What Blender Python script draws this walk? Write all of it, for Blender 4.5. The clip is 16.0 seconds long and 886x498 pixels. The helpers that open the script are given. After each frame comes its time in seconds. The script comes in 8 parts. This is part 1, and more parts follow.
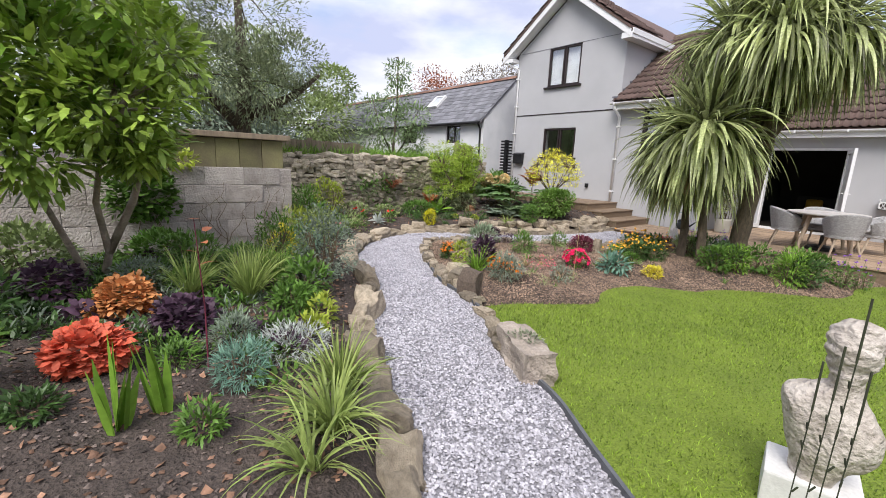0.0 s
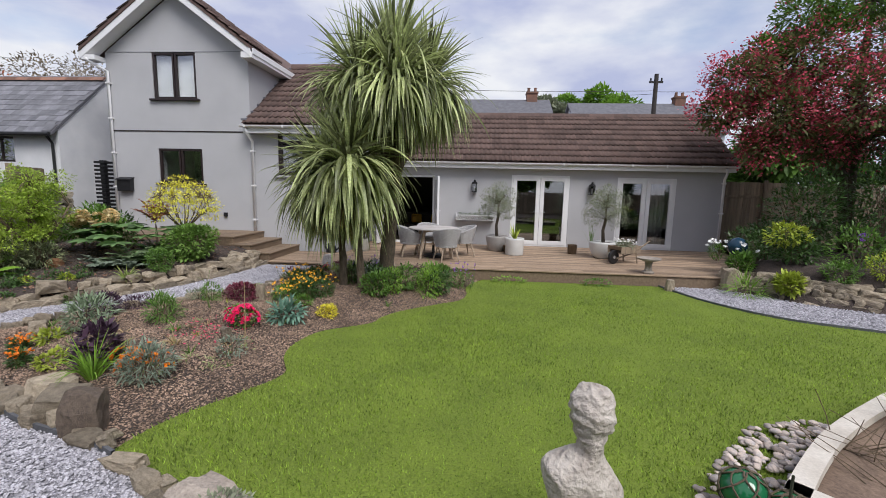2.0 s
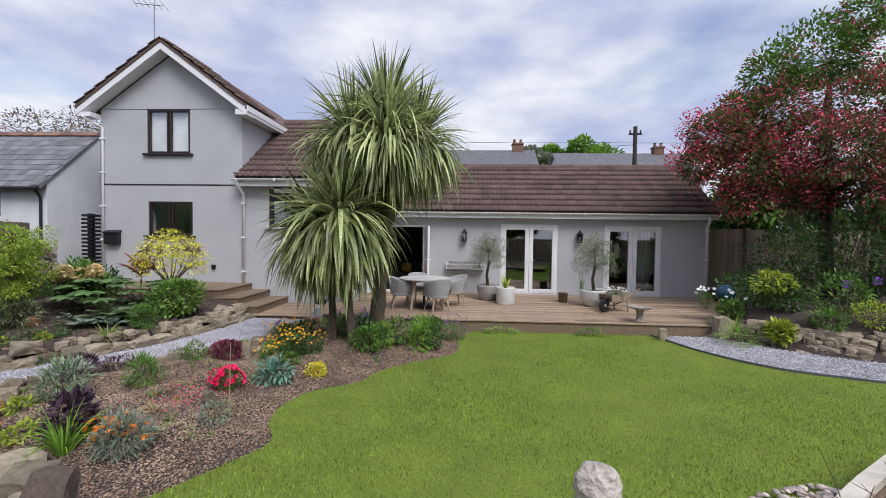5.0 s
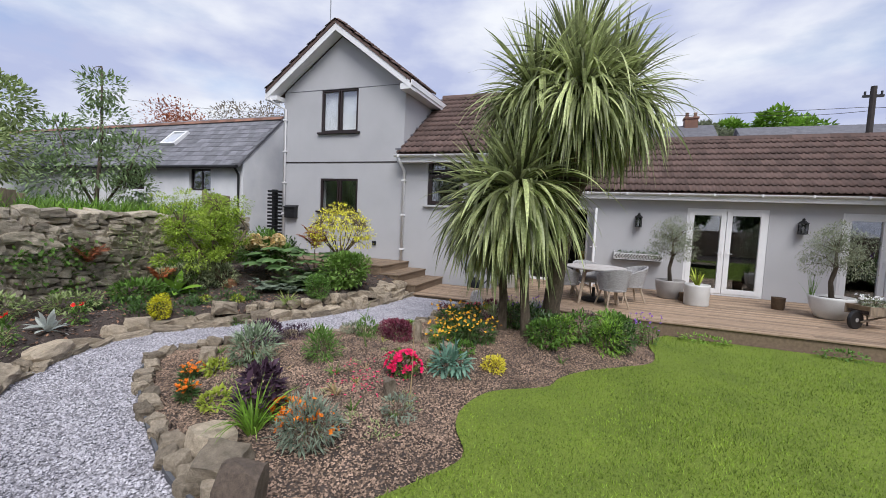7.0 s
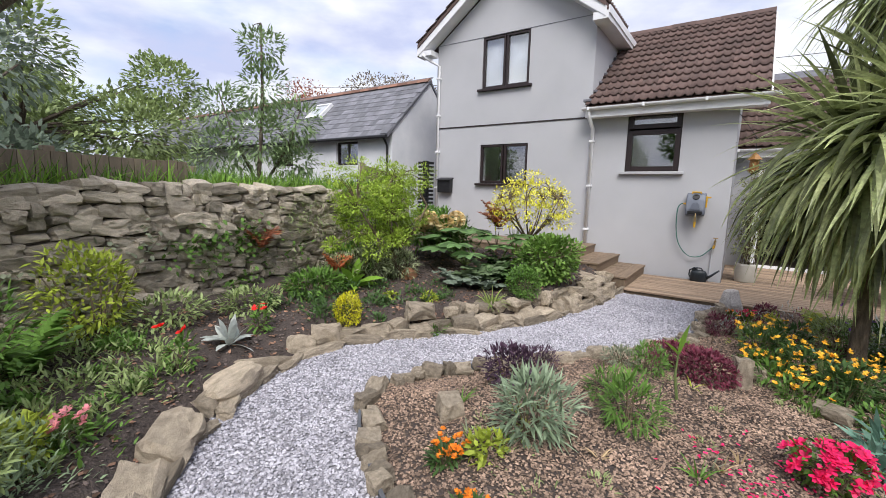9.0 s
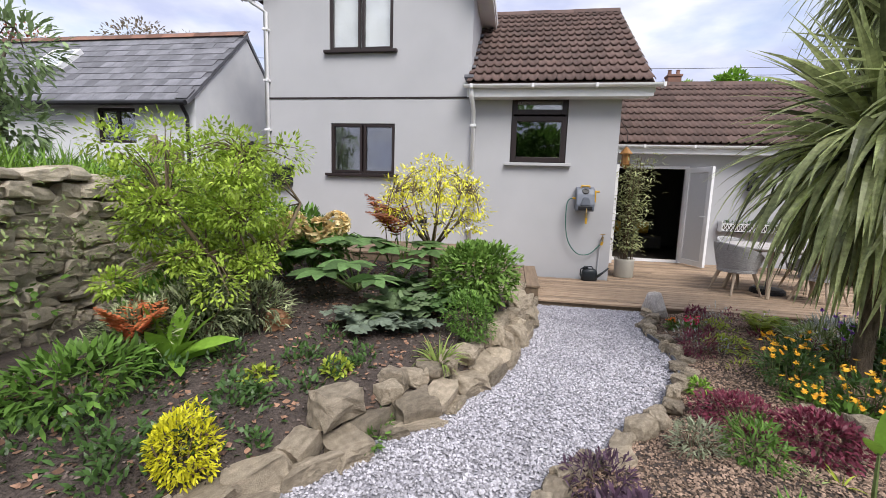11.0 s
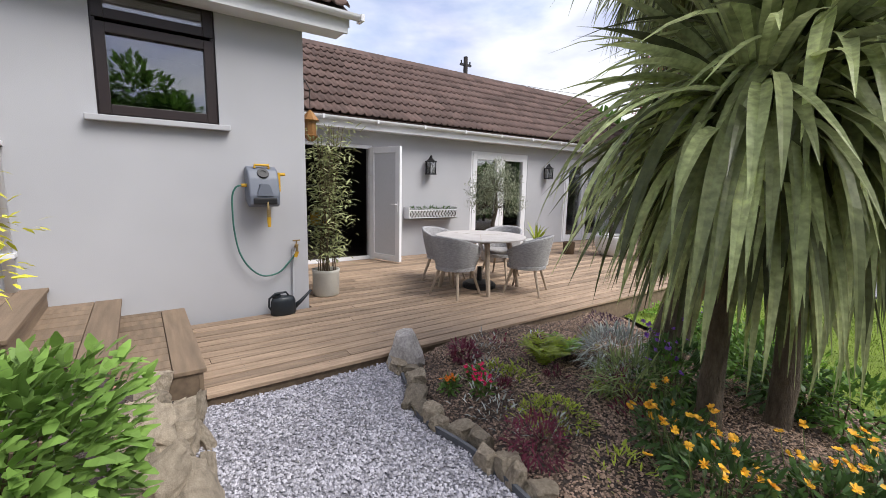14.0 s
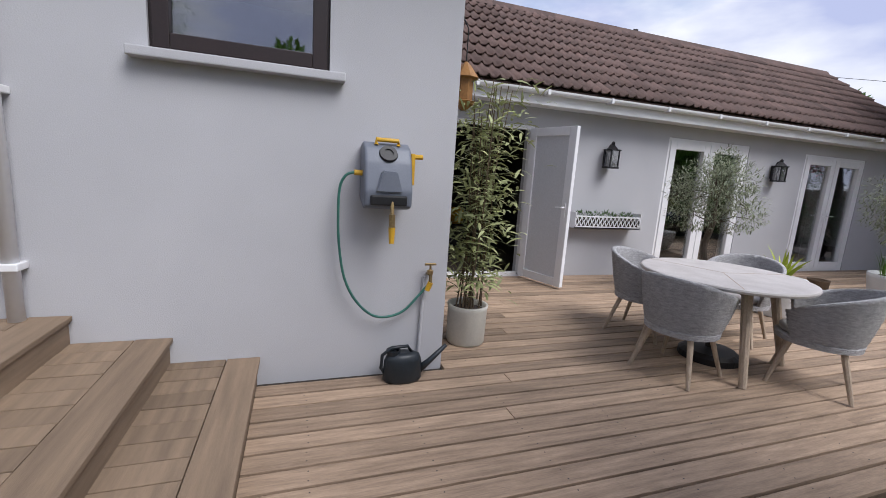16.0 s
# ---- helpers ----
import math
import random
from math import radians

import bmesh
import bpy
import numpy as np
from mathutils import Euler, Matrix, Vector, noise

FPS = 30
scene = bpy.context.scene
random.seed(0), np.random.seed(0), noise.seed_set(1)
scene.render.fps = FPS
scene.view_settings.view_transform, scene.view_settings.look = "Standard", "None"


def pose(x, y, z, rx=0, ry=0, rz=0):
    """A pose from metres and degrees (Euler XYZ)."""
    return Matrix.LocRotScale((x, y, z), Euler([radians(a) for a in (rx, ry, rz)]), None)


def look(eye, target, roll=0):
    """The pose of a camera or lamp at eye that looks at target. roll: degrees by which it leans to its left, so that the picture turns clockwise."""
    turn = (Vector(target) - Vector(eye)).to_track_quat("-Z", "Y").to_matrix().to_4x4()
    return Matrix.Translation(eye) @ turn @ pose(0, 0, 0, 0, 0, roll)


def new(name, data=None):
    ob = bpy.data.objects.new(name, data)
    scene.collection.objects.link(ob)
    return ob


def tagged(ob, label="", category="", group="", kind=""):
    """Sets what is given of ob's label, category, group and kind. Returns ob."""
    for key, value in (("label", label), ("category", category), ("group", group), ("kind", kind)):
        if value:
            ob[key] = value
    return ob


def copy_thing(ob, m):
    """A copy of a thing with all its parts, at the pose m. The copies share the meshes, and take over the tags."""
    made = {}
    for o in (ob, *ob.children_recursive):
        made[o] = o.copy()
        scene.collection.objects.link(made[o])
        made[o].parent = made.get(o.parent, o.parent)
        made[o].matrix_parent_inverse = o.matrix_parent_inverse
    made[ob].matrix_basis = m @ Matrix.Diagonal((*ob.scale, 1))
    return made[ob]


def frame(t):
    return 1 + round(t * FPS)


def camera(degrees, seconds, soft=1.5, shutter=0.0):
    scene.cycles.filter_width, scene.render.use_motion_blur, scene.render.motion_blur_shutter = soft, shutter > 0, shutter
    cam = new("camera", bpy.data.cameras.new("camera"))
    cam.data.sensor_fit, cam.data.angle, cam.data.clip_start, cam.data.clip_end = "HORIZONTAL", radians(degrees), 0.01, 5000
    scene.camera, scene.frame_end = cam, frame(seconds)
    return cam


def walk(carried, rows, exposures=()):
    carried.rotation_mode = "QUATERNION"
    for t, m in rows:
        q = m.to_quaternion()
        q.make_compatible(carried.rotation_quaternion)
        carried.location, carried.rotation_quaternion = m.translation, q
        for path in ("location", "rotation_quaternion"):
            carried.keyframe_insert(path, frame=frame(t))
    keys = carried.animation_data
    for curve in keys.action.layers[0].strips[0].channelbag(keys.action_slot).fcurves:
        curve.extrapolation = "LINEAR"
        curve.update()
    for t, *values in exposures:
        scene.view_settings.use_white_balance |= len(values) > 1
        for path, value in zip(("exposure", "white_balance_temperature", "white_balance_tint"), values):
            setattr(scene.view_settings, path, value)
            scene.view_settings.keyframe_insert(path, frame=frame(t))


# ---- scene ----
cam = camera(92.5, 16.0, soft=0.9)
PATH = [
    (0, (0.046, 0.242, 1.444), (1.279, 1.764, 1.04), 2.4),
    (0.5, (0.319, 0.557, 1.475), (1.92, 1.691, 1.083), 1.5),
    (1, (0.493, 0.792, 1.538), (2.347, 1.435, 1.154), 2.2),
    (1.5, (0.604, 0.914, 1.636), (2.554, 1.172, 1.272), 1.1),
    (2, (0.651, 0.962, 1.688), (2.626, 1.115, 1.415), 1.3),
    (2.5, (0.66, 0.956, 1.751), (2.644, 1.091, 1.544), 1.2),
    (3, (0.668, 0.948, 1.785), (2.656, 1.068, 1.609), 0.8),
    (5.5, (0.679, 1.033, 1.806), (2.673, 1.188, 1.799), 0.8),
    (6, (0.959, 1.185, 1.71), (2.927, 1.538, 1.698), 0.8),
    (6.5, (1.287, 1.469, 1.657), (3.203, 2.04, 1.598), 2.6),
    (7, (1.533, 1.901, 1.622), (3.399, 2.606, 1.485), 2.6),
    (7.5, (1.831, 2.496, 1.548), (3.582, 3.439, 1.338), 2.1),
    (8, (2.045, 3.131, 1.517), (3.636, 4.313, 1.251), 1.6),
    (10.5, (3.582, 5.685, 1.496), (5.458, 6.32, 1.222), 1.5),
    (11, (3.967, 6.113, 1.442), (5.924, 6.429, 1.174), 1.8),
    (11.5, (4.367, 6.456, 1.407), (6.349, 6.483, 1.147), 2.4),
    (12, (4.776, 6.604, 1.45), (6.722, 6.232, 1.18), 1.2),
    (12.5, (5.264, 6.578, 1.434), (7.143, 5.951, 1.157), -0.6),
    (13, (5.83, 6.446, 1.43), (7.58, 5.52, 1.146), 0.2),
    (13.5, (6.359, 6.235, 1.421), (8.005, 5.134, 1.136), 0.2),
    (14, (6.783, 5.985, 1.436), (8.389, 4.831, 1.142), 1.2),
    (14.5, (7.219, 5.738, 1.474), (8.788, 4.537, 1.162), 2.3),
    (15, (7.742, 5.555, 1.443), (9.305, 4.349, 1.127), 3.1),
    (15.5, (8.237, 5.452, 1.42), (9.899, 4.385, 1.105), 4.1),
    (16, (8.811, 5.447, 1.433), (10.671, 4.801, 1.08), 3.8),
]
walk(cam, [(t, look(eye, target, roll)) for t, eye, target, roll in PATH],
     [(0, 0.42, 6450, 10), (1, 0.12, 6400, 10), (1.5, -0.03, 6350, 10), (3, -0.03, 6200, 10), (5.5, 0.0, 6150, 10), (7.5, 0.12, 6200, 10), (8, 0.22, 6250, 10), (11, 0.4, 6400, 10), (12.5, 0.36, 6450, 10), (14, 0.42, 6350, 10), (15.5, 0.28, 6200, 12), (16, 0.14, 6050, 12)])

# ---- light ----
world = bpy.data.worlds.new("sky")
scene.world = world
world.use_nodes = True
wn, wl = world.node_tree.nodes, world.node_tree.links
wn.clear()
w_out, w_bg = wn.new("ShaderNodeOutputWorld"), wn.new("ShaderNodeBackground")
w_sky = wn.new("ShaderNodeTexSky")
w_sky.sky_type, w_sky.sun_disc = "NISHITA", False
w_sky.sun_elevation, w_sky.sun_rotation = radians(52), radians(239)
w_gain = wn.new("ShaderNodeMixRGB")
w_gain.blend_type, w_gain.inputs[0].default_value = "MULTIPLY", 1.0
w_gain.inputs[2].default_value = (0.17, 0.165, 0.17, 1)
w_co, w_map = wn.new("ShaderNodeTexCoord"), wn.new("ShaderNodeMapping")
w_map.inputs["Scale"].default_value = (1.0, 1.0, 2.6)
w_map.inputs["Location"].default_value = (0.35, 0.1, 0.2)
w_n1, w_n2 = wn.new("ShaderNodeTexNoise"), wn.new("ShaderNodeTexNoise")
w_n1.inputs["Scale"].default_value, w_n1.inputs["Detail"].default_value = 2.1, 7
w_n2.inputs["Scale"].default_value, w_n2.inputs["Detail"].default_value = 3.6, 8
w_r1, w_r2 = wn.new("ShaderNodeValToRGB"), wn.new("ShaderNodeValToRGB")
w_r1.color_ramp.elements[0].position, w_r1.color_ramp.elements[1].position = 0.22, 0.42
w_r2.color_ramp.elements[0].position, w_r2.color_ramp.elements[1].position = 0.38, 0.66
w_r2.color_ramp.elements[0].color = (0.54, 0.58, 0.79, 1)
w_r2.color_ramp.elements[1].color = (0.98, 0.98, 1.0, 1)
w_mix = wn.new("ShaderNodeMixRGB")
wl.new(w_co.outputs["Generated"], w_map.inputs["Vector"])
for n in (w_n1, w_n2):
    wl.new(w_map.outputs[0], n.inputs["Vector"])
wl.new(w_n1.outputs["Fac"], w_r1.inputs[0])
wl.new(w_n2.outputs["Fac"], w_r2.inputs[0])
wl.new(w_sky.outputs[0], w_gain.inputs[1])
wl.new(w_r1.outputs[0], w_mix.inputs[0])
wl.new(w_gain.outputs[0], w_mix.inputs[1])
wl.new(w_r2.outputs[0], w_mix.inputs[2])
wl.new(w_mix.outputs[0], w_bg.inputs[0])
w_bg.inputs[1].default_value = 0.92
wl.new(w_bg.outputs[0], w_out.inputs[0])

sun = new("sun", bpy.data.lights.new("sun", "SUN"))
sun.data.energy, sun.data.angle, sun.data.color = 3.3, radians(34), (1.0, 0.955, 0.90)
sun.matrix_world = look((-5, -3.8, 11.9), (3, 1, 0))


# ---- materials ----
def mat(name, c, c2=None, rough=0.75, scale=3.0, fine=90.0, bump=0.15, rnd="", amount=0.35, metal=0.0, contrast=0.5, stretch=None, spec=0.4, dist=0.01, through_light=0.0):
    m = bpy.data.materials.new(name)
    m.use_nodes = True
    nd, lk = m.node_tree.nodes, m.node_tree.links
    b = nd["Principled BSDF"]
    b.inputs["Roughness"].default_value, b.inputs["Metallic"].default_value = rough, metal
    b.inputs["Specular IOR Level"].default_value = spec
    co = nd.new("ShaderNodeTexCoord")
    mp = nd.new("ShaderNodeMapping")
    lk.new(co.outputs["Object"], mp.inputs["Vector"])
    if stretch:
        mp.inputs["Scale"].default_value = stretch
    n1, n2 = nd.new("ShaderNodeTexNoise"), nd.new("ShaderNodeTexNoise")
    n1.inputs["Scale"].default_value, n1.inputs["Detail"].default_value = scale, 5
    n2.inputs["Scale"].default_value, n2.inputs["Detail"].default_value = fine, 4
    for n in (n1, n2):
        lk.new(mp.outputs[0], n.inputs["Vector"])
    r1 = nd.new("ShaderNodeValToRGB")
    r1.color_ramp.elements[0].position, r1.color_ramp.elements[1].position = 0.5 - contrast * 0.45, 0.5 + contrast * 0.45
    c2 = c2 or tuple(v * 0.72 for v in c)
    r1.color_ramp.elements[0].color, r1.color_ramp.elements[1].color = (*c2, 1), (*c, 1)
    lk.new(n1.outputs["Fac"], r1.inputs[0])
    hs = nd.new("ShaderNodeHueSaturation")
    lk.new(r1.outputs[0], hs.inputs["Color"])
    mr = nd.new("ShaderNodeMapRange")
    mr.inputs["From Min"].default_value, mr.inputs["From Max"].default_value = 0.25, 0.75
    mr.inputs["To Min"].default_value, mr.inputs["To Max"].default_value = 1 - amount * 0.5, 1 + amount * 0.5
    lk.new(n2.outputs["Fac"], mr.inputs["Value"])
    val = mr.outputs[0]
    if rnd:
        src = nd.new("ShaderNodeObjectInfo" if rnd == "obj" else "ShaderNodeNewGeometry")
        out = src.outputs["Random" if rnd == "obj" else "Random Per Island"]
        if rnd == "obj":
            sh = nd.new("ShaderNodeVectorMath")
            sh.operation = "SCALE"
            sh.inputs[0].default_value = (37.0, 21.0, 53.0)
            lk.new(out, sh.inputs["Scale"])
            lk.new(sh.outputs[0], mp.inputs["Location"])
        m2 = nd.new("ShaderNodeMapRange")
        m2.inputs["To Min"].default_value, m2.inputs["To Max"].default_value = 1 - amount, 1 + amount
        lk.new(out, m2.inputs["Value"])
        mu = nd.new("ShaderNodeMath")
        mu.operation = "MULTIPLY"
        lk.new(val, mu.inputs[0])
        lk.new(m2.outputs[0], mu.inputs[1])
        val = mu.outputs[0]
    lk.new(val, hs.inputs["Value"])
    lk.new(hs.outputs[0], b.inputs["Base Color"])
    if bump:
        bp = nd.new("ShaderNodeBump")
        bp.inputs["Strength"].default_value, bp.inputs["Distance"].default_value = bump, dist
        lk.new(n2.outputs["Fac"], bp.inputs["Height"])
        lk.new(bp.outputs[0], b.inputs["Normal"])
    if through_light:
        tr = nd.new("ShaderNodeBsdfTranslucent")
        lk.new(hs.outputs[0], tr.inputs["Color"])
        mx = nd.new("ShaderNodeMixShader")
        mx.inputs[0].default_value = through_light
        lk.new(b.outputs[0], mx.inputs[1])
        lk.new(tr.outputs[0], mx.inputs[2])
        lk.new(mx.outputs[0], nd["Material Output"].inputs[0])
    return m


def glass_mat(name, tint):
    m = bpy.data.materials.new(name)
    m.use_nodes = True
    nd, lk = m.node_tree.nodes, m.node_tree.links
    nd.remove(nd["Principled BSDF"])
    fr, tr, gl, mx = nd.new("ShaderNodeLayerWeight"), nd.new("ShaderNodeBsdfTransparent"), nd.new("ShaderNodeBsdfGlossy"), nd.new("ShaderNodeMixShader")
    sharp, gain = nd.new("ShaderNodeMath"), nd.new("ShaderNodeMath")
    sharp.operation, gain.operation = "POWER", "MULTIPLY_ADD"
    sharp.inputs[1].default_value, gain.inputs[1].default_value, gain.inputs[2].default_value = 3.0, 0.6, 0.2
    lk.new(fr.outputs["Facing"], sharp.inputs[0])
    lk.new(sharp.outputs[0], gain.inputs[0])
    tr.inputs[0].default_value = (*tint, 1)
    gl.inputs["Roughness"].default_value = 0.02
    lk.new(gain.outputs[0], mx.inputs[0])
    lk.new(tr.outputs[0], mx.inputs[1])
    lk.new(gl.outputs[0], mx.inputs[2])
    lk.new(mx.outputs[0], nd["Material Output"].inputs[0])
    return m


RENDER = mat("grey_render", (0.455, 0.455, 0.475), (0.41, 0.41, 0.43), rough=0.9, scale=1.2, fine=140, bump=0.25, amount=0.06, dist=0.004)
WHITEWALL = mat("white_render", (0.74, 0.74, 0.76), (0.62, 0.63, 0.66), rough=0.9, scale=2, fine=60, bump=0.2, amount=0.08)
UPVC = mat("white_plastic", (0.78, 0.78, 0.79), (0.72, 0.72, 0.74), rough=0.35, scale=4, fine=30, bump=0.0, amount=0.04)
DARKFRAME = mat("dark_brown_frame", (0.028, 0.017, 0.017), (0.02, 0.014, 0.014), rough=0.4, scale=6, fine=90, bump=0.05, amount=0.2)
GLASS = glass_mat("window_glass", (0.93, 0.95, 0.95))
FROST = mat("frosted_panel", (0.60, 0.61, 0.63), (0.54, 0.55, 0.57), rough=0.3, scale=40, fine=220, bump=0.4, amount=0.15, dist=0.003)
ROOFTILE = mat("concrete_roof_tile", (0.150, 0.094, 0.080), (0.084, 0.062, 0.057), rough=0.9, scale=5, fine=110, bump=0.4, rnd="obj", amount=0.22, contrast=0.9)
ROOFTILE_J = mat("concrete_roof_tile_joined", (0.150, 0.094, 0.080), (0.084, 0.062, 0.057), rough=0.9, scale=5, fine=110, bump=0.4, rnd="isl", amount=0.22, contrast=0.9)
SLATE = mat("roof_slate", (0.17, 0.17, 0.19), (0.10, 0.10, 0.115), rough=0.65, scale=4, fine=60, bump=0.3, rnd="isl", amount=0.3)
LEAD = mat("lead_flashing", (0.17, 0.17, 0.19), (0.12, 0.12, 0.14), rough=0.6, scale=6, fine=50, bump=0.2)
DECK = mat("weathered_deck_timber", (0.45, 0.325, 0.225), (0.165, 0.117, 0.08), rough=0.75, scale=3.4, fine=26, bump=0.7, rnd="obj", amount=0.34, stretch=(9, 0.7, 9), contrast=0.75, dist=0.004)
DECKX = mat("weathered_step_timber", (0.27, 0.195, 0.13), (0.12, 0.086, 0.06), rough=0.75, scale=2.2, fine=40, bump=0.35, rnd="obj", amount=0.16, stretch=(0.7, 9, 9), contrast=0.8, dist=0.004)
# near-black so the gaps between deck boards read as shaded
UNDERDECK = mat("deck_gap_shade", (0.05, 0.04, 0.033), (0.03, 0.025, 0.02), rough=0.95, scale=4, fine=40, bump=0.2)
FENCE = mat("weathered_fence_timber", (0.29, 0.225, 0.16), (0.17, 0.135, 0.10), rough=0.85, scale=2, fine=35, bump=0.35, rnd="obj", amount=0.2, stretch=(8, 8, 0.7))
FENCE_MOSS = mat("mossy_timber", (0.20, 0.19, 0.09), (0.13, 0.11, 0.07), rough=0.9, scale=3, fine=50, bump=0.3, rnd="obj", amount=0.2)
SOIL = mat("dark_soil_mulch", (0.11, 0.085, 0.073), (0.038, 0.03, 0.027), rough=0.95, scale=9, fine=60, bump=1.0, amount=0.7, contrast=0.8, dist=0.03)
CHIP = mat("soil_crumb_and_chip", (0.155, 0.12, 0.105), (0.06, 0.047, 0.042), rough=0.95, scale=5, fine=60, bump=0.2, rnd="isl", amount=0.8)
BARKCHIP = mat("bark_chip", (0.33, 0.232, 0.17), (0.15, 0.105, 0.078), rough=0.9, scale=3, fine=60, bump=0.2, rnd="isl", amount=0.68)
LAWN = mat("lawn_turf", (0.215, 0.29, 0.036), (0.115, 0.165, 0.021), rough=0.95, scale=1.7, fine=70, bump=0.9, amount=0.5, contrast=0.9, dist=0.03)
BLADE = mat("grass_blade", (0.27, 0.375, 0.042), (0.12, 0.195, 0.021), rough=0.6, scale=2.6, fine=16, bump=0.0, rnd="isl", amount=0.6, contrast=0.8, through_light=0.25)
GRAVELBED = mat("gravel_bed", (0.36, 0.35, 0.385), (0.25, 0.245, 0.27), rough=0.9, scale=60, fine=130, bump=1.0, amount=0.5, contrast=0.6, dist=0.02)
GRAVEL = mat("granite_gravel", (0.45, 0.437, 0.475), (0.345, 0.335, 0.37), rough=0.8, scale=3, fine=200, bump=0.2, rnd="isl", amount=0.45)
STONE = mat("garden_stone", (0.55, 0.46, 0.35), (0.20, 0.166, 0.122), rough=0.95, scale=5, fine=38, bump=1.0, rnd="obj", amount=0.4, contrast=0.8, dist=0.02)
WALLSTONE = mat("rubble_wall_stone", (0.62, 0.54, 0.43), (0.27, 0.235, 0.18), rough=0.95, scale=5, fine=40, bump=0.8, rnd="obj", amount=0.38, contrast=0.9, dist=0.02)
MORTAR = mat("earth_mortar", (0.15, 0.125, 0.09), (0.08, 0.07, 0.05), rough=0.95, scale=6, fine=50, bump=0.8, amount=0.5, dist=0.02)
GRANITE = mat("granite", (0.36, 0.315, 0.27), (0.15, 0.13, 0.115), rough=0.9, scale=9, fine=120, bump=0.6, rnd="obj", amount=0.25, contrast=0.9, dist=0.01)
LICHEN = mat("lichen_blockwork", (0.58, 0.535, 0.51), (0.25, 0.21, 0.185), rough=0.95, scale=6, fine=45, bump=0.8, rnd="obj", amount=0.16, contrast=0.9, dist=0.02)
EDGING = mat("grey_plastic_edging", (0.12, 0.125, 0.14), rough=0.6, scale=5, fine=80, bump=0.1)
BLACK = mat("black_painted_metal", (0.016, 0.016, 0.018), rough=0.45, scale=6, fine=100, bump=0.05)
# near-black room colours stand in for the lack of indoor light
DARKROOM = mat("indoor_gloom_tone", (0.05, 0.047, 0.045), (0.035, 0.033, 0.03), rough=0.9, scale=2, fine=40, bump=0.0)
ROOMFLOOR = mat("indoor_gloom_floor", (0.05, 0.038, 0.03), rough=0.6, scale=3, fine=40, bump=0.1)
CURTAIN = mat("grey_curtain", (0.42, 0.40, 0.39), rough=0.95, scale=3, fine=200, bump=0.3)
CLAYRIDGE = mat("clay_ridge", (0.26, 0.13, 0.09), (0.16, 0.10, 0.08), rough=0.9, scale=4, fine=60, bump=0.3, rnd="obj")


# ---- builders ----
def box(bm, x0, y0, z0, x1, y1, z1, bevel=0.0):
    r = bmesh.ops.create_cube(bm, size=1.0)
    bmesh.ops.scale(bm, vec=(x1 - x0, y1 - y0, z1 - z0), verts=r["verts"])
    bmesh.ops.translate(bm, vec=((x0 + x1) / 2, (y0 + y1) / 2, (z0 + z1) / 2), verts=r["verts"])
    if bevel:
        es = {e for v in r["verts"] for e in v.link_edges}
        bmesh.ops.bevel(bm, geom=list(es), offset=bevel, segments=2, profile=0.6, affect="EDGES")


def prism(bm, pts, axis, a, b):
    """A flat outline pushed from a to b along an axis ('x', 'y' or 'z'); pts are the other two coordinates in order."""
    def at(p, v):
        return (v, p[0], p[1]) if axis == "x" else (p[0], v, p[1]) if axis == "y" else (p[0], p[1], v)
    lo = [bm.verts.new(at(p, a)) for p in pts]
    hi = [bm.verts.new(at(p, b)) for p in pts]
    bm.faces.new(lo)
    bm.faces.new(hi[::-1])
    for i in range(len(pts)):
        bm.faces.new((lo[i - 1], hi[i - 1], hi[i], lo[i]))
    bmesh.ops.recalc_face_normals(bm, faces=bm.faces)


def tube(bm, pts, radii, sides=8):
    pts = [Vector(p) for p in pts]
    rings = []
    for i, p in enumerate(pts):
        d = (pts[min(i + 1, len(pts) - 1)] - pts[max(i - 1, 0)]).normalized()
        u = d.cross(Vector((0.31, 0.77, 0.55))).normalized()
        v = d.cross(u)
        rad = float(radii if isinstance(radii, (int, float)) else radii[i])
        rings.append([bm.verts.new(p + rad * (math.cos(k * 2 * math.pi / sides) * u + math.sin(k * 2 * math.pi / sides) * v)) for k in range(sides)])
    for a, b in zip(rings, rings[1:]):
        for k in range(sides):
            bm.faces.new((a[k - 1], a[k], b[k], b[k - 1]))
    bm.faces.new(rings[0])
    bm.faces.new(rings[-1][::-1])


def lathe(bm, profile, centre=(0, 0, 0), sides=28):
    cx, cy, cz = centre
    rings = [[bm.verts.new((cx + r * math.cos(k * 2 * math.pi / sides), cy + r * math.sin(k * 2 * math.pi / sides), cz + z)) for k in range(sides)] for r, z in profile]
    for a, b in zip(rings, rings[1:]):
        for k in range(sides):
            bm.faces.new((a[k - 1], a[k], b[k], b[k - 1]))
    bm.faces.new(rings[0][::-1])
    bm.faces.new(rings[-1])


def part(name, bm, material, parent=None, label="", smooth=False):
    me = bpy.data.meshes.new(name)
    bmesh.ops.recalc_face_normals(bm, faces=bm.faces)
    bm.to_mesh(me)
    bm.free()
    me.materials.append(material)
    if smooth:
        me.polygons.foreach_set("use_smooth", [True] * len(me.polygons))
    ob = new(name, me)
    ob.parent = parent
    return tagged(ob, label)


def piece(name, me, parent, m):
    ob = new(name, me)
    ob.parent = parent
    ob.matrix_basis = m
    return ob


def mesh_np(name, verts, faces, material, smooth=False):
    me = bpy.data.meshes.new(name)
    me.from_pydata(verts.tolist() if hasattr(verts, "tolist") else verts, [], faces.tolist() if hasattr(faces, "tolist") else faces)
    me.materials.append(material)
    if smooth:
        me.polygons.foreach_set("use_smooth", [True] * len(me.polygons))
    return me


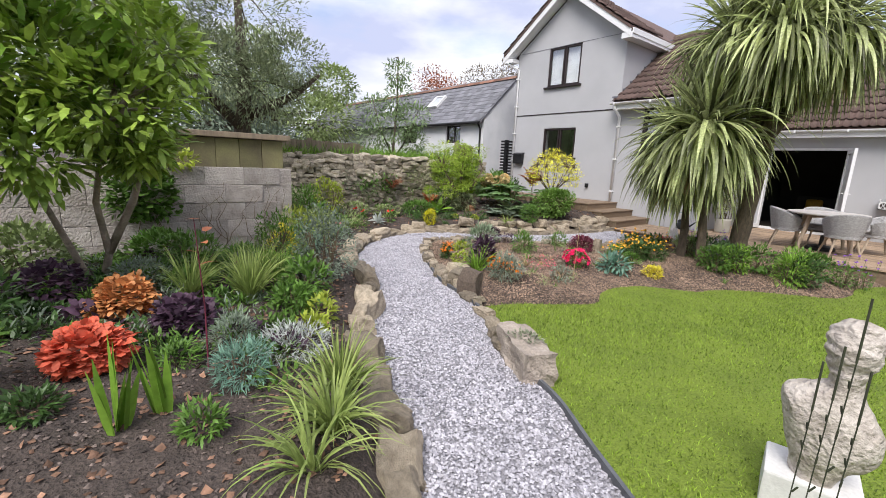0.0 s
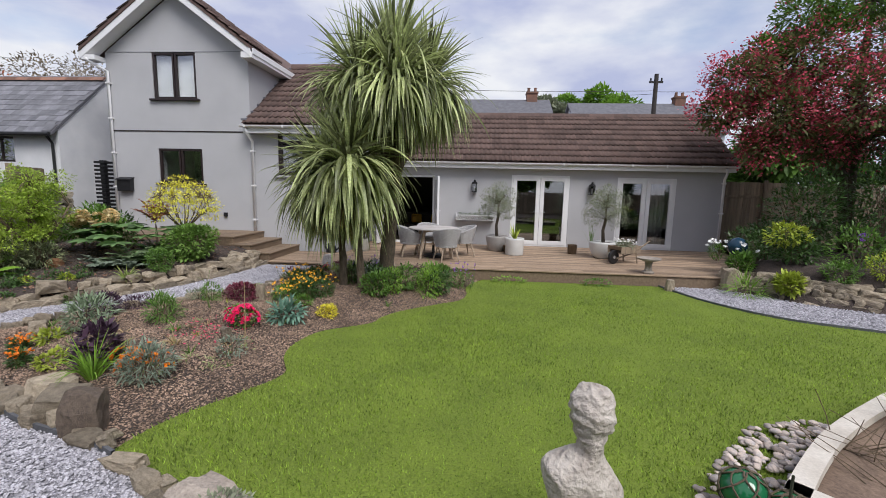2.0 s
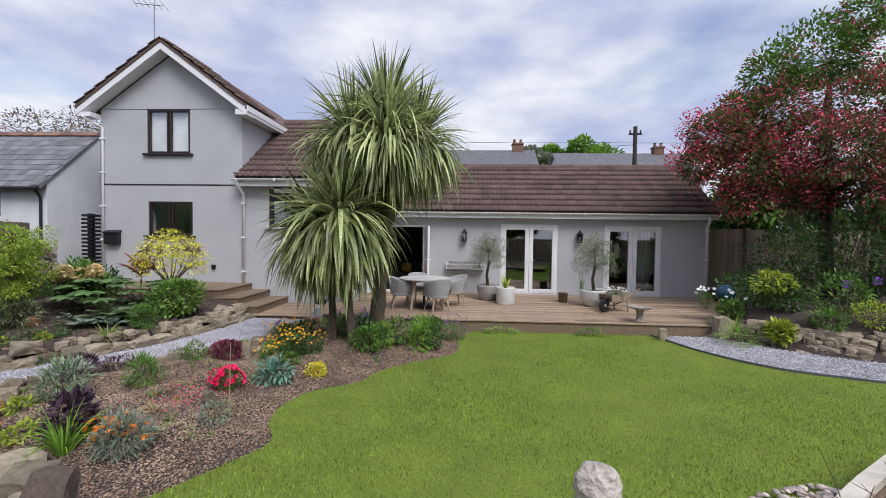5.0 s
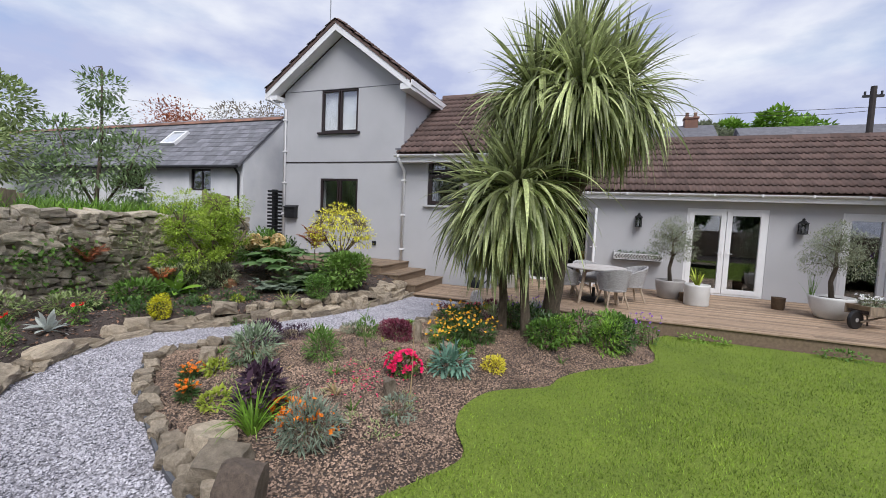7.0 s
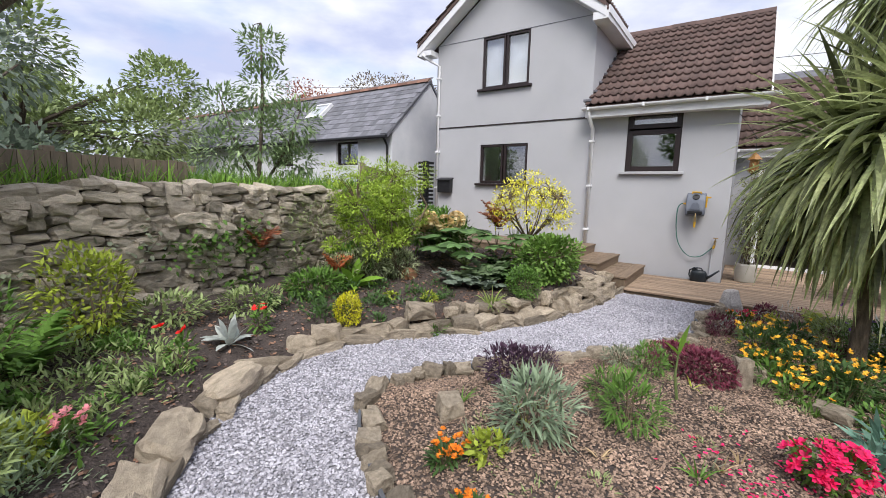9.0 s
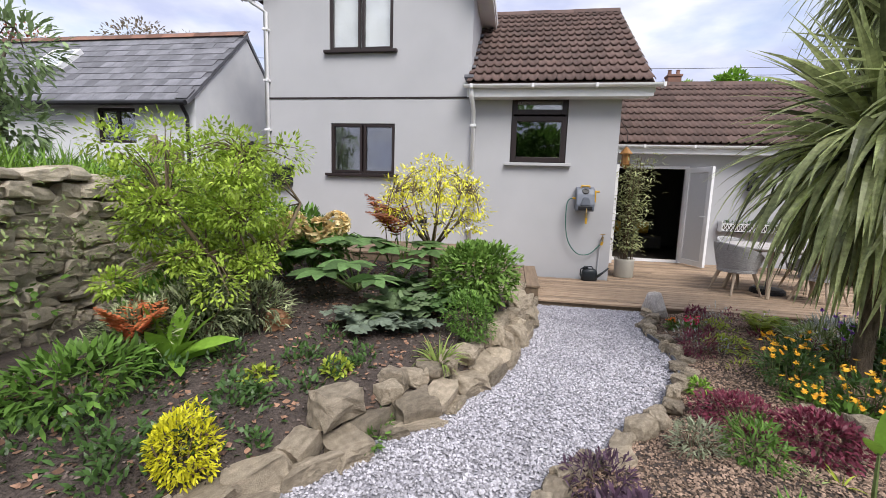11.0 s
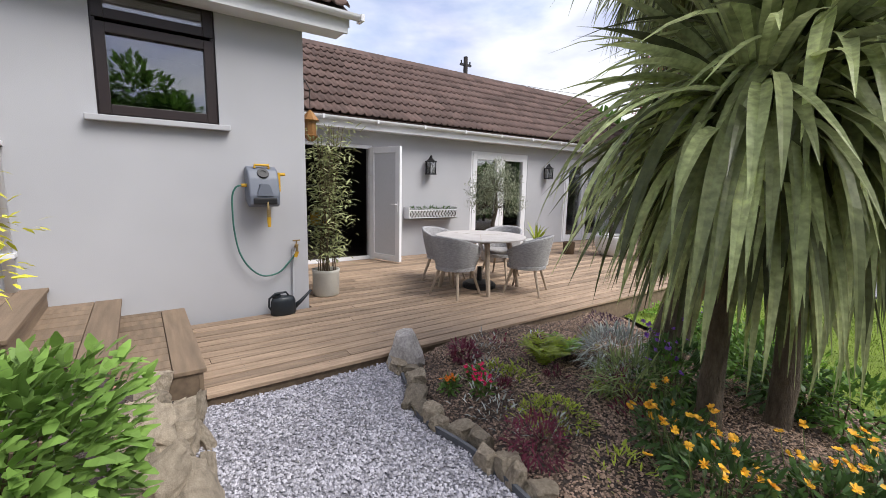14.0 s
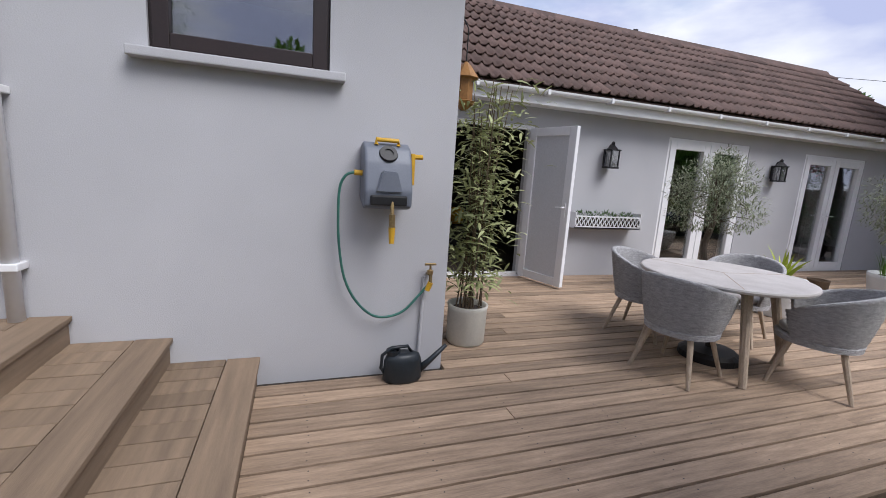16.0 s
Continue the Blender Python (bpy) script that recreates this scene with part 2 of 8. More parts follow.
def thing(name, loc, label, category, group="", turn=0.0, kind=""):
    ob = new(name)
    if len(label.split()) < 4:
        label += " growing in the garden bed"
    ob.empty_display_size = 0.1
    ob.matrix_basis = pose(*loc, 0, 0, turn)
    return tagged(ob, label, category, group, kind)


def smooth_line(pts, n=6):
    out = []
    for i in range(len(pts) - 1):
        p0, p1, p2, p3 = (np.array(pts[max(0, min(len(pts) - 1, j))], float) for j in (i - 1, i, i + 1, i + 2))
        for k in range(n):
            t = k / n
            out.append(tuple(0.5 * (2 * p1 + (p2 - p0) * t + (2 * p0 - 5 * p1 + 4 * p2 - p3) * t * t + (3 * p1 - p0 - 3 * p2 + p3) * t ** 3)))
    out.append(tuple(map(float, pts[-1])))
    return out


def inside(x, y, poly):
    x, y = np.asarray(x, float), np.asarray(y, float)
    r = np.zeros(x.shape, bool)
    for (ax, ay), (bx, by) in zip(poly, poly[1:] + poly[:1]):
        c = ((ay > y) != (by > y)) & (x < (bx - ax) * (y - ay) / ((by - ay) or 1e-9) + ax)
        r ^= c
    return r


def away(x, y, line):
    d = np.full(np.shape(x), 1e9)
    for (ax, ay), (bx, by) in zip(line, line[1:]):
        ux, uy = bx - ax, by - ay
        t = np.clip(((x - ax) * ux + (y - ay) * uy) / (ux * ux + uy * uy + 1e-12), 0, 1)
        d = np.minimum(d, np.hypot(x - ax - t * ux, y - ay - t * uy))
    return d


# ---- plan ----
WALL_X, EXT_X, CORNER_Y, HOUSE_L, EXT_R = 11.65, 14.24, 4.42, 10.85, -6.5
DECK_X = 9.88
PATH_L = smooth_line([(-1.0, -1.6), (-0.35, -0.7), (0.25, 0.25), (0.75, 1.05), (1.12, 1.77), (1.47, 2.62), (1.75, 3.25), (2.3, 4.19), (2.6, 4.95), (2.81, 5.8), (3.18, 6.28), (3.69, 6.86), (4.3, 7.25), (5.0, 7.42), (5.55, 7.28), (6.13, 6.93), (6.59, 6.59), (7.36, 6.19), (8.55, 5.9), (9.2, 5.83), (9.87, 5.8)])
PATH_R = smooth_line([(0.15, -1.9), (0.9, -0.5), (1.45, 0.45), (1.89, 1.22), (2.18, 1.71), (2.41, 2.38), (2.76, 2.9), (3.01, 3.37), (3.2, 4.1), (3.43, 4.62), (3.92, 5.51), (4.36, 6.15), (4.8, 6.45), (5.2, 6.33), (5.55, 6.14), (5.91, 5.95), (6.35, 5.54), (6.98, 5.06), (7.68, 4.66), (8.38, 4.55), (8.92, 4.6), (9.37, 4.44), (9.87, 4.28)])
GRAVEL_POLY = PATH_L + PATH_R[::-1]
LAWN_BED = smooth_line([(3.05, 3.3), (3.45, 3.22), (4.03, 2.9), (4.41, 2.76), (4.8, 2.95), (5.12, 3.02), (5.45, 2.99), (5.78, 2.85), (6.17, 2.38), (6.54, 2.27), (6.97, 2.01), (7.43, 1.54), (7.8, 1.2), (8.31, 1.1), (8.8, 1.13), (9.3, 1.05), (9.82, 0.8)])
LAWN_RIGHT = smooth_line([(9.82, -2.95), (9.2, -3.05), (8.6, -3.18), (7.94, -3.45), (7.38, -3.85), (7.0, -4.5), (6.6, -5.4), (6.0, -6.8), (5.2, -8.5)])
LAWN_POLY = [p for p in PATH_R if p[1] < 3.2] + LAWN_BED + LAWN_RIGHT + [(1.0, -8.5), (0.2, -4.0)]
GRAVEL2_FAR = smooth_line([(9.82, -4.15), (9.4, -4.5), (8.9, -4.85), (8.4, -5.25), (8.0, -5.95), (7.6, -6.9), (7.0, -8.5)])
GRAVEL2_POLY = LAWN_RIGHT + GRAVEL2_FAR[::-1]


def gravel_z(x):
    return 0.015 - 0.009 * x


def lawn_z(x):
    return 0.03 - 0.027 * x


def soil_z(x, y):
    x, y = np.asarray(x, float), np.asarray(y, float)
    lump = 0.025 * np.sin(3.1 * x + 1.3 * y) * np.sin(2.3 * y - 0.7 * x) + 0.012 * np.sin(9 * x + 4 * y) * np.sin(8 * y - 5 * x)
    left = inside(x, y, PATH_L + [(9.87, 14.0), (-9.0, 14.0), (-9.0, -1.6)])
    dl = away(x, y, PATH_L)
    z = np.where(left, -0.07 + 0.20 * np.clip(dl / 0.3, 0, 1) + 0.075 * np.clip(dl, 0, 2.2) + 0.12 * np.clip((x - 6.8) / 1.5, 0, 1) * np.clip(dl / 0.5, 0, 1), 0.0)
    mid = (x > 2.5) & (x < 9.85) & (y > 0.5) & (y < 7) & ~left
    dm = np.minimum(away(x, y, PATH_R), away(x, y, LAWN_BED))
    k = away(x, y, PATH_R) / (away(x, y, PATH_R) + away(x, y, LAWN_BED) + 1e-6)
    z = np.where(mid, gravel_z(x) * (1 - k) + lawn_z(x) * k - 0.03 + 0.15 * np.clip(dm / 0.7, 0, 1), z)
    right = inside(x, y, GRAVEL2_FAR + [(3.0, -14.0), (20.0, -14.0), (20.0, -4.15)])
    z = np.where(right, lawn_z(x) + 0.62 * np.clip(away(x, y, GRAVEL2_FAR) / 0.7, 0, 1) + 0.02, z)
    z = z + lump
    z = np.where(inside(x, y, GRAVEL_POLY), gravel_z(x) - 0.06, z)
    z = np.where(inside(x, y, LAWN_POLY) | inside(x, y, GRAVEL2_POLY), lawn_z(x) - 0.06, z)
    return np.where(~left & ~mid & ~right & ~inside(x, y, GRAVEL_POLY), np.minimum(z, lawn_z(x) - 0.06), z)


def zs(x, y):
    return float(soil_z(np.array([x]), np.array([y]))[0])


# ---- ground ----
bm = bmesh.new()
for x0, y0, x1, y1 in ((-400, -400, 400, 400),):
    bmesh.ops.create_grid(bm, x_segments=8, y_segments=8, size=400)
bmesh.ops.translate(bm, vec=(0, 0, -0.6), verts=bm.verts)
tagged(part("ground", bm, SOIL), "dark earth ground reaching the horizon", "ground", kind="structure")

gx, gy = np.meshgrid(np.arange(-7.0, 15.0, 0.11), np.arange(-12.5, 13.0, 0.11), indexing="ij")
gz = soil_z(gx, gy)
nx, ny = gx.shape
idx = np.arange(nx * ny).reshape(nx, ny)
quads = np.stack([idx[:-1, :-1], idx[1:, :-1], idx[1:, 1:], idx[:-1, 1:]], -1).reshape(-1, 4)
cxs, cys = gx[:-1, :-1].ravel() + 0.055, gy[:-1, :-1].ravel() + 0.055
keep = ~((cxs > DECK_X + 0.1) & (cys > EXT_R + 0.1) & (cys < 6.0)) & ~((cxs > WALL_X) & (cys > 4))
soil = new("bed_soil", mesh_np("bed_soil", np.stack([gx, gy, gz], -1).reshape(-1, 3), quads[keep], SOIL, True))
tagged(soil, "dark crumbly planting soil in the garden beds", "soil", kind="structure")

bm = bmesh.new()
bm.faces.new([bm.verts.new((x, y, lawn_z(x))) for x, y in LAWN_POLY])
bmesh.ops.triangulate(bm, faces=bm.faces)
tagged(part("lawn", bm, LAWN), "bright green mown lawn with a scalloped edge", "lawn", kind="structure")
bm = bmesh.new()
bm.faces.new([bm.verts.new((x, y, gravel_z(x) - 0.012)) for x, y in GRAVEL_POLY])
bmesh.ops.triangulate(bm, faces=bm.faces)
tagged(part("gravel_path", bm, GRAVELBED), "pale grey granite gravel path winding through the beds", "path", kind="structure")
bm = bmesh.new()
bm.faces.new([bm.verts.new((x, y, lawn_z(x) - 0.008)) for x, y in GRAVEL2_POLY])
bmesh.ops.triangulate(bm, faces=bm.faces)
tagged(part("gravel_path_2", bm, GRAVELBED), "pale grey gravel path curving past the lawn", "path", kind="structure")

# ---- house ----
def pierced_wall(name, x0, x1, y0, y1, z0, top, holes, material, label):
    """A wall across x0..x1, along y, with rectangular openings (ya, yb, za, zb); top is a list of (y, z) from y1 down to y0."""
    bm = bmesh.new()
    ys = sorted({y0, y1, *(h[0] for h in holes), *(h[1] for h in holes)})
    zmin = min(z for _, z in top)
    zl = sorted({z0, zmin, *(h[2] for h in holes), *(h[3] for h in holes)})
    for ya, yb in zip(ys, ys[1:]):
        za = None
        for zc, zd in zip(zl, zl[1:]):
            hole = any(h[0] <= ya and yb <= h[1] and h[2] <= zc and zd <= h[3] for h in holes)
            if hole and za is not None:
                box(bm, x0, ya, za, x1, yb, zc)
                za = None
            elif not hole and za is None:
                za = zc
        if za is not None:
            box(bm, x0, ya, za, x1, yb, zl[-1])
    if len(top) > 2:
        prism(bm, top, "x", x0, x1)
    return tagged(part(name, bm, material), label, "wall", kind="structure")


UPWIN = (8.37, 9.56, 3.92, 5.09)
LOWWIN = (8.31, 9.54, 1.73, 2.64)
MIDWIN = (5.27, 6.22, 1.99, 3.13)
pierced_wall("wall_gable", WALL_X, WALL_X + 0.28, 6.95, HOUSE_L, -0.5, [(6.95, 5.09), (HOUSE_L, 5.09), (8.93, 6.48)], [UPWIN, LOWWIN], RENDER, "pale grey rendered gable wall")
pierced_wall("wall_lean_to", WALL_X, WALL_X + 0.28, CORNER_Y, 6.95, -0.5, [(CORNER_Y, 3.3), (6.95, 3.3)], [MIDWIN], RENDER, "pale grey rendered wall beside the steps")
bm = bmesh.new()
box(bm, WALL_X + 0.28, CORNER_Y, -0.5, EXT_X + 0.28, CORNER_Y + 0.28, 3.3)
prism(bm, [(WALL_X, 3.3), (EXT_X + 0.28, 3.3), (EXT_X + 0.28, 5.2), (EXT_X - 0.1, 5.2)], "y", CORNER_Y + 0.002, CORNER_Y + 0.28)
tagged(part("wall_return", bm, RENDER), "pale grey rendered return wall", "wall", kind="structure")
bm = bmesh.new()
box(bm, WALL_X + 0.28, 6.95, 3.2, 18.0, 7.2, 5.15)
box(bm, WALL_X + 0.28, HOUSE_L - 0.28, -0.5, 18.0, HOUSE_L, 5.09)
box(bm, 17.72, 7.2, -0.5, 18.0, HOUSE_L - 0.28, 5.09)
tagged(part("wall_gable_sides", bm, RENDER), "pale grey rendered side walls of the two-storey part", "wall", kind="structure")

ODOOR = (2.31, 3.95, 0.0, 2.16)
FD1 = (-1.89, -0.1, 0.0, 2.22)
FD2 = (-5.08, -3.33, 0.0, 2.2)
pierced_wall("wall_extension", EXT_X, EXT_X + 0.28, EXT_R, CORNER_Y, -0.5, [(EXT_R, 2.62), (CORNER_Y, 2.62)], [ODOOR, FD1, FD2], RENDER, "pale grey rendered wall of the long single-storey wing")
bm = bmesh.new()
prism(bm, [(EXT_X + 0.28, -0.5), (18.2, -0.5), (18.2, 2.62), (16.2, 4.2), (EXT_X + 0.28, 2.62)], "y", EXT_R, EXT_R + 0.28)
tagged(part("wall_extension_end", bm, RENDER), "pale grey rendered end gable of the wing", "wall", kind="structure")

# rooms behind the openings, their gloom put into the surface colours
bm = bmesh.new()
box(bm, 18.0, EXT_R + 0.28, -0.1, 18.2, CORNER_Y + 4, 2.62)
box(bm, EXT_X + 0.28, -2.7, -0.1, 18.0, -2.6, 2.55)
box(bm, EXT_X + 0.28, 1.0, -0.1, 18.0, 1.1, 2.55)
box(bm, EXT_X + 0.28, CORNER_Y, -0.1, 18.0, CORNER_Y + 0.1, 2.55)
tagged(part("wall_rooms", bm, DARKROOM), "plastered inner walls of the wing, indoor gloom in their colour", "wall", kind="structure")
bm = bmesh.new()
box(bm, EXT_X + 0.02, EXT_R + 0.28, -0.1, 18.0, CORNER_Y, -0.004)
tagged(part("floor_rooms", bm, ROOMFLOOR), "floor inside the wing, indoor gloom in its colour", "floor", kind="structure")
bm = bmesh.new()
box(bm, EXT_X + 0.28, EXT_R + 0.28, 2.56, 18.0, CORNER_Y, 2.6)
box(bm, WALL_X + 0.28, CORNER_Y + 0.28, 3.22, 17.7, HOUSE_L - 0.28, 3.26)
tagged(part("ceiling", bm, DARKROOM), "plaster ceiling with indoor gloom in its colour", "ceiling", kind="structure")
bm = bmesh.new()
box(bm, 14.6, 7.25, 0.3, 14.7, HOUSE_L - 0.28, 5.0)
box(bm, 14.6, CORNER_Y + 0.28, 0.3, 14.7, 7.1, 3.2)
tagged(part("wall_inner", bm, DARKROOM), "inner partition wall with indoor gloom in its colour", "wall", kind="structure")
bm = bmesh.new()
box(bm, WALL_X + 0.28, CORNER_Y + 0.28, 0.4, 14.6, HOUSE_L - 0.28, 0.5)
tagged(part("floor_house", bm, ROOMFLOOR), "floor inside the house, indoor gloom in its colour", "floor", kind="structure")


# roofs
def tile_mesh(w, d, material):
    """One interlocking double-roll tile: across y, its length along x, top at z 0, thin at its edges."""
    n = 9
    vs, fs = [], []
    for j, (xx, lift) in enumerate(((0.0, 0.04), (d, 0.0))):
        for i in range(n):
            s = i / (n - 1)
            h = 0.042 * max(0.0, math.sin(s * 4 * math.pi)) + lift
            vs += [(xx, s * w, h), (xx, s * w, h - 0.02)]
    for i in range(n - 1):
        a, b = 2 * i, 2 * i + 2
        c, e = 2 * n + a, 2 * n + b
        fs += [(a, b, e, c), (a, a + 1, b + 1, b), (a + 1, c + 1, e + 1, b + 1)]
    return vs, fs


def tiled_roof(name, y0, y1, x0, z0, x1, z1, label, max_parts, tw=0.30, td=0.33, cut=None):
    """Slope rising from its eave (x0, z0) to its ridge (x1, z1), between y0 and y1."""
    run = math.hypot(x1 - x0, z1 - z0)
    pitch = math.degrees(math.atan2(z1 - z0, x1 - x0))
    bm = bmesh.new()
    prism(bm, [(x0, z0 - 0.07), (x1, z1 - 0.07), (x1, z1 - 0.02), (x0, z0 - 0.02)], "y", y0, y1)
    roof = tagged(part(name, bm, ROOFTILE_J), label, "roof", kind="structure")
    vs, fs = tile_mesh(tw * 1.004, td * 1.1, ROOFTILE)
    me = mesh_np("roof_tile", vs, fs, ROOFTILE, True)
    rest_v, rest_f = [], []
    rows, cols = int(run / td + 0.5), int((y1 - y0) / tw + 0.5)
    td, tw2 = run / rows, (y1 - y0) / cols
    count = 0
    for r in range(rows):
        for c in range(cols):
            yc = y1 - (c + 1) * tw2
            along = r * td - 0.03
            x, z = x0 + along * math.cos(radians(pitch)), z0 + along * math.sin(radians(pitch))
            if cut and cut(x, yc + tw2 / 2, z):
                continue
            m = pose(x, yc, z + random.uniform(0, 0.004), 0, -pitch, random.uniform(-0.4, 0.4))
            if count < max_parts:
                piece("roof_tile", me, roof, m)
                count += 1
            else:
                o = len(rest_v)
                rest_v += [tuple(m @ Vector(v)) for v in vs]
                rest_f += [tuple(o + i for i in f) for f in fs]
    if rest_v:
        ob = new("roof_tiles", mesh_np("roof_tiles", rest_v, rest_f, ROOFTILE_J, True))
        ob.parent = roof
        tagged(ob, kind="stuff")
    # ridge caps
    n = max(2, int((y1 - y0) / 0.42))
    step = (y1 - y0) / n
    bmr = bmesh.new()
    prism(bmr, [(-0.13, -0.05), (-0.07, 0.045), (0.0, 0.07), (0.07, 0.045), (0.13, -0.05), (0.0, 0.02)], "y", 0.0, step * 1.01)
    cap = part("ridge_tile", bmr, ROOFTILE, roof)
    cap.matrix_basis = pose(x1, y0, z1)
    for i in range(1, n):
        piece("ridge_tile", cap.data, roof, pose(x1, y0 + i * step, z1 + random.uniform(-0.004, 0.004)))
    return roof


tiled_roof("roof_wing", EXT_R - 0.12, CORNER_Y - 0.002, EXT_X - 0.36, 2.62, 16.25, 4.38, "brown concrete tiled roof of the long wing", 290)
tiled_roof("roof_lean_to", 4.03, 6.97, WALL_X - 0.33, 3.27, 14.4, 5.5, "brown concrete tiled roof sloping up to the gable", 110)
bm = bmesh.new()
prism(bm, [(16.2, 4.36), (18.5, 2.5), (18.5, 2.58), (16.2, 4.44)], "y", EXT_R - 0.12, CORNER_Y)
prism(bm, [(14.4, 5.48), (17.0, 3.6), (17.0, 3.7), (14.4, 5.56)], "y", 4.03, 6.95)
tagged(part("roof_back_slopes", bm, ROOFTILE_J), "brown tiled rear roof slopes", "roof", kind="structure")
# gable roof: two slopes along x
bm = bmesh.new()
for ya, za, yb, zb in ((11.25, 5.02, 8.93, 6.72), (6.72, 5.08, 8.93, 6.72)):
    prism(bm, [(ya, za), (yb, zb), (yb, zb + 0.09), (ya, za + 0.09)], "x", WALL_X - 0.36, 18.2)
gable_roof = tagged(part("roof_gable", bm, ROOFTILE_J), "brown tiled gable roof over two storeys", "roof", kind="structure")
# slope tiles of the gable show as a thin toothed verge
vs, fs = tile_mesh(0.3, 0.36, ROOFTILE)
tile_me = mesh_np("roof_tile", vs, fs, ROOFTILE, True)
for side in (0, 1):
    ya, za = ((11.25, 5.02), (6.72, 5.08))[side]
    run = math.hypot(8.93 - ya, 6.72 - za)
    ang = math.degrees(math.atan2(6.72 - za, abs(8.93 - ya)))
    nrow = int(run / 0.33)
    for r in range(nrow):
        for c in range(6):
            d = r * run / nrow
            yy = ya + (d * math.cos(radians(ang))) * (-1 if side == 0 else 1)
            m = pose(WALL_X - 0.38 + (c + (1 if side else 0)) * 0.3, yy, za + 0.1 + d * math.sin(radians(ang)), 0, 0, -90 if side == 0 else 90) @ pose(0, 0, 0, 0, -ang, 0)
            piece("roof_tile", tile_me, gable_roof, m)
# white bargeboards and soffits
bm = bmesh.new()
for ya, za, yb, zb in ((11.27, 4.93, 8.93, 6.66), (6.70, 4.99, 8.93, 6.66)):
    prism(bm, [(ya, za - 0.1), (yb, zb - 0.13), (yb, zb + 0.05), (ya, za + 0.08)], "x", WALL_X - 0.34, WALL_X - 0.31)
    prism(bm, [(ya, za - 0.11), (yb, zb - 0.14), (yb, zb - 0.12), (ya, za - 0.09)], "x", WALL_X - 0.31, WALL_X)
box(bm, WALL_X - 0.33, 6.66, 4.86, WALL_X, 6.95, 5.0)
box(bm, WALL_X - 0.33, HOUSE_L, 4.82, WALL_X, 11.22, 4.94)
box(bm, WALL_X, 6.66, 4.88, 14.6, 6.95, 4.97)
box(bm, WALL_X - 0.30, 6.64, 4.96, 14.6, 6.67, 5.10)
tagged(part("trim_bargeboard", bm, UPVC), "white bargeboards and soffits of the gable", "trim", kind="structure")
# fascia of the lower eaves
bm = bmesh.new()
box(bm, WALL_X - 0.29, 4.02, 3.04, WALL_X - 0.26, 6.98, 3.22)
box(bm, WALL_X - 0.26, 4.04, 3.05, WALL_X, 6.96, 3.07)
box(bm, EXT_X - 0.30, EXT_R - 0.1, 2.40, EXT_X - 0.27, CORNER_Y - 0.01, 2.57)
box(bm, EXT_X - 0.27, EXT_R - 0.1, 2.41, EXT_X, CORNER_Y - 0.01, 2.43)
prism(bm, [(EXT_X - 0.3, 2.45), (16.25, 4.2), (16.25, 4.34), (EXT_X - 0.3, 2.6)], "y", EXT_R - 0.15, EXT_R - 0.125)
prism(bm, [(WALL_X - 0.29, 3.1), (14.4, 5.32), (14.4, 5.46), (WALL_X - 0.29, 3.24)], "y", 4.0, 4.025)
tagged(part("trim_fascia", bm, UPVC), "white fascia boards under the eaves", "trim", kind="structure")


def gutter(name, pts, label):
    th = thing(name, pts[0], label, "gutter", kind="structure")
    a, b = Vector(pts[0]), Vector(pts[1])
    bm = bmesh.new()
    prof = [(0.055 * math.cos(t), 0.055 * math.sin(t)) for t in [math.pi + i * math.pi / 8 for i in range(9)]] + [(0.047 * math.cos(t), 0.047 * math.sin(t)) for t in [2 * math.pi - i * math.pi / 8 for i in range(9)]]
    prism(bm, prof, "y", 0, b.y - a.y)
    part("channel", bm, UPVC, th, smooth=False)
    for k in range(int(abs(b.y - a.y) / 1.0) + 1):
        bm = bmesh.new()
        box(bm, -0.064, k - 0.02, -0.062, 0.064, k + 0.02, 0.006, 0.004)
        o = part("bracket", bm, UPVC, th)
        if k * 1.0 > abs(b.y - a.y):
            break
    return th


gutter("gutter_wing", ((EXT_X - 0.36, EXT_R - 0.1, 2.57), (EXT_X - 0.36, CORNER_Y - 0.02, 2.57)), "white half-round gutter along the wing's eaves")
gutter("gutter_lean_to", ((WALL_X - 0.355, 3.9, 3.22), (WALL_X - 0.355, 7.03, 3.22)), "white half-round gutter over the side window")


def downpipe(name, pts, label):
    th = thing(name, pts[-1], label, "downpipe", kind="structure")
    o = Vector(pts[-1])
    bm = bmesh.new()
    tube(bm, [Vector(p) - o for p in pts], 0.038, 12)
    part("pipe", bm, UPVC, th, smooth=True)
    z = pts[-1][2] + 0.3
    while z < pts[-2][2]:
        bm = bmesh.new()
        box(bm, -0.045, -0.05, z - o.z - 0.02, 0.06, 0.05, z - o.z + 0.02, 0.006)
        part("clip", bm, UPVC, th)
        z += 0.9
    return th


downpipe("downpipe", [(WALL_X - 0.34, 11.1, 4.85), (WALL_X - 0.2, 10.95, 4.72), (WALL_X - 0.06, 10.78, 4.6), (WALL_X - 0.06, 10.78, 0.4)], "white plastic downpipe at the house corner")
downpipe("downpipe", [(WALL_X - 0.34, 6.92, 3.18), (WALL_X - 0.3, 6.9, 3.05), (WALL_X - 0.06, 6.88, 2.85), (WALL_X - 0.06, 6.88, 0.5)], "white plastic downpipe beside the timber steps")
downpipe("downpipe", [(EXT_X - 0.36, -6.3, 2.5), (EXT_X - 0.3, -6.35, 2.35), (EXT_X - 0.06, -6.42, 2.2), (EXT_X - 0.06, -6.42, -0.02)], "white plastic downpipe at the end of the wing")
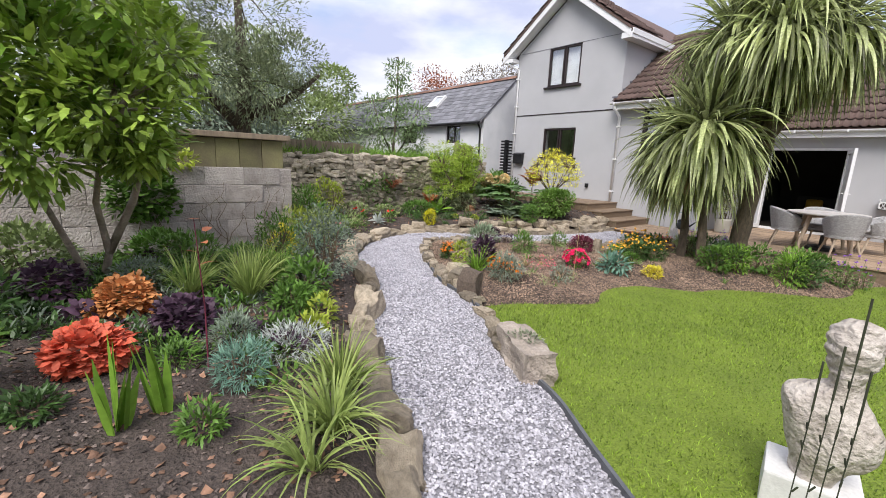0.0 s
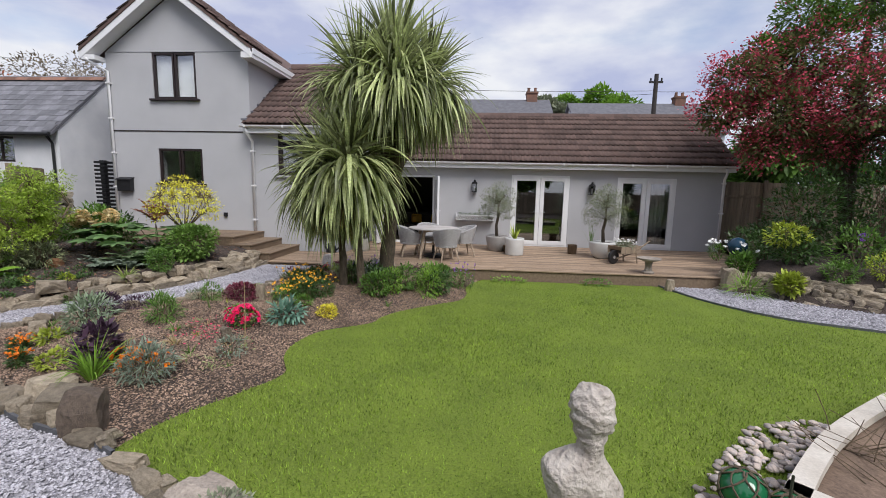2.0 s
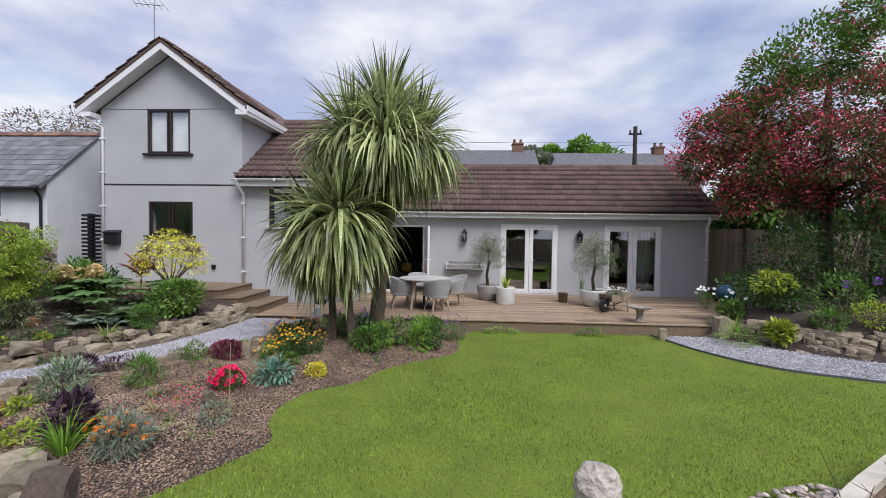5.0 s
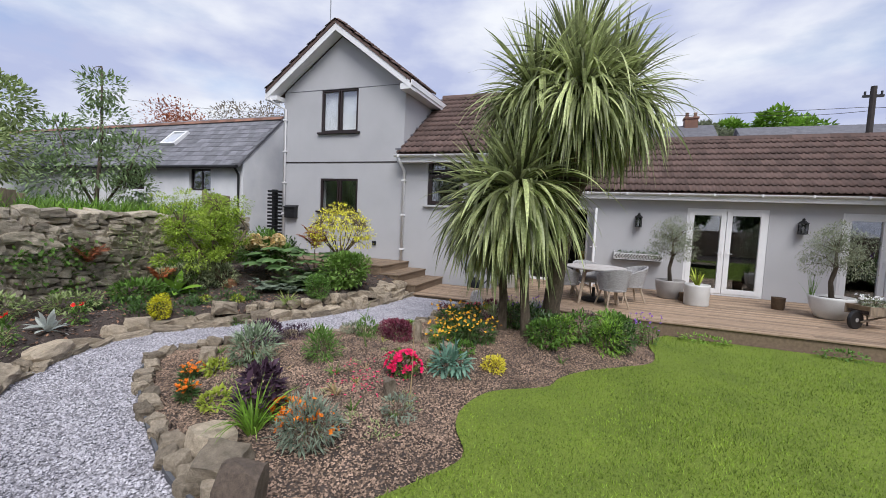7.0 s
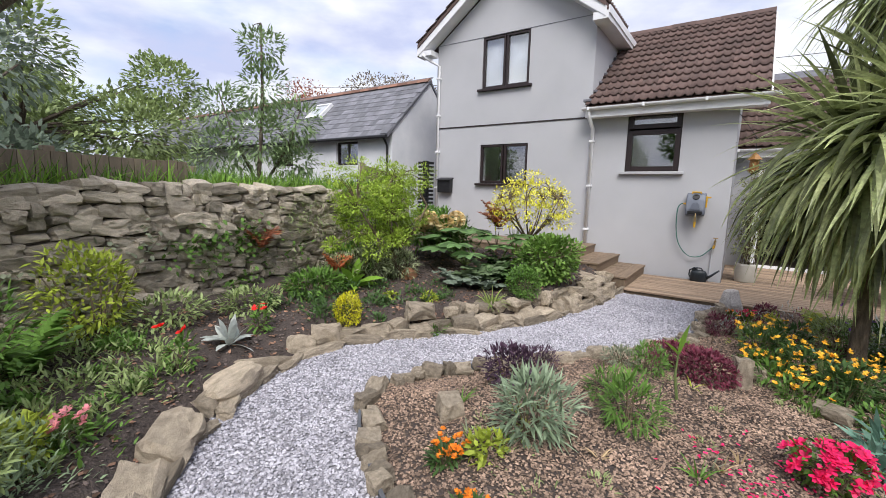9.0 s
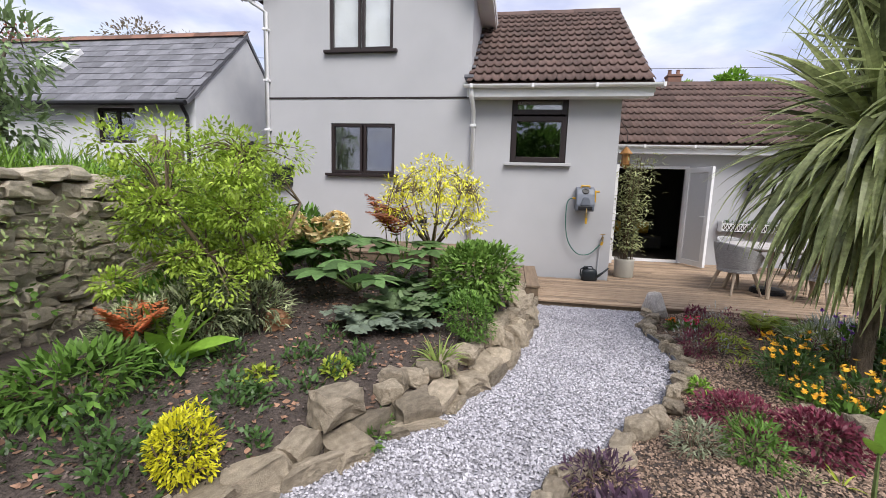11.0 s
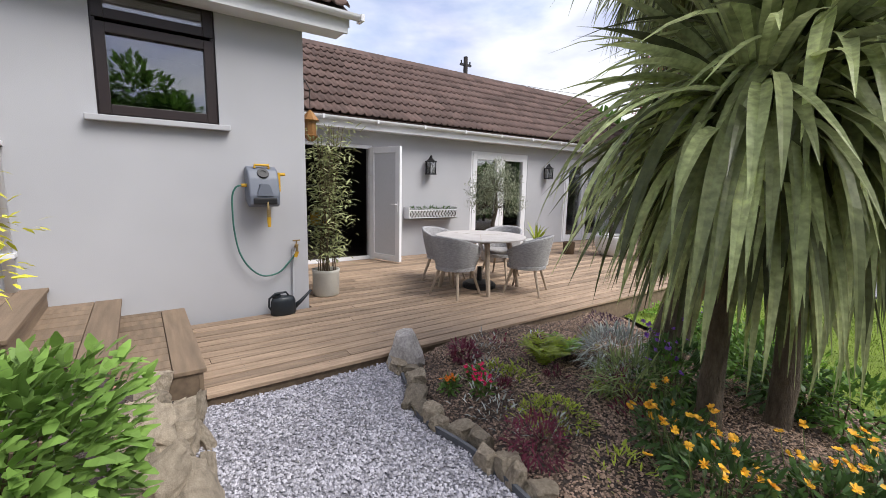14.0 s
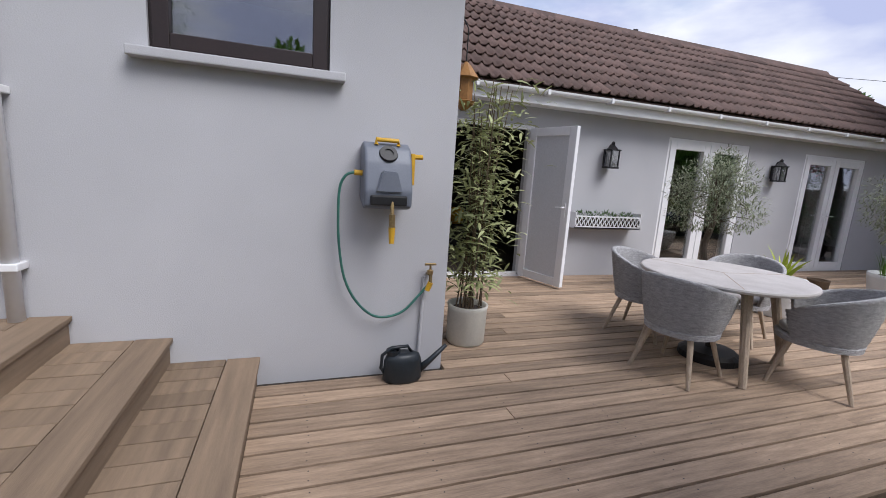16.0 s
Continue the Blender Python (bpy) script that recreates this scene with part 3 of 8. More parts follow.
# storey band, lead flashing
bm = bmesh.new()
box(bm, WALL_X - 0.012, 6.95, 3.075, WALL_X - 0.0005, HOUSE_L, 3.105)
tagged(part("trim_band", bm, DARKFRAME), "thin dark bell-cast line between the storeys", "trim", kind="structure")
bm = bmesh.new()
box(bm, WALL_X - 0.008, 6.95, 5.088, WALL_X - 0.0005, HOUSE_L, 5.1)
tagged(part("trim_joint", bm, LEAD), "thin joint line under the gable triangle", "trim", kind="structure")
lead = thing("lead_flashing", (WALL_X - 0.3, 6.9, 3.3), "grey lead flashing beside the tiled slope", "flashing", kind="structure")
for k in range(9):
    bm = bmesh.new()
    box(bm, k * 0.34, -0.02, 0.245 * k + 0.05, k * 0.34 + 0.36, 0.14, 0.245 * k + 0.1, 0.01)
    o = part("sheet", bm, LEAD, lead)
    o.matrix_basis = pose(0, 0, 0)


# ---- windows and doors ----
def pane_frame(bm, y0, y1, z0, z1, w, x0, x1):
    box(bm, x0, y0, z0, x1, y0 + w, z1, 0.006)
    box(bm, x0, y1 - w, z0, x1, y1, z1, 0.006)
    box(bm, x0, y0 + w, z0, x1, y1 - w, z0 + w, 0.006)
    box(bm, x0, y0 + w, z1 - w, x1, y1 - w, z1, 0.006)


def window(name, wall_x, hole, splits, label, frame_mat, sill=True, top_light=0.0, sash_w=0.045):
    y0, y1, z0, z1 = hole
    th = thing(name, (wall_x + 0.06, (y0 + y1) / 2, z0), label, "window", kind="structure")
    c = (y0 + y1) / 2
    bm = bmesh.new()
    pane_frame(bm, y0 - c, y1 - c, 0, z1 - z0, 0.04, -0.035, 0.035)
    part("window_frame", bm, frame_mat, th)
    cells, ylo = [], y0 - c
    for f in splits:
        yhi = ylo + f * (y1 - y0)
        cells.append((ylo, yhi, 0.0, z1 - z0 - top_light))
        ylo = yhi
    if top_light:
        cells.append((y0 - c, y1 - c, z1 - z0 - top_light, z1 - z0))
    for a, b, lo, hi in cells:
        bm = bmesh.new()
        pane_frame(bm, a + 0.015, b - 0.015, lo + 0.015, hi - 0.015, sash_w, -0.05, 0.02)
        sash = part("sash", bm, frame_mat, th)
        bm = bmesh.new()
        box(bm, -0.006, a + 0.035, lo + 0.035, 0.006, b - 0.035, hi - 0.035)
        o = part("pane", bm, GLASS, th)
        o.visible_shadow = False
    if sill:
        bm = bmesh.new()
        box(bm, -0.14, y0 - c - 0.09, -0.055, 0.02, y1 - c + 0.09, -0.003, 0.008)
        part("window_sill", bm, RENDER if sill == "render" else frame_mat, th)
    return th


window("window_1", WALL_X, UPWIN, (0.5, 0.5), "dark brown two-pane bedroom window", DARKFRAME)
window("window_2", WALL_X, LOWWIN, (0.5, 0.5), "dark brown two-pane ground floor window", DARKFRAME)
window("window_3", WALL_X, MIDWIN, (1.0,), "dark brown window with a top light and grey sill", DARKFRAME, "render", 0.34, 0.085)


def french_doors(name, hole, label):
    y0, y1, z0, z1 = hole
    c, w, h = (y0 + y1) / 2, y1 - y0, z1 - z0
    th = thing(name, (EXT_X + 0.05, c, z0), label, "french doors", kind="structure")
    bm = bmesh.new()
    pane_frame(bm, -w / 2, w / 2, 0, h, 0.06, -0.04, 0.04)
    part("door_frame", bm, UPVC, th)
    for s in (-1, 1):
        a, b = (-w / 2 + 0.05, -0.005) if s < 0 else (0.005, w / 2 - 0.05)
        bm = bmesh.new()
        pane_frame(bm, a, b, 0.05, h - 0.05, 0.12, -0.055, 0.02)
        leaf = part("door_leaf", bm, UPVC, th)
        bm = bmesh.new()
        box(bm, -0.006, a + 0.1, 0.15, 0.006, b - 0.1, h - 0.15)
        o = part("pane", bm, GLASS, th)
        o.visible_shadow = False
        bm = bmesh.new()
        hy = s * 0.06
        box(bm, -0.065, hy - 0.015, 0.96, -0.05, hy + 0.015, 1.16, 0.004)
        tube(bm, [(-0.06, hy, 1.09), (-0.1, hy, 1.09), (-0.1, hy + s * 0.11, 1.085)], 0.009, 8)
        part("handle", bm, UPVC, leaf)
    return th


french_doors("door_1", FD1, "closed white glazed double doors")
french_doors("door_2", FD2, "closed white glazed double doors with a curtain inside")
# open pair
od = thing("door_3", (EXT_X + 0.05, (ODOOR[0] + ODOOR[1]) / 2, 0.0), "white double doors standing wide open", "french doors", kind="structure")
w, h = ODOOR[1] - ODOOR[0], ODOOR[3]
bm = bmesh.new()
pane_frame(bm, -w / 2, w / 2, 0, h, 0.06, -0.04, 0.04)
part("door_frame", bm, UPVC, od)
for s, turn in ((-1, -107.0), (1, 97.0)):
    bm = bmesh.new()
    pane_frame(bm, 0 if s < 0 else -0.78, 0.78 if s < 0 else 0, 0.03, h - 0.04, 0.11, -0.03, 0.03)
    leaf = part("door_leaf", bm, UPVC, od)
    leaf.matrix_basis = pose(-0.06, s * (w / 2 - 0.05), 0, 0, 0, -turn if s < 0 else -turn)
    bm = bmesh.new()
    a, b = (0.1, 0.68) if s < 0 else (-0.68, -0.1)
    box(bm, -0.006, a, 0.13, 0.006, b, h - 0.14)
    o = part("pane", bm, FROST, leaf, "obscured glass panel")
    bm = bmesh.new()
    yy = 0.72 * (-s)
    for sx in (-1, 1):
        box(bm, sx * 0.032 - 0.006, yy - 0.015, 0.95, sx * 0.032 + 0.006, yy + 0.015, 1.15, 0.003)
        tube(bm, [(sx * 0.04, yy, 1.09), (sx * 0.08, yy, 1.09), (sx * 0.08, yy + s * 0.11, 1.085)], 0.009, 8)
    part("handle", bm, UPVC, leaf, "white lever handle")
# pale panel added behind the bedroom window in place of the sky's reflection
bm = bmesh.new()
box(bm, WALL_X + 0.13, 8.4, 3.95, WALL_X + 0.138, 9.53, 5.06)
tagged(part("reflected_sky_panel", bm, mat("reflected_sky_tone", (0.82, 0.83, 0.86), rough=0.9, fine=200, bump=0.1, amount=0.05)), "pale panel behind the bedroom window standing in for reflected sky", "blind")
# curtain
bm = bmesh.new()
pts = [(14.75 + 0.03 * math.sin(k * 1.9), -4.45 - k * 0.035) for k in range(16)]
prism(bm, pts + [(x + 0.01, y) for x, y in pts[::-1]], "z", 0.03, 2.3)
tagged(part("curtain", bm, CURTAIN), "pale grey full-length curtain behind the glass doors", "curtain")
# ---- deck ----
deck = thing("deck", (DECK_X, 0, 0), "weathered brown timber deck with grooved boards", "deck", kind="structure")
bm = bmesh.new()
box(bm, 0.03, EXT_R, -0.5, 0.055, 5.72, -0.028)
part("fascia", bm, DECKX, deck, "timber fascia board")
# solid sheet below the boards; the shade of the gaps is in its colour
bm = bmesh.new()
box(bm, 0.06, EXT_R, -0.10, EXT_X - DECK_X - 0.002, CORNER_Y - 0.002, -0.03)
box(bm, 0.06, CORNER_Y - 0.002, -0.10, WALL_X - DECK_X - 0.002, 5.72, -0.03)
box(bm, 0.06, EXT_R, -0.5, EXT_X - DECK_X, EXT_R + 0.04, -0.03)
part("gap_shade_frame", bm, UNDERDECK, deck, "underframe sheet coloured near-black to paint the gap shade")
BW = 0.142
nb = int((EXT_X - DECK_X) / BW)
screws = []
for i in range(nb + 1):
    x0 = i * BW
    x1 = min(x0 + BW - 0.017, EXT_X - DECK_X - 0.004)
    if x1 - x0 < 0.03:
        continue
    top_y = 5.70 if DECK_X + x1 < WALL_X else CORNER_Y - 0.006
    ys = [EXT_R]
    while ys[-1] < top_y - 0.01:
        ys.append(min(top_y, ys[-1] + (random.choice((6.0, 7.2)) if len(ys) > 1 else 3.4 + (i * 1.7) % 5.3)))
    for a, b in zip(ys, ys[1:]):
        bm = bmesh.new()
        box(bm, x0, a + 0.002, -0.028, x1, b - 0.002, random.uniform(-0.002, 0.001), 0.003)
        part("deck_board", bm, DECK, deck)
        for j in range(int(EXT_R / 0.6), 10):
            for xs in (x0 + 0.03, x1 - 0.03):
                yj = j * 0.6 + random.uniform(-0.012, 0.012)
                if a + 0.05 < yj < b - 0.05 and xs > x0:
                    screws.append((xs, yj))
n6 = np.arange(6) * 1.0472
disc = np.stack([0.0042 * np.cos(n6), 0.0042 * np.sin(n6), np.full(6, 0.0018)], 1)
sc_at = np.array([(a, b, 0.0) for a, b in screws])
sc_ob = new("screw_heads", mesh_np("screw_heads", (sc_at[:, None] + disc[None]).reshape(-1, 3), np.arange(len(sc_at) * 6).reshape(-1, 6), BLACK))
sc_ob.parent = deck
tagged(sc_ob, kind="stuff")

# ---- steps and upper deck ----
for i, (y0, y1, top) in enumerate(((5.70, 6.26, 0.17), (6.19, 6.75, 0.335), (6.68, 10.84, 0.5))):
    x_in = 9.97 + 0.10 * i
    st = thing("timber_step" if i < 2 else "upper_deck", (x_in, y0, 0.0), "weathered timber step with a wide nosing board" if i < 2 else "raised timber deck along the gable wall", "step" if i < 2 else "deck", kind="structure")
    w = WALL_X - 0.004 - x_in
    bm = bmesh.new()
    box(bm, 0.0, 0.0, -0.2 if i == 0 else top - 0.2, w, 0.03, top - 0.03, 0.004)
    part("riser", bm, DECKX, st)
    bm = bmesh.new()
    box(bm, 0.0, 0.03, -0.25, 0.03, y1 - y0, top - 0.03)
    box(bm, 0.03, 0.03, -0.3, w - 0.002, y1 - y0, top - 0.035)
    part("carcass", bm, DECKX, st)
    bm = bmesh.new()
    box(bm, -0.015, -0.02, top - 0.03, w, 0.175, top, 0.005)
    part("nosing_board", bm, DECKX, st)
    k, x = 0, -0.015
    while x < w - 0.02:
        bm = bmesh.new()
        box(bm, x, 0.18, top - 0.03, min(x + 0.138, w), y1 - y0, top - 0.001 - random.uniform(0, 0.003), 0.003)
        part("step_board", bm, DECKX, st)
        x += 0.145

# ---- stones ----
def rock_mesh(name, material, seed, rough=0.16, boxy=0.55, cuts=3):
    bm = bmesh.new()
    bmesh.ops.create_cube(bm, size=1.0)
    bmesh.ops.subdivide_edges(bm, edges=bm.edges, cuts=cuts, use_grid_fill=True)
    off = Vector((seed * 3.7, seed * 1.9, seed * 5.3))
    for v in bm.verts:
        s = v.co.normalized() * 0.56
        v.co = v.co * boxy + s * (1 - boxy)
        v.co += noise.noise_vector(v.co * 1.6 + off) * rough + noise.noise_vector(v.co * 4.0 + off) * rough * 0.35
    g = random.Random(seed * 7 + 1)
    for _ in range(6):
        n = Vector((g.uniform(-1, 1), g.uniform(-1, 1), g.uniform(-1, 1))).normalized()
        reach = max(v.co.dot(n) for v in bm.verts) * g.uniform(0.72, 0.9)
        for v in bm.verts:
            over = v.co.dot(n) - reach
            if over > 0:
                v.co -= n * over * 0.9
    for v in bm.verts:
        v.co += noise.noise_vector(v.co * 9.0 + off) * rough * 0.12
    me = bpy.data.meshes.new(name)
    bm.to_mesh(me)
    bm.free()
    me.materials.append(material)
    return me


WALLROCKS = [rock_mesh("stone", WALLSTONE, i, 0.13, 0.8, 2) for i in range(7)]
ROCKS = [rock_mesh("stone", STONE, 20 + i, 0.2, 0.8, 4) for i in range(12)]


def rubble_wall(name, a, b, z0, z1, label, rows, thick=0.4, per=0.33):
    th = thing(name, (a[0], a[1], z0), label, "wall", kind="structure")
    d = Vector((b[0] - a[0], b[1] - a[1], 0))
    n = d.length
    ang = math.degrees(math.atan2(d.y, d.x))
    th.matrix_basis = pose(a[0], a[1], z0, 0, 0, ang)
    bm = bmesh.new()
    box(bm, 0, 0.06, -0.3, n, thick, z1 - z0 - 0.05)
    part("wall_core", bm, MORTAR, th)
    h = (z1 - z0) / rows
    for r in range(rows):
        x = -random.uniform(0, 0.2)
        while x < n:
            w = per * random.uniform(0.5, 1.5)
            hh = h * random.uniform(0.8, 1.2)
            z = h * (r + 0.5) + random.uniform(-0.02, 0.02)
            if r == rows - 1:
                z += random.uniform(-0.05, 0.06)
            piece("stone", random.choice(WALLROCKS), th, pose(x + w / 2, 0.09 + random.uniform(-0.03, 0.03), z, random.uniform(-14, 14), random.uniform(-10, 10), random.uniform(-14, 14)) @ Matrix.Diagonal((w * 1.02, 0.26, hh * random.uniform(0.9, 1.5), 1)))
            x += w * 0.98
    return th


rubble_wall("wall_rubble", (2.0, 8.72), (9.35, 9.95), 0.12, 1.5, "rubble stone boundary wall with ivy and moss", 14, per=0.22)
# blockwork wall
blk = thing("wall_block", (-3.6, 6.0, 0.0), "lichen-stained blockwork wall", "wall", kind="structure")
bm = bmesh.new()
box(bm, 0.0, 0.012, -0.3, 5.65, 0.2, 1.255)
box(bm, 5.45, 0.2, -0.3, 5.65, 2.75, 1.255)
part("wall_core", bm, LICHEN, blk)
bm = bmesh.new()
box(bm, 0, 0, 0, 0.436, 0.02, 0.213, 0.006)
proto = part("block", bm, LICHEN, blk)
bx_me = proto.data
proto.matrix_basis = pose(0.003, 0, -0.03)
for r in range(6):
    for c in range(14):
        x = c * 0.44 - (0.22 if r % 2 else 0)
        if (r, c) == (0, 0) or x < 0 or x > 5.25:
            continue
        piece("block", bx_me, blk, pose(x, random.uniform(-0.004, 0.003), r * 0.217 - 0.03))
# timber store behind the block wall
store = thing("timber_store", (1.1, 6.75, 0.0), "mossy timber garden store with an overhanging board roof", "shed")
for k in range(7):
    bm = bmesh.new()
    box(bm, -1.0 + k * 0.28, -0.42, 0.0, -0.725 + k * 0.28, -0.39, 1.62, 0.004)
    part("board", bm, FENCE_MOSS, store)
bm = bmesh.new()
box(bm, -1.0, -0.388, 0.0, 0.96, 0.42, 1.6)
part("body", bm, FENCE_MOSS, store)
bm = bmesh.new()
box(bm, -1.08, -0.5, 1.63, 1.04, 0.5, 1.7, 0.008)
part("roof_board", bm, FENCE, store)


def fence(name, a, b, z0, z1, label, w=0.12, rail=True):
    d = Vector((b[0] - a[0], b[1] - a[1], 0))
    th = thing(name, (a[0], a[1], z0), label, "fence", turn=math.degrees(math.atan2(d.y, d.x)), kind="structure")
    bm = bmesh.new()
    box(bm, 0, 0, 0, w - 0.006, 0.018, z1 - z0, 0.003)
    first = part("pale", bm, FENCE, th)
    for k in range(1, int(d.length / w)):
        piece("pale", first.data, th, pose(k * w, random.uniform(-0.003, 0.003), random.uniform(-0.01, 0.01)))
    for zz in (0.2, 0.8):
        bm = bmesh.new()
        box(bm, 0, 0.02, (z1 - z0) * zz, d.length, 0.06, (z1 - z0) * zz + 0.07, 0.004)
        part("rail", bm, FENCE, th)
    k = 0.0
    while k <= d.length:
        bm = bmesh.new()
        box(bm, k - 0.045, 0.025, -1.6, k + 0.045, 0.115, z1 - z0 + 0.06, 0.008)
        part("post", bm, FENCE, th)
        k += 1.8
    return th


fence("fence_low", (2.0, 9.35), (5.2, 9.85), 1.2, 1.78, "low weathered timber fence above the stone wall")
fence("fence_side", (9.0, 10.75), (10.5, 11.65), 1.15, 2.0, "weathered timber fence by the white cottage")
fence("fence_right", (14.7, -11.5), (14.7, -6.55), -0.2, 2.15, "tall weathered timber fence beyond the wing")
fence("fence_back", (-6.0, -12.0), (14.7, -12.0), -0.4, 1.7, "weathered timber fence behind the shrubs")
fence("fence_end", (-6.5, 12.0), (-6.5, -12.0), -0.4, 1.7, "weathered timber fence at the garden's end")

# ---- cottage ----
cot = thing("cottage", (11.4, 12.15, 0.2), "low white rendered cottage with a slate roof", "house")
CL = 17.5
for ya, yb in ((0, 0.25), (CL - 0.25, CL)):
    bm = bmesh.new()
    prism(bm, [(0, -1.0), (3.3, -1.0), (3.3, 2.88), (1.65, 4.45), (0, 2.88)], "y", ya, yb)
    part("gable_wall", bm, WHITEWALL, cot)
bm = bmesh.new()
for ya, yb in ((0.25, 1.32), (2.25, 4.35), (5.55, CL - 0.25)):
    box(bm, 0, ya, -1.0, 0.25, yb, 2.88)
for ya, yb in ((1.32, 2.25), (4.35, 5.55)):
    box(bm, 0, ya, -1.0, 0.25, yb, 2.0)
    box(bm, 0, ya, 2.68, 0.25, yb, 2.88)
part("front_wall", bm, WHITEWALL, cot)
bm = bmesh.new()
box(bm, 3.05, 0.25, -1.0, 3.3, CL - 0.25, 2.88)
part("rear_wall", bm, WHITEWALL, cot)
for ya, yb in ((1.32, 2.25), (4.35, 5.55)):
    bm = bmesh.new()
    pane_frame(bm, ya, yb, 2.0, 2.68, 0.06, 0.08, 0.15)
    box(bm, 0.09, (ya + yb) / 2 - 0.03, 2.06, 0.14, (ya + yb) / 2 + 0.03, 2.62)
    wnd = part("window", bm, DARKFRAME, cot)
    bm = bmesh.new()
    box(bm, 0.105, ya + 0.06, 2.06, 0.115, yb - 0.06, 2.62)
    part("pane", bm, GLASS, wnd)
    # near-black panel added behind the glass to stand in for an unlit room
    bm = bmesh.new()
    box(bm, 0.2, ya, 2.0, 0.24, yb, 2.68)
    part("blind", bm, DARKROOM, wnd)
bm = bmesh.new()
for xa, za, xb, zb in ((-0.2, 2.70, 1.65, 4.47), (3.5, 2.70, 1.65, 4.47)):
    prism(bm, [(xa, za), (xb, zb), (xb, zb + 0.08), (xa, za + 0.08)], "y", -0.03, CL + 0.1)
roof = part("roof", bm, SLATE, cot)
bm = bmesh.new()
box(bm, 0, 0, 0, 0.30, 0.264, 0.011, 0.0)
sl = part("slate", bm, mat("roof_slate_piece", (0.20, 0.20, 0.22), (0.12, 0.12, 0.135), rough=0.6, scale=5, fine=60, bump=0.3, rnd="obj", amount=0.28), roof)
pitch = math.degrees(math.atan2(4.47 - 2.70, 1.85))
run = math.hypot(1.85, 1.77)
rows, cols = 11, 65
far_slates = []
sl.matrix_basis = pose(-0.2, 0, 2.8, 0, -pitch, 0)
for r in range(rows):
    for c in range(cols):
        if r + c == 0:
            continue
        d = r * (run - 0.1) / (rows - 1) - 0.04
        at = pose(-0.2 + d * math.cos(radians(pitch)), -0.03 + (c + (0.5 if r % 2 else 0)) * (CL / cols) * 0.99, 2.79 + d * math.sin(radians(pitch)) + random.uniform(0, 0.006), 0, -pitch + 2.2, random.uniform(-0.8, 0.8))
        if c < 27:
            piece("slate", sl.data, roof, at)
        else:
            far_slates.append(at)
corners = np.array([v.co[:] for v in sl.data.vertices])
quads = np.array([p.vertices[:] for p in sl.data.polygons])
sv = np.concatenate([corners @ np.array(m.to_3x3()).T + np.array(m.translation) for m in far_slates])
sf = np.concatenate([quads + k * len(corners) for k in range(len(far_slates))])
rest_slates = new("slate_field", mesh_np("slate_field", sv, sf, SLATE))
rest_slates.parent = roof
tagged(rest_slates, kind="stuff")
for k in range(43):
    bm = bmesh.new()
    prism(bm, [(1.52, 4.5), (1.6, 4.6), (1.65, 4.62), (1.7, 4.6), (1.78, 4.5)], "y", k * 0.405, k * 0.405 + 0.4)
    part("ridge_tile", bm, CLAYRIDGE, cot)
for yy in (4.0, 7.85):
    bm = bmesh.new()
    pane_frame(bm, -0.36, 0.36, 0, 0.75, 0.07, -0.06, 0.05)
    sk = part("skylight", bm, UPVC, cot)
    sk.matrix_basis = pose(0.55, yy, 3.58, 0, 90 - pitch, 0)
    bm = bmesh.new()
    box(bm, -0.02, -0.3, 0.06, 0.0, 0.3, 0.69)
    part("pane", bm, mat("skylight_glass", (0.55, 0.58, 0.63), rough=0.08, bump=0, amount=0.02, spec=0.8), sk)
bm = bmesh.new()
tube(bm, [(-0.25, 0.0, 2.72), (-0.25, CL, 2.72)], 0.05, 8)
part("gutter", bm, BLACK, cot)
bm = bmesh.new()
tube(bm, [(-0.22, 0.12, 2.7), (-0.05, 0.14, 2.5), (-0.05, 0.14, -0.3)], 0.035, 8)
part("downpipe", bm, BLACK, cot)

# ---- distant houses, pole, wires, aerial ----
def far_house(loc, size, turn, label, chimney):
    th = thing("terraced_house", loc, label, "house", turn=turn)
    lx, ly, lz = size
    bm = bmesh.new()
    prism(bm, [(-lx / 2, -7), (lx / 2, -7), (lx / 2, 0), (0, lz), (-lx / 2, 0)], "y", -ly / 2, ly / 2)
    part("wall", bm, WHITEWALL, th)
    bm = bmesh.new()
    for s in (-1, 1):
        prism(bm, [(s * (lx / 2 + 0.25), -0.2), (0, lz + 0.02), (0, lz + 0.14), (s * (lx / 2 + 0.25), -0.08)], "y", -ly / 2 - 0.2, ly / 2 + 0.2)
    rf = part("roof", bm, SLATE, th)
    for yy in (-ly * 0.22, ly * 0.18):
        bm = bmesh.new()
        pane_frame(bm, yy - 0.35, yy + 0.35, 0, 0.8, 0.08, -0.05, 0.05)
        o = part("skylight", bm, UPVC, rf)
        o.matrix_basis = pose(-lx * 0.24, 0, lz * 0.48, 0, 90 - math.degrees(math.atan2(lz, lx / 2)), 0)
    for yy in chimney:
        bm = bmesh.new()
        box(bm, -0.3, yy - 0.35, lz - 0.6, 0.3, yy + 0.35, lz + 0.6, 0.02)
        box(bm, -0.35, yy - 0.4, lz + 0.48, 0.35, yy + 0.4, lz + 0.6, 0.02)
        ch = part("chimney", bm, CLAYRIDGE, th)
        for q in (-0.22, 0.22):
            bm = bmesh.new()
            lathe(bm, [(0.11, lz + 0.6), (0.09, lz + 0.85), (0.12, lz + 0.87), (0.08, lz + 0.9)], (0, yy + q, 0), 10)
            part("chimney_pot", bm, CLAYRIDGE, ch)
    return th


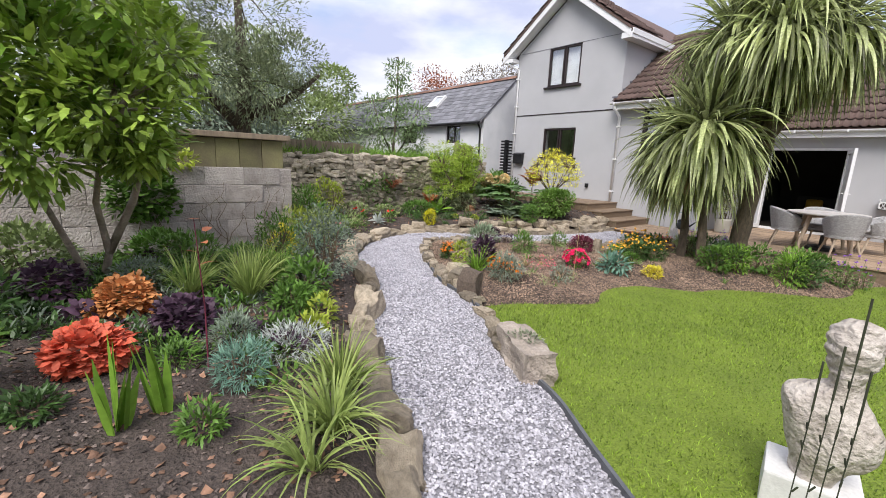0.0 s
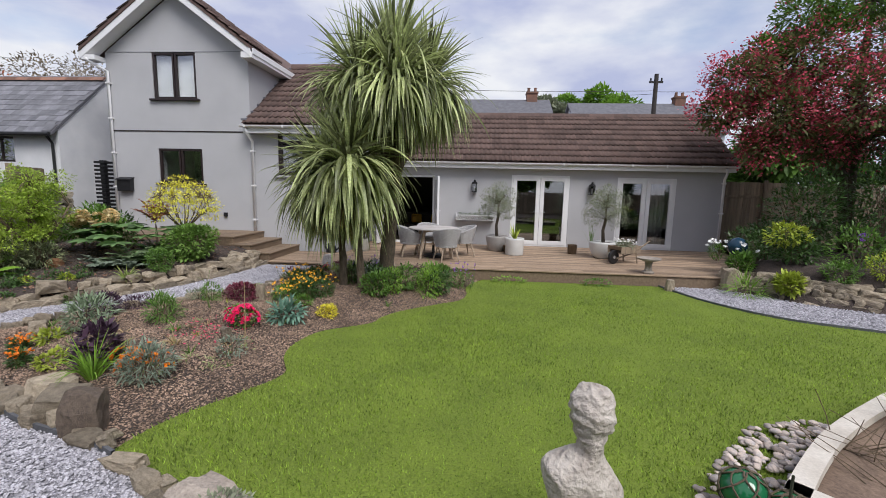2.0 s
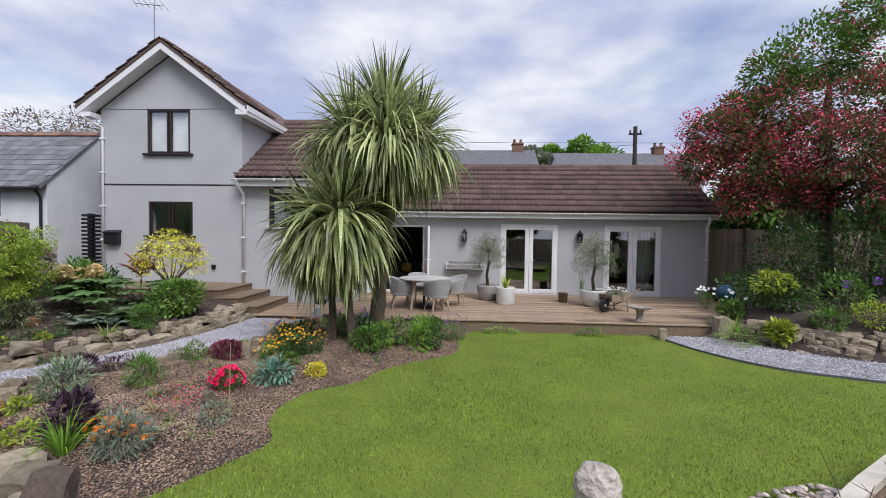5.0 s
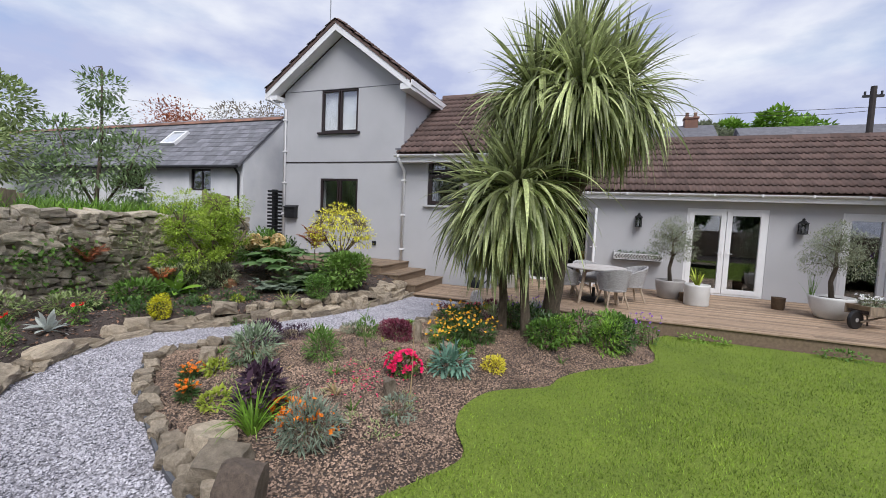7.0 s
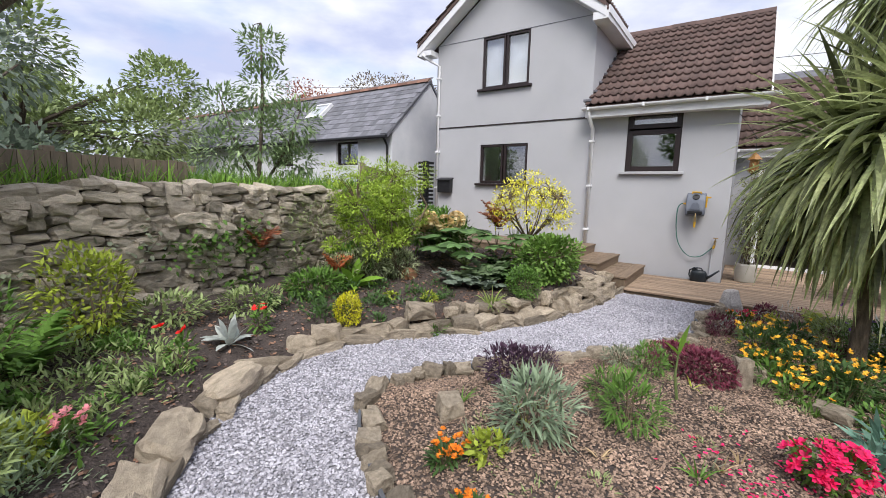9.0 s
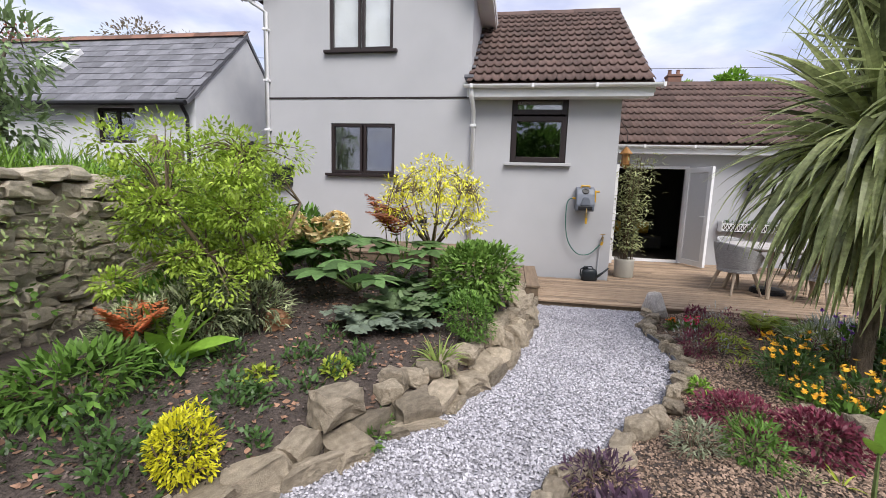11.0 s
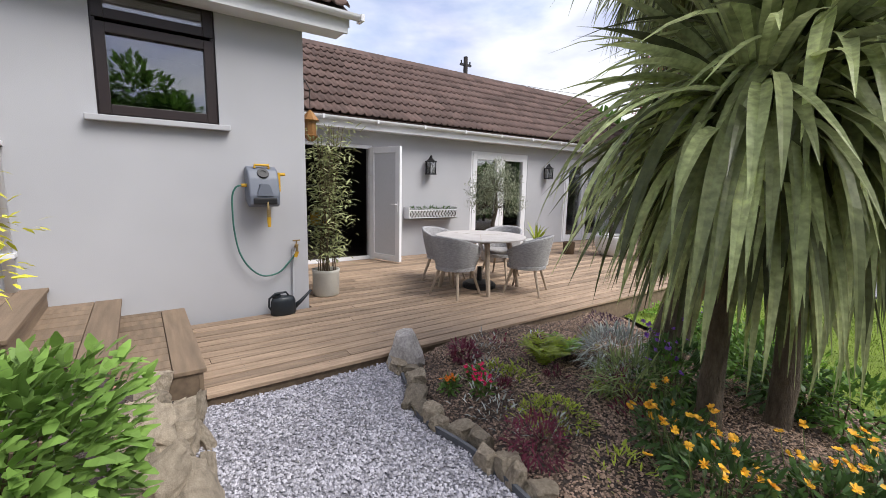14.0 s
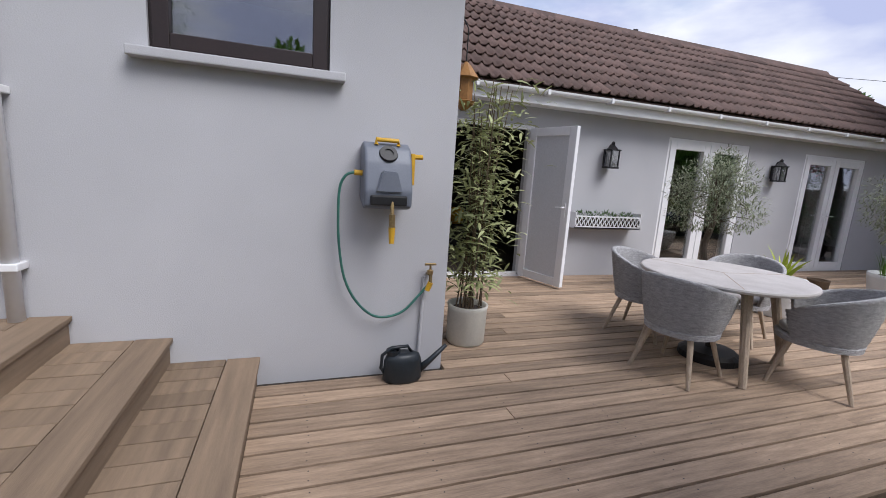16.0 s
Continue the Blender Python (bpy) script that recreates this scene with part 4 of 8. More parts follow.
far_house((31, 1.0, 5.6), (7, 9, 2.2), 0, "far terraced house with a grey slate roof and chimney", (3.5, -3.5))
far_house((33, -10.0, 5.8), (7, 9, 2.2), 0, "far terraced house with a slate roof and pale chimney", (-3.0,))
pole = thing("telegraph_pole", (25.0, -8.3, 0.0), "dark brown wooden telegraph pole with a crossarm", "pole")
bm = bmesh.new()
tube(bm, [(0, 0, -0.6), (0, 0, 8.05)], [0.15, 0.11], 10)
part("post", bm, mat("tarred_pole_timber", (0.06, 0.052, 0.048), (0.035, 0.03, 0.03), rough=0.9, scale=4, fine=50, bump=0.3), pole)
bm = bmesh.new()
box(bm, -0.05, -0.35, 7.6, 0.05, 0.35, 7.7)
for q in (-0.28, 0.28):
    tube(bm, [(0, q, 7.7), (0, q, 7.85)], 0.04, 8)
part("crossarm", bm, BLACK, pole)
for a, b, sag in (((25, -8.3, 7.2), (26, 40, 10.5), 1.0), ((25, -8.3, 7.15), (16, -40, 8.5), 0.9), ((25, -8.3, 7.05), (31, -6, 8.4), 0.1)):
    bm = bmesh.new()
    tube(bm, [Vector(a).lerp(Vector(b), t) - Vector((0, 0, sag * 4 * t * (1 - t))) for t in [i / 14 for i in range(15)]], 0.012, 5)
    tagged(part("overhead_wire", bm, BLACK), "thin black overhead cable", "cable")
ant = thing("tv_aerial", (WALL_X + 0.1, 9.42, 6.95), "grey metal aerial on the gable's ridge", "aerial")
ALU = mat("dull_aluminium", (0.42, 0.43, 0.45), rough=0.45, metal=0.8, scale=5, fine=60, bump=0.05)
bm = bmesh.new()
tube(bm, [(0, 0, -0.62), (0, 0, 1.0)], 0.016, 6)
part("mast", bm, ALU, ant)
bm = bmesh.new()
tube(bm, [(0.05, -0.25, 0.93), (-0.1, 0.45, 0.93)], 0.012, 6)
part("boom", bm, ALU, ant)
for k in range(6):
    t = k / 5
    c = Vector((0.05, -0.25, 0.93)).lerp(Vector((-0.1, 0.45, 0.93)), t)
    bm = bmesh.new()
    l = 0.28 - 0.1 * t
    tube(bm, [c + Vector((-l, -0.07, 0)), c + Vector((l, 0.07, 0))], 0.006, 5)
    part("rod", bm, ALU, ant)

# ---- small fixtures on the house ----
lamp_m = glass_mat("lantern_glass", (0.6, 0.6, 0.6))


def wall_lantern(y):
    th = thing("wall_lantern", (EXT_X - 0.002, y, 1.64), "black metal wall lantern with glass panes", "lamp", "wall lanterns")
    bm = bmesh.new()
    box(bm, -0.02, -0.055, 0.06, 0, 0.055, 0.3, 0.005)
    part("back_plate", bm, BLACK, th)
    bm = bmesh.new()
    for sx in (-0.19, -0.05):
        for sy in (-0.07, 0.07):
            box(bm, sx - 0.008, sy - 0.008, 0.04, sx + 0.008, sy + 0.008, 0.28)
    box(bm, -0.205, -0.085, 0.02, -0.035, 0.085, 0.045, 0.004)
    box(bm, -0.21, -0.09, 0.275, -0.03, 0.09, 0.295, 0.004)
    tube(bm, [(-0.02, 0, 0.26), (-0.06, 0, 0.36), (-0.12, 0, 0.37)], 0.012, 6)
    part("cage", bm, BLACK, th)
    bm = bmesh.new()
    lathe(bm, [(0.11, 0.295), (0.05, 0.345), (0.03, 0.36), (0.035, 0.39), (0.01, 0.41)], (-0.12, 0, 0), 4)
    part("cap", bm, BLACK, th)
    bm = bmesh.new()
    box(bm, -0.19, -0.07, 0.045, -0.05, 0.07, 0.275)
    part("pane", bm, lamp_m, th)
    bm = bmesh.new()
    lathe(bm, [(0.015, 0.05), (0.018, 0.12), (0.028, 0.16), (0.015, 0.2), (0.004, 0.22)], (-0.12, 0, 0), 10)
    part("bulb", bm, UPVC, th)
    return th


wall_lantern(1.06)
wall_lantern(-2.54)
# letter box, slatted bird box, vents
lb = thing("letter_box", (WALL_X - 0.002, 10.5, 1.48), "black metal box fixed to the grey wall", "box")
bm = bmesh.new()
box(bm, -0.14, -0.19, 0, 0, 0.19, 0.34, 0.012)
part("body", bm, BLACK, lb)
bm = bmesh.new()
prism(bm, [(-0.17, 0.32), (0, 0.38), (0, 0.35), (-0.17, 0.30)], "y", -0.21, 0.21)
part("lid", bm, BLACK, lb)
sp = thing("slatted_post", (WALL_X + 0.1, 11.25, 0.3), "tall black slatted post beside the house corner", "post")
for k in range(14):
    bm = bmesh.new()
    box(bm, -0.15, -0.15, 0.55 + k * 0.105, 0.15, 0.15, 0.61 + k * 0.105, 0.004)
    part("slat", bm, BLACK, sp)
bm = bmesh.new()
box(bm, -0.06, -0.06, -0.5, 0.06, 0.06, 2.0)
part("post", bm, BLACK, sp)
for y, z in ((7.72, 0.86), (11.9, 2.6)):
    bm = bmesh.new()
    box(bm, WALL_X - 0.05, y - 0.05, z, WALL_X - 0.001, y + 0.05, z + 0.11, 0.008)
    box(bm, WALL_X - 0.07, y - 0.03, z + 0.02, WALL_X - 0.05, y + 0.03, z + 0.05)
    if y < 9:
        tagged(part("outdoor_socket", bm, BLACK), "small black outdoor socket on the render", "socket")
    else:
        bm.free()
# hose reel
HOSEGREY = mat("blue_grey_plastic", (0.15, 0.165, 0.20), (0.13, 0.145, 0.18), rough=0.45, scale=6, fine=90, bump=0.05, amount=0.1)
HOSEYEL = mat("yellow_plastic", (0.62, 0.36, 0.03), rough=0.4, scale=8, fine=60, bump=0, amount=0.1)
HOSEGREEN = mat("green_hose", (0.045, 0.17, 0.13), (0.03, 0.11, 0.09), rough=0.45, scale=8, fine=60, bump=0.05)
BRASS = mat("brass_tap", (0.45, 0.32, 0.15), (0.3, 0.22, 0.12), rough=0.35, metal=0.9, scale=10, fine=80, bump=0.05)
reel = thing("hose_reel", (WALL_X - 0.002, 4.92, 1.18), "blue-grey plastic wall-mounted hose reel with yellow fittings", "hose reel")
bm = bmesh.new()
prism(bm, [(0.0, 0.06), (-0.17, 0.0), (-0.24, 0.02), (-0.25, 0.12), (-0.20, 0.30), (-0.15, 0.385), (-0.08, 0.42), (0.0, 0.40)], "y", -0.15, 0.15)
bmesh.ops.bevel(bm, geom=list(bm.edges), offset=0.022, segments=3, profile=0.6, affect="EDGES")
part("housing", bm, HOSEGREY, reel, smooth=True)
bm = bmesh.new()
box(bm, -0.262, -0.115, 0.03, -0.235, 0.115, 0.095, 0.012)
part("mouth", bm, BLACK, reel, "black hose outlet slot")
bm = bmesh.new()
prism(bm, [(-0.085, 0.11), (-0.045, 0.24), (0.045, 0.24), (0.085, 0.11)], "x", -0.262, -0.215)
bmesh.ops.bevel(bm, geom=list(bm.edges), offset=0.008, segments=2, affect="EDGES")
part("front_panel", bm, HOSEGREY, reel)
bm = bmesh.new()
tube(bm, [(-0.13, -0.07, 0.40), (-0.13, -0.07, 0.43), (-0.13, 0.07, 0.43), (-0.13, 0.07, 0.40)], 0.014, 8)
part("carry_handle", bm, HOSEYEL, reel, "yellow carry handle")
bm = bmesh.new()
lathe(bm, [(0.06, 0), (0.055, 0.012), (0.03, 0.012), (0.0301, 0.004)], (0, 0, 0), 20)
grip = part("hand_grip", bm, BLACK, reel)
grip.matrix_basis = pose(-0.175, 0.0, 0.345, 0, -55, 0)
bm = bmesh.new()
box(bm, -0.16, -0.178, 0.16, -0.12, -0.15, 0.36, 0.006)
tube(bm, [(-0.14, -0.16, 0.34), (-0.14, -0.23, 0.34)], 0.016, 8)
part("crank", bm, HOSEYEL, reel, "yellow winding crank")
bm = bmesh.new()
tube(bm, [(-0.25, -0.02, 0.06), (-0.27, -0.02, -0.02)], 0.012, 8)
tube(bm, [(-0.27, -0.02, -0.02), (-0.275, -0.02, -0.10)], 0.02, 10)
part("connector", bm, BRASS, reel)
bm = bmesh.new()
tube(bm, [(-0.275, -0.02, -0.10), (-0.28, -0.02, -0.20)], [0.022, 0.016], 10)
part("nozzle", bm, HOSEYEL, reel, "yellow spray nozzle")
bm = bmesh.new()
tube(bm, [(-0.12, 0.15, 0.22), (-0.12, 0.20, 0.22)], 0.018, 10)
part("inlet", bm, HOSEYEL, reel)
bm = bmesh.new()
tube(bm, smooth_line([(-0.12, 0.20, 0.22), (-0.12, 0.25, 0.20), (-0.11, 0.285, 0.12), (-0.10, 0.29, -0.05), (-0.09, 0.28, -0.25), (-0.08, 0.24, -0.47), (-0.07, 0.16, -0.63), (-0.065, 0.05, -0.735), (-0.06, -0.06, -0.755), (-0.06, -0.17, -0.72), (-0.06, -0.26, -0.63), (-0.06, -0.345, -0.53)], 4), 0.009, 8)
part("hose", bm, HOSEGREEN, reel, "green garden hose hanging in a loop", True)
tap = thing("garden_tap", (WALL_X - 0.002, 4.565, 0.64), "brass garden tap with a yellow hose connector", "tap")
bm = bmesh.new()
tube(bm, [(0, 0, 0.08), (-0.07, 0, 0.08), (-0.08, 0, 0.02)], 0.013, 8)
lathe(bm, [(0.02, 0.08), (0.022, 0.11), (0.008, 0.12), (0.008, 0.15)], (-0.055, 0, 0), 10)
part("body", bm, BRASS, tap)
bm = bmesh.new()
tube(bm, [(-0.055, -0.04, 0.155), (-0.055, 0.04, 0.155)], 0.009, 8)
part("tap_handle", bm, BRASS, tap)
bm = bmesh.new()
tube(bm, [(-0.078, 0, 0.03), (-0.07, 0.02, -0.03)], 0.02, 10)
part("connector", bm, HOSEYEL, tap)
bm = bmesh.new()
tube(bm, [(-0.015, 0.03, 0.06), (-0.015, 0.045, -0.64)], 0.012, 8)
part("supply_pipe", bm, RENDER, tap, "painted supply pipe")
# watering can
can = thing("watering_can", (WALL_X - 0.17, 4.76, 0.0), "dark green-black plastic watering can on the deck", "watering can")
CANM = mat("dark_can_plastic", (0.018, 0.024, 0.03), rough=0.4, scale=6, fine=60, bump=0.03)
bm = bmesh.new()
lathe(bm, [(0.10, 0.0), (0.11, 0.02), (0.105, 0.15), (0.09, 0.19), (0.06, 0.205), (0.03, 0.205)], (0, 0, 0), 20)
bmesh.ops.scale(bm, vec=(0.72, 1.25, 1), verts=bm.verts)
part("body", bm, CANM, can, smooth=True)
bm = bmesh.new()
tube(bm, [(0, -0.1, 0.05), (0, -0.2, 0.13), (0, -0.31, 0.235)], [0.03, 0.02, 0.014], 10)
part("spout", bm, CANM, can, smooth=True)
bm = bmesh.new()
tube(bm, [(0, -0.06, 0.20), (0, -0.03, 0.245), (0, 0.08, 0.24), (0, 0.145, 0.19), (0, 0.15, 0.1), (0, 0.12, 0.05)], 0.012, 8)
part("can_handle", bm, CANM, can, smooth=True)
bm = bmesh.new()
lathe(bm, [(0.045, 0.195), (0.05, 0.225), (0.043, 0.225), (0.04, 0.2)], (0, 0.07, 0), 16)
part("filler", bm, CANM, can)
# hanging wooden feeder
OAK = mat("varnished_wood", (0.34, 0.17, 0.05), (0.22, 0.10, 0.03), rough=0.5, scale=8, fine=60, bump=0.15)
hl = thing("hanging_lantern", (12.35, 4.12, 2.02), "orange-brown wooden lantern hanging under the eave", "lantern")
bm = bmesh.new()
lathe(bm, [(0.03, -0.05), (0.09, 0.0), (0.10, 0.02), (0.075, 0.03), (0.075, 0.2), (0.12, 0.21), (0.05, 0.30), (0.012, 0.34)], (0, 0, 0), 8)
part("body", bm, OAK, hl)
bm = bmesh.new()
tube(bm, [(0, 0, 0.33), (0, 0, 0.6), (0.0, 0.3, 1.05)], 0.006, 6)
part("cord", bm, BLACK, hl)

# window planter
pl = thing("wall_planter", (EXT_X - 0.002, 1.02, 0.76), "white metal trough planter with a scalloped lattice front", "planter")
bm = bmesh.new()
box(bm, -0.2, -0.6, 0.0, -0.005, 0.6, 0.02)
for y in (-0.6, 0.588):
    box(bm, -0.2, y, 0.0, -0.005, y + 0.012, 0.24)
box(bm, -0.2, -0.6, 0.0, -0.188, 0.6, 0.035)
box(bm, -0.2, -0.6, 0.17, -0.188, 0.6, 0.19)
part("frame", bm, UPVC, pl)
for k in range(16):
    bm = bmesh.new()
    y = -0.575 + k * 0.075
    for s in (-1, 1):
        tube(bm, [(-0.194, y + 0.012, 0.03), (-0.194, y + 0.012 + s * 0.03, 0.1), (-0.194, y + 0.012, 0.175)], 0.008, 5)
    part("lattice_bar", bm, UPVC, pl)
bm = bmesh.new()
box(bm, -0.18, -0.58, 0.02, -0.02, 0.58, 0.15)
part("compost", bm, SOIL, pl)

# ---- garden table and chairs ----
WEAVE = mat("grey_woven_rope", (0.54, 0.53, 0.54), (0.27, 0.265, 0.27), rough=0.9, scale=25, fine=160, bump=0.9, amount=0.5, stretch=(1, 1, 3.2), contrast=0.7, dist=0.01)
TEAK = mat("grey_teak", (0.46, 0.37, 0.28), (0.32, 0.25, 0.185), rough=0.75, scale=4, fine=40, bump=0.2, stretch=(6, 6, 1))
TOP = mat("pale_stone_table_top", (0.52, 0.49, 0.47), (0.42, 0.39, 0.37), rough=0.55, scale=7, fine=70, bump=0.1, amount=0.15)
TC = (11.36, 2.04)
tb = thing("garden_table", (*TC, 0.0), "round pale-topped garden table with splayed wooden legs", "table")
bm = bmesh.new()
lathe(bm, [(0.60, 0.715), (0.635, 0.725), (0.64, 0.74), (0.635, 0.752), (0.62, 0.757)], (0, 0, 0), 48)
part("tabletop", bm, TOP, tb)
for k in range(3):
    bm = bmesh.new()
    c, s = math.cos(k * 2.0944 + 0.03), math.sin(k * 2.0944 + 0.03)
    box(bm, -0.62 * 0 - 0.01, -0.003, 0.7572, 0.62, 0.003, 0.7582)
    o = part("joint_line", bm, TEAK, tb)
    o.matrix_basis = pose(0, 0, 0, 0, 0, k * 120 + 20)
for k in range(4):
    a = radians(k * 90 + 152)
    c, s = math.cos(a), math.sin(a)
    bm = bmesh.new()
    tube(bm, [(0.40 * c, 0.40 * s, 0.715), (0.58 * c, 0.58 * s, 0.0)], [0.04, 0.028], 10)
    part("leg", bm, TEAK, tb)
bm = bmesh.new()
for k in range(2):
    a = radians(k * 90 + 152)
    c, s = math.cos(a), math.sin(a)
    tube(bm, [(-0.42 * c, -0.42 * s, 0.68), (0.42 * c, 0.42 * s, 0.68)], 0.028, 8)
part("apron", bm, TEAK, tb)


def tub_chair():
    th = thing("tub_chair", (0, 0, 0), "grey woven tub chair with splayed wooden legs", "chair", "chairs round the table")
    n, m = 76, 16
    bm = bmesh.new()
    for side in (0, 1):
        rows = []
        for i in range(n + 1):
            a = radians(-128 + 256 * i / n)
            back = max(0.0, math.cos(a * 0.72)) ** 0.8
            top = 0.60 + 0.21 * back
            row = []
            for j in range(m + 1):
                t = j / m
                r = 0.245 + 0.085 * t ** 0.7 - side * 0.03 + (0.006 if (i // 2 + j) % 2 else -0.006) * (0 < j < m)
                z = 0.36 + (top - 0.36) * t
                row.append(bm.verts.new((-r * math.cos(a) * (1 + 0.06 * t), r * math.sin(a), z)))
            rows.append(row)
        for p, q in zip(rows, rows[1:]):
            for j in range(m):
                bm.faces.new((p[j], q[j], q[j + 1], p[j + 1]))
        if side == 0:
            outer = rows
        else:
            for p, q, p2, q2 in zip(outer, outer[1:], rows, rows[1:]):
                bm.faces.new((p[m], q[m], q2[m], p2[m]))
                bm.faces.new((p[0], p2[0], q2[0], q[0]))
            for e in (0, n):
                for j in range(m):
                    bm.faces.new((outer[e][j], outer[e][j + 1], rows[e][j + 1], rows[e][j]))
    part("backrest", bm, WEAVE, th, "grey woven rope shell", True)
    bm = bmesh.new()
    lathe(bm, [(0.20, 0.335), (0.265, 0.35), (0.27, 0.39), (0.25, 0.40)], (0, 0, 0), 28)
    part("seat", bm, WEAVE, th)
    bm = bmesh.new()
    lathe(bm, [(0.21, 0.402), (0.235, 0.41), (0.235, 0.445), (0.2, 0.462)], (0.01, 0, 0), 24)
    part("seat_cushion", bm, CURTAIN, th, "pale grey seat cushion", True)
    for sx in (-1, 1):
        for sy in (-1, 1):
            bm = bmesh.new()
            tube(bm, [(sx * 0.15, sy * 0.15, 0.36), (sx * 0.25, sy * 0.235, 0.0)], [0.023, 0.015], 8)
            part("leg", bm, TEAK, th)
    return th


first = tub_chair()
first.matrix_basis = pose(11.2, 2.6, 0, 0, 0, -75)
copy_thing(first, pose(10.80, 1.67, 0, 0, 0, 29))
copy_thing(first, pose(11.99, 2.22, 0, 0, 0, -155))
copy_thing(first, pose(11.72, 1.30, 0, 0, 0, 112))
fb = thing("parasol_base", (TC[0], TC[1], 0), "dark round parasol base under the table", "parasol base")
bm = bmesh.new()
lathe(bm, [(0.24, 0), (0.24, 0.05), (0.2, 0.08), (0.04, 0.1), (0.03, 0.3)], (0, 0, 0), 24)
part("base", bm, BLACK, fb)

# ---- pots ----
WHITEPOT = mat("white_glazed_pot", (0.66, 0.66, 0.65), (0.56, 0.56, 0.55), rough=0.45, scale=4, fine=60, bump=0.08, amount=0.1)
CREAMPOT = mat("cream_ceramic_pot", (0.56, 0.54, 0.48), (0.46, 0.44, 0.39), rough=0.5, scale=5, fine=60, bump=0.1, amount=0.1)
BASKET = mat("wicker", (0.13, 0.085, 0.05), rough=0.9, scale=20, fine=90, bump=0.6)


def pot(loc, prof, label, material, name="plant_pot"):
    th = thing(name, loc, label, "plant pot")
    bm = bmesh.new()
    r, z = prof[-1]
    lathe(bm, prof + [(r - 0.025, z), (r - 0.03, z - 0.06)], (0, 0, 0), 32)
    part("body", bm, material, th, smooth=True)
    bm = bmesh.new()
    lathe(bm, [(r - 0.04, z - 0.08), (r - 0.028, z - 0.05), (0.02, z - 0.03)], (0, 0, 0), 20)
    part("compost", bm, SOIL, th)
    return th


pot((12.06, 4.06, 0.0), [(0.155, 0), (0.165, 0.02), (0.17, 0.30), (0.178, 0.34)], "cream ceramic pot holding bamboo", CREAMPOT)
pot((12.22, -0.09, 0.0), [(0.235, 0), (0.245, 0.02), (0.25, 0.42), (0.255, 0.46)], "white cylindrical pot holding a striped agave", WHITEPOT)
pot((12.9, 0.36, 0.0), [(0.2, 0), (0.24, 0.03), (0.30, 0.25), (0.32, 0.40), (0.325, 0.44)], "pale grey bowl pot holding an olive tree", CURTAIN)
pot((12.15, -2.42, 0.0), [(0.17, 0), (0.24, 0.03), (0.33, 0.2), (0.365, 0.40), (0.37, 0.45)], "large white bowl pot holding an olive tree", WHITEPOT)
pot((12.75, -1.75, 0.0), [(0.11, 0), (0.12, 0.02), (0.13, 0.24), (0.135, 0.26)], "small dark wicker basket pot", BASKET)
pot((12.6, 0.05, 0.0), [(0.11, 0), (0.12, 0.02), (0.14, 0.18), (0.145, 0.2)], "small brown wicker pot", BASKET)
# wheelbarrow planter
wb = thing("wheelbarrow", (11.42, -2.72, 0.0), "old wooden wheelbarrow planted with flowers", "wheelbarrow", turn=-56)
bm = bmesh.new()
prism(bm, [(-0.36, 0.44), (-0.26, 0.26), (0.24, 0.26), (0.36, 0.44), (0.33, 0.44), (0.22, 0.285), (-0.24, 0.285), (-0.33, 0.44)], "y", -0.2, 0.2)
box(bm, -0.36, 0.18, 0.27, 0.36, 0.2, 0.43)
box(bm, -0.36, -0.2, 0.27, 0.36, -0.18, 0.43)
part("tray", bm, FENCE, wb)
bm = bmesh.new()
box(bm, -0.31, -0.18, 0.29, 0.31, 0.18, 0.40)
part("compost", bm, SOIL, wb)
for s in (-1, 1):
    bm = bmesh.new()
    tube(bm, [(-0.34, s * 0.06, 0.14), (0.1, s * 0.18, 0.27), (0.62, s * 0.24, 0.55)], 0.018, 8)
    part("handle", bm, FENCE, wb)
    bm = bmesh.new()
    tube(bm, [(0.2, s * 0.19, 0.3), (0.26, s * 0.2, 0.0)], 0.016, 8)
    part("leg", bm, FENCE, wb)
bm = bmesh.new()
lathe(bm, [(0.155, -0.03), (0.17, -0.022), (0.17, 0.022), (0.155, 0.03)], (0, 0, 0), 20)
wh = part("wheel", bm, BLACK, wb)
wh.matrix_basis = pose(-0.38, 0, 0.17, 90, 0, 0)
bm = bmesh.new()
lathe(bm, [(0.04, -0.032), (0.04, 0.032)], (0, 0, 0), 10)
part("hub", bm, CURTAIN, wh)
# small stone bird bath
bb = thing("bird_bath", (10.08, -2.8, 0.0), "small weathered stone bird bath on the deck", "bird bath")
bm = bmesh.new()
lathe(bm, [(0.13, 0), (0.14, 0.03), (0.09, 0.06), (0.07, 0.12), (0.08, 0.22), (0.09, 0.26)], (0, 0, 0), 8)
part("pedestal", bm, GRANITE, bb)
bm = bmesh.new()
lathe(bm, [(0.09, 0.26), (0.24, 0.31), (0.25, 0.34), (0.22, 0.34), (0.12, 0.31)], (0, 0, 0), 24)
part("basin", bm, GRANITE, bb)
# room things
bm = bmesh.new()
lathe(bm, [(0.2, 0.0), (0.34, -0.16), (0.33, -0.17), (0.19, -0.01)], (16.2, 3.0, 2.45), 24)
tagged(part("pendant_shade", bm, OAK), "woven orange lamp shade hanging indoors", "lamp")
sofa = thing("sofa", (16.6, 2.9, 0.0), "dark sofa with mustard cushions in the room", "sofa")
bm = bmesh.new()
box(bm, -0.4, -0.8, 0.08, 0.4, 0.8, 0.42, 0.05)
part("seat", bm, DARKROOM, sofa)
bm = bmesh.new()
box(bm, 0.3, -0.8, 0.4, 0.5, 0.8, 0.85, 0.05)
part("backrest", bm, DARKROOM, sofa)
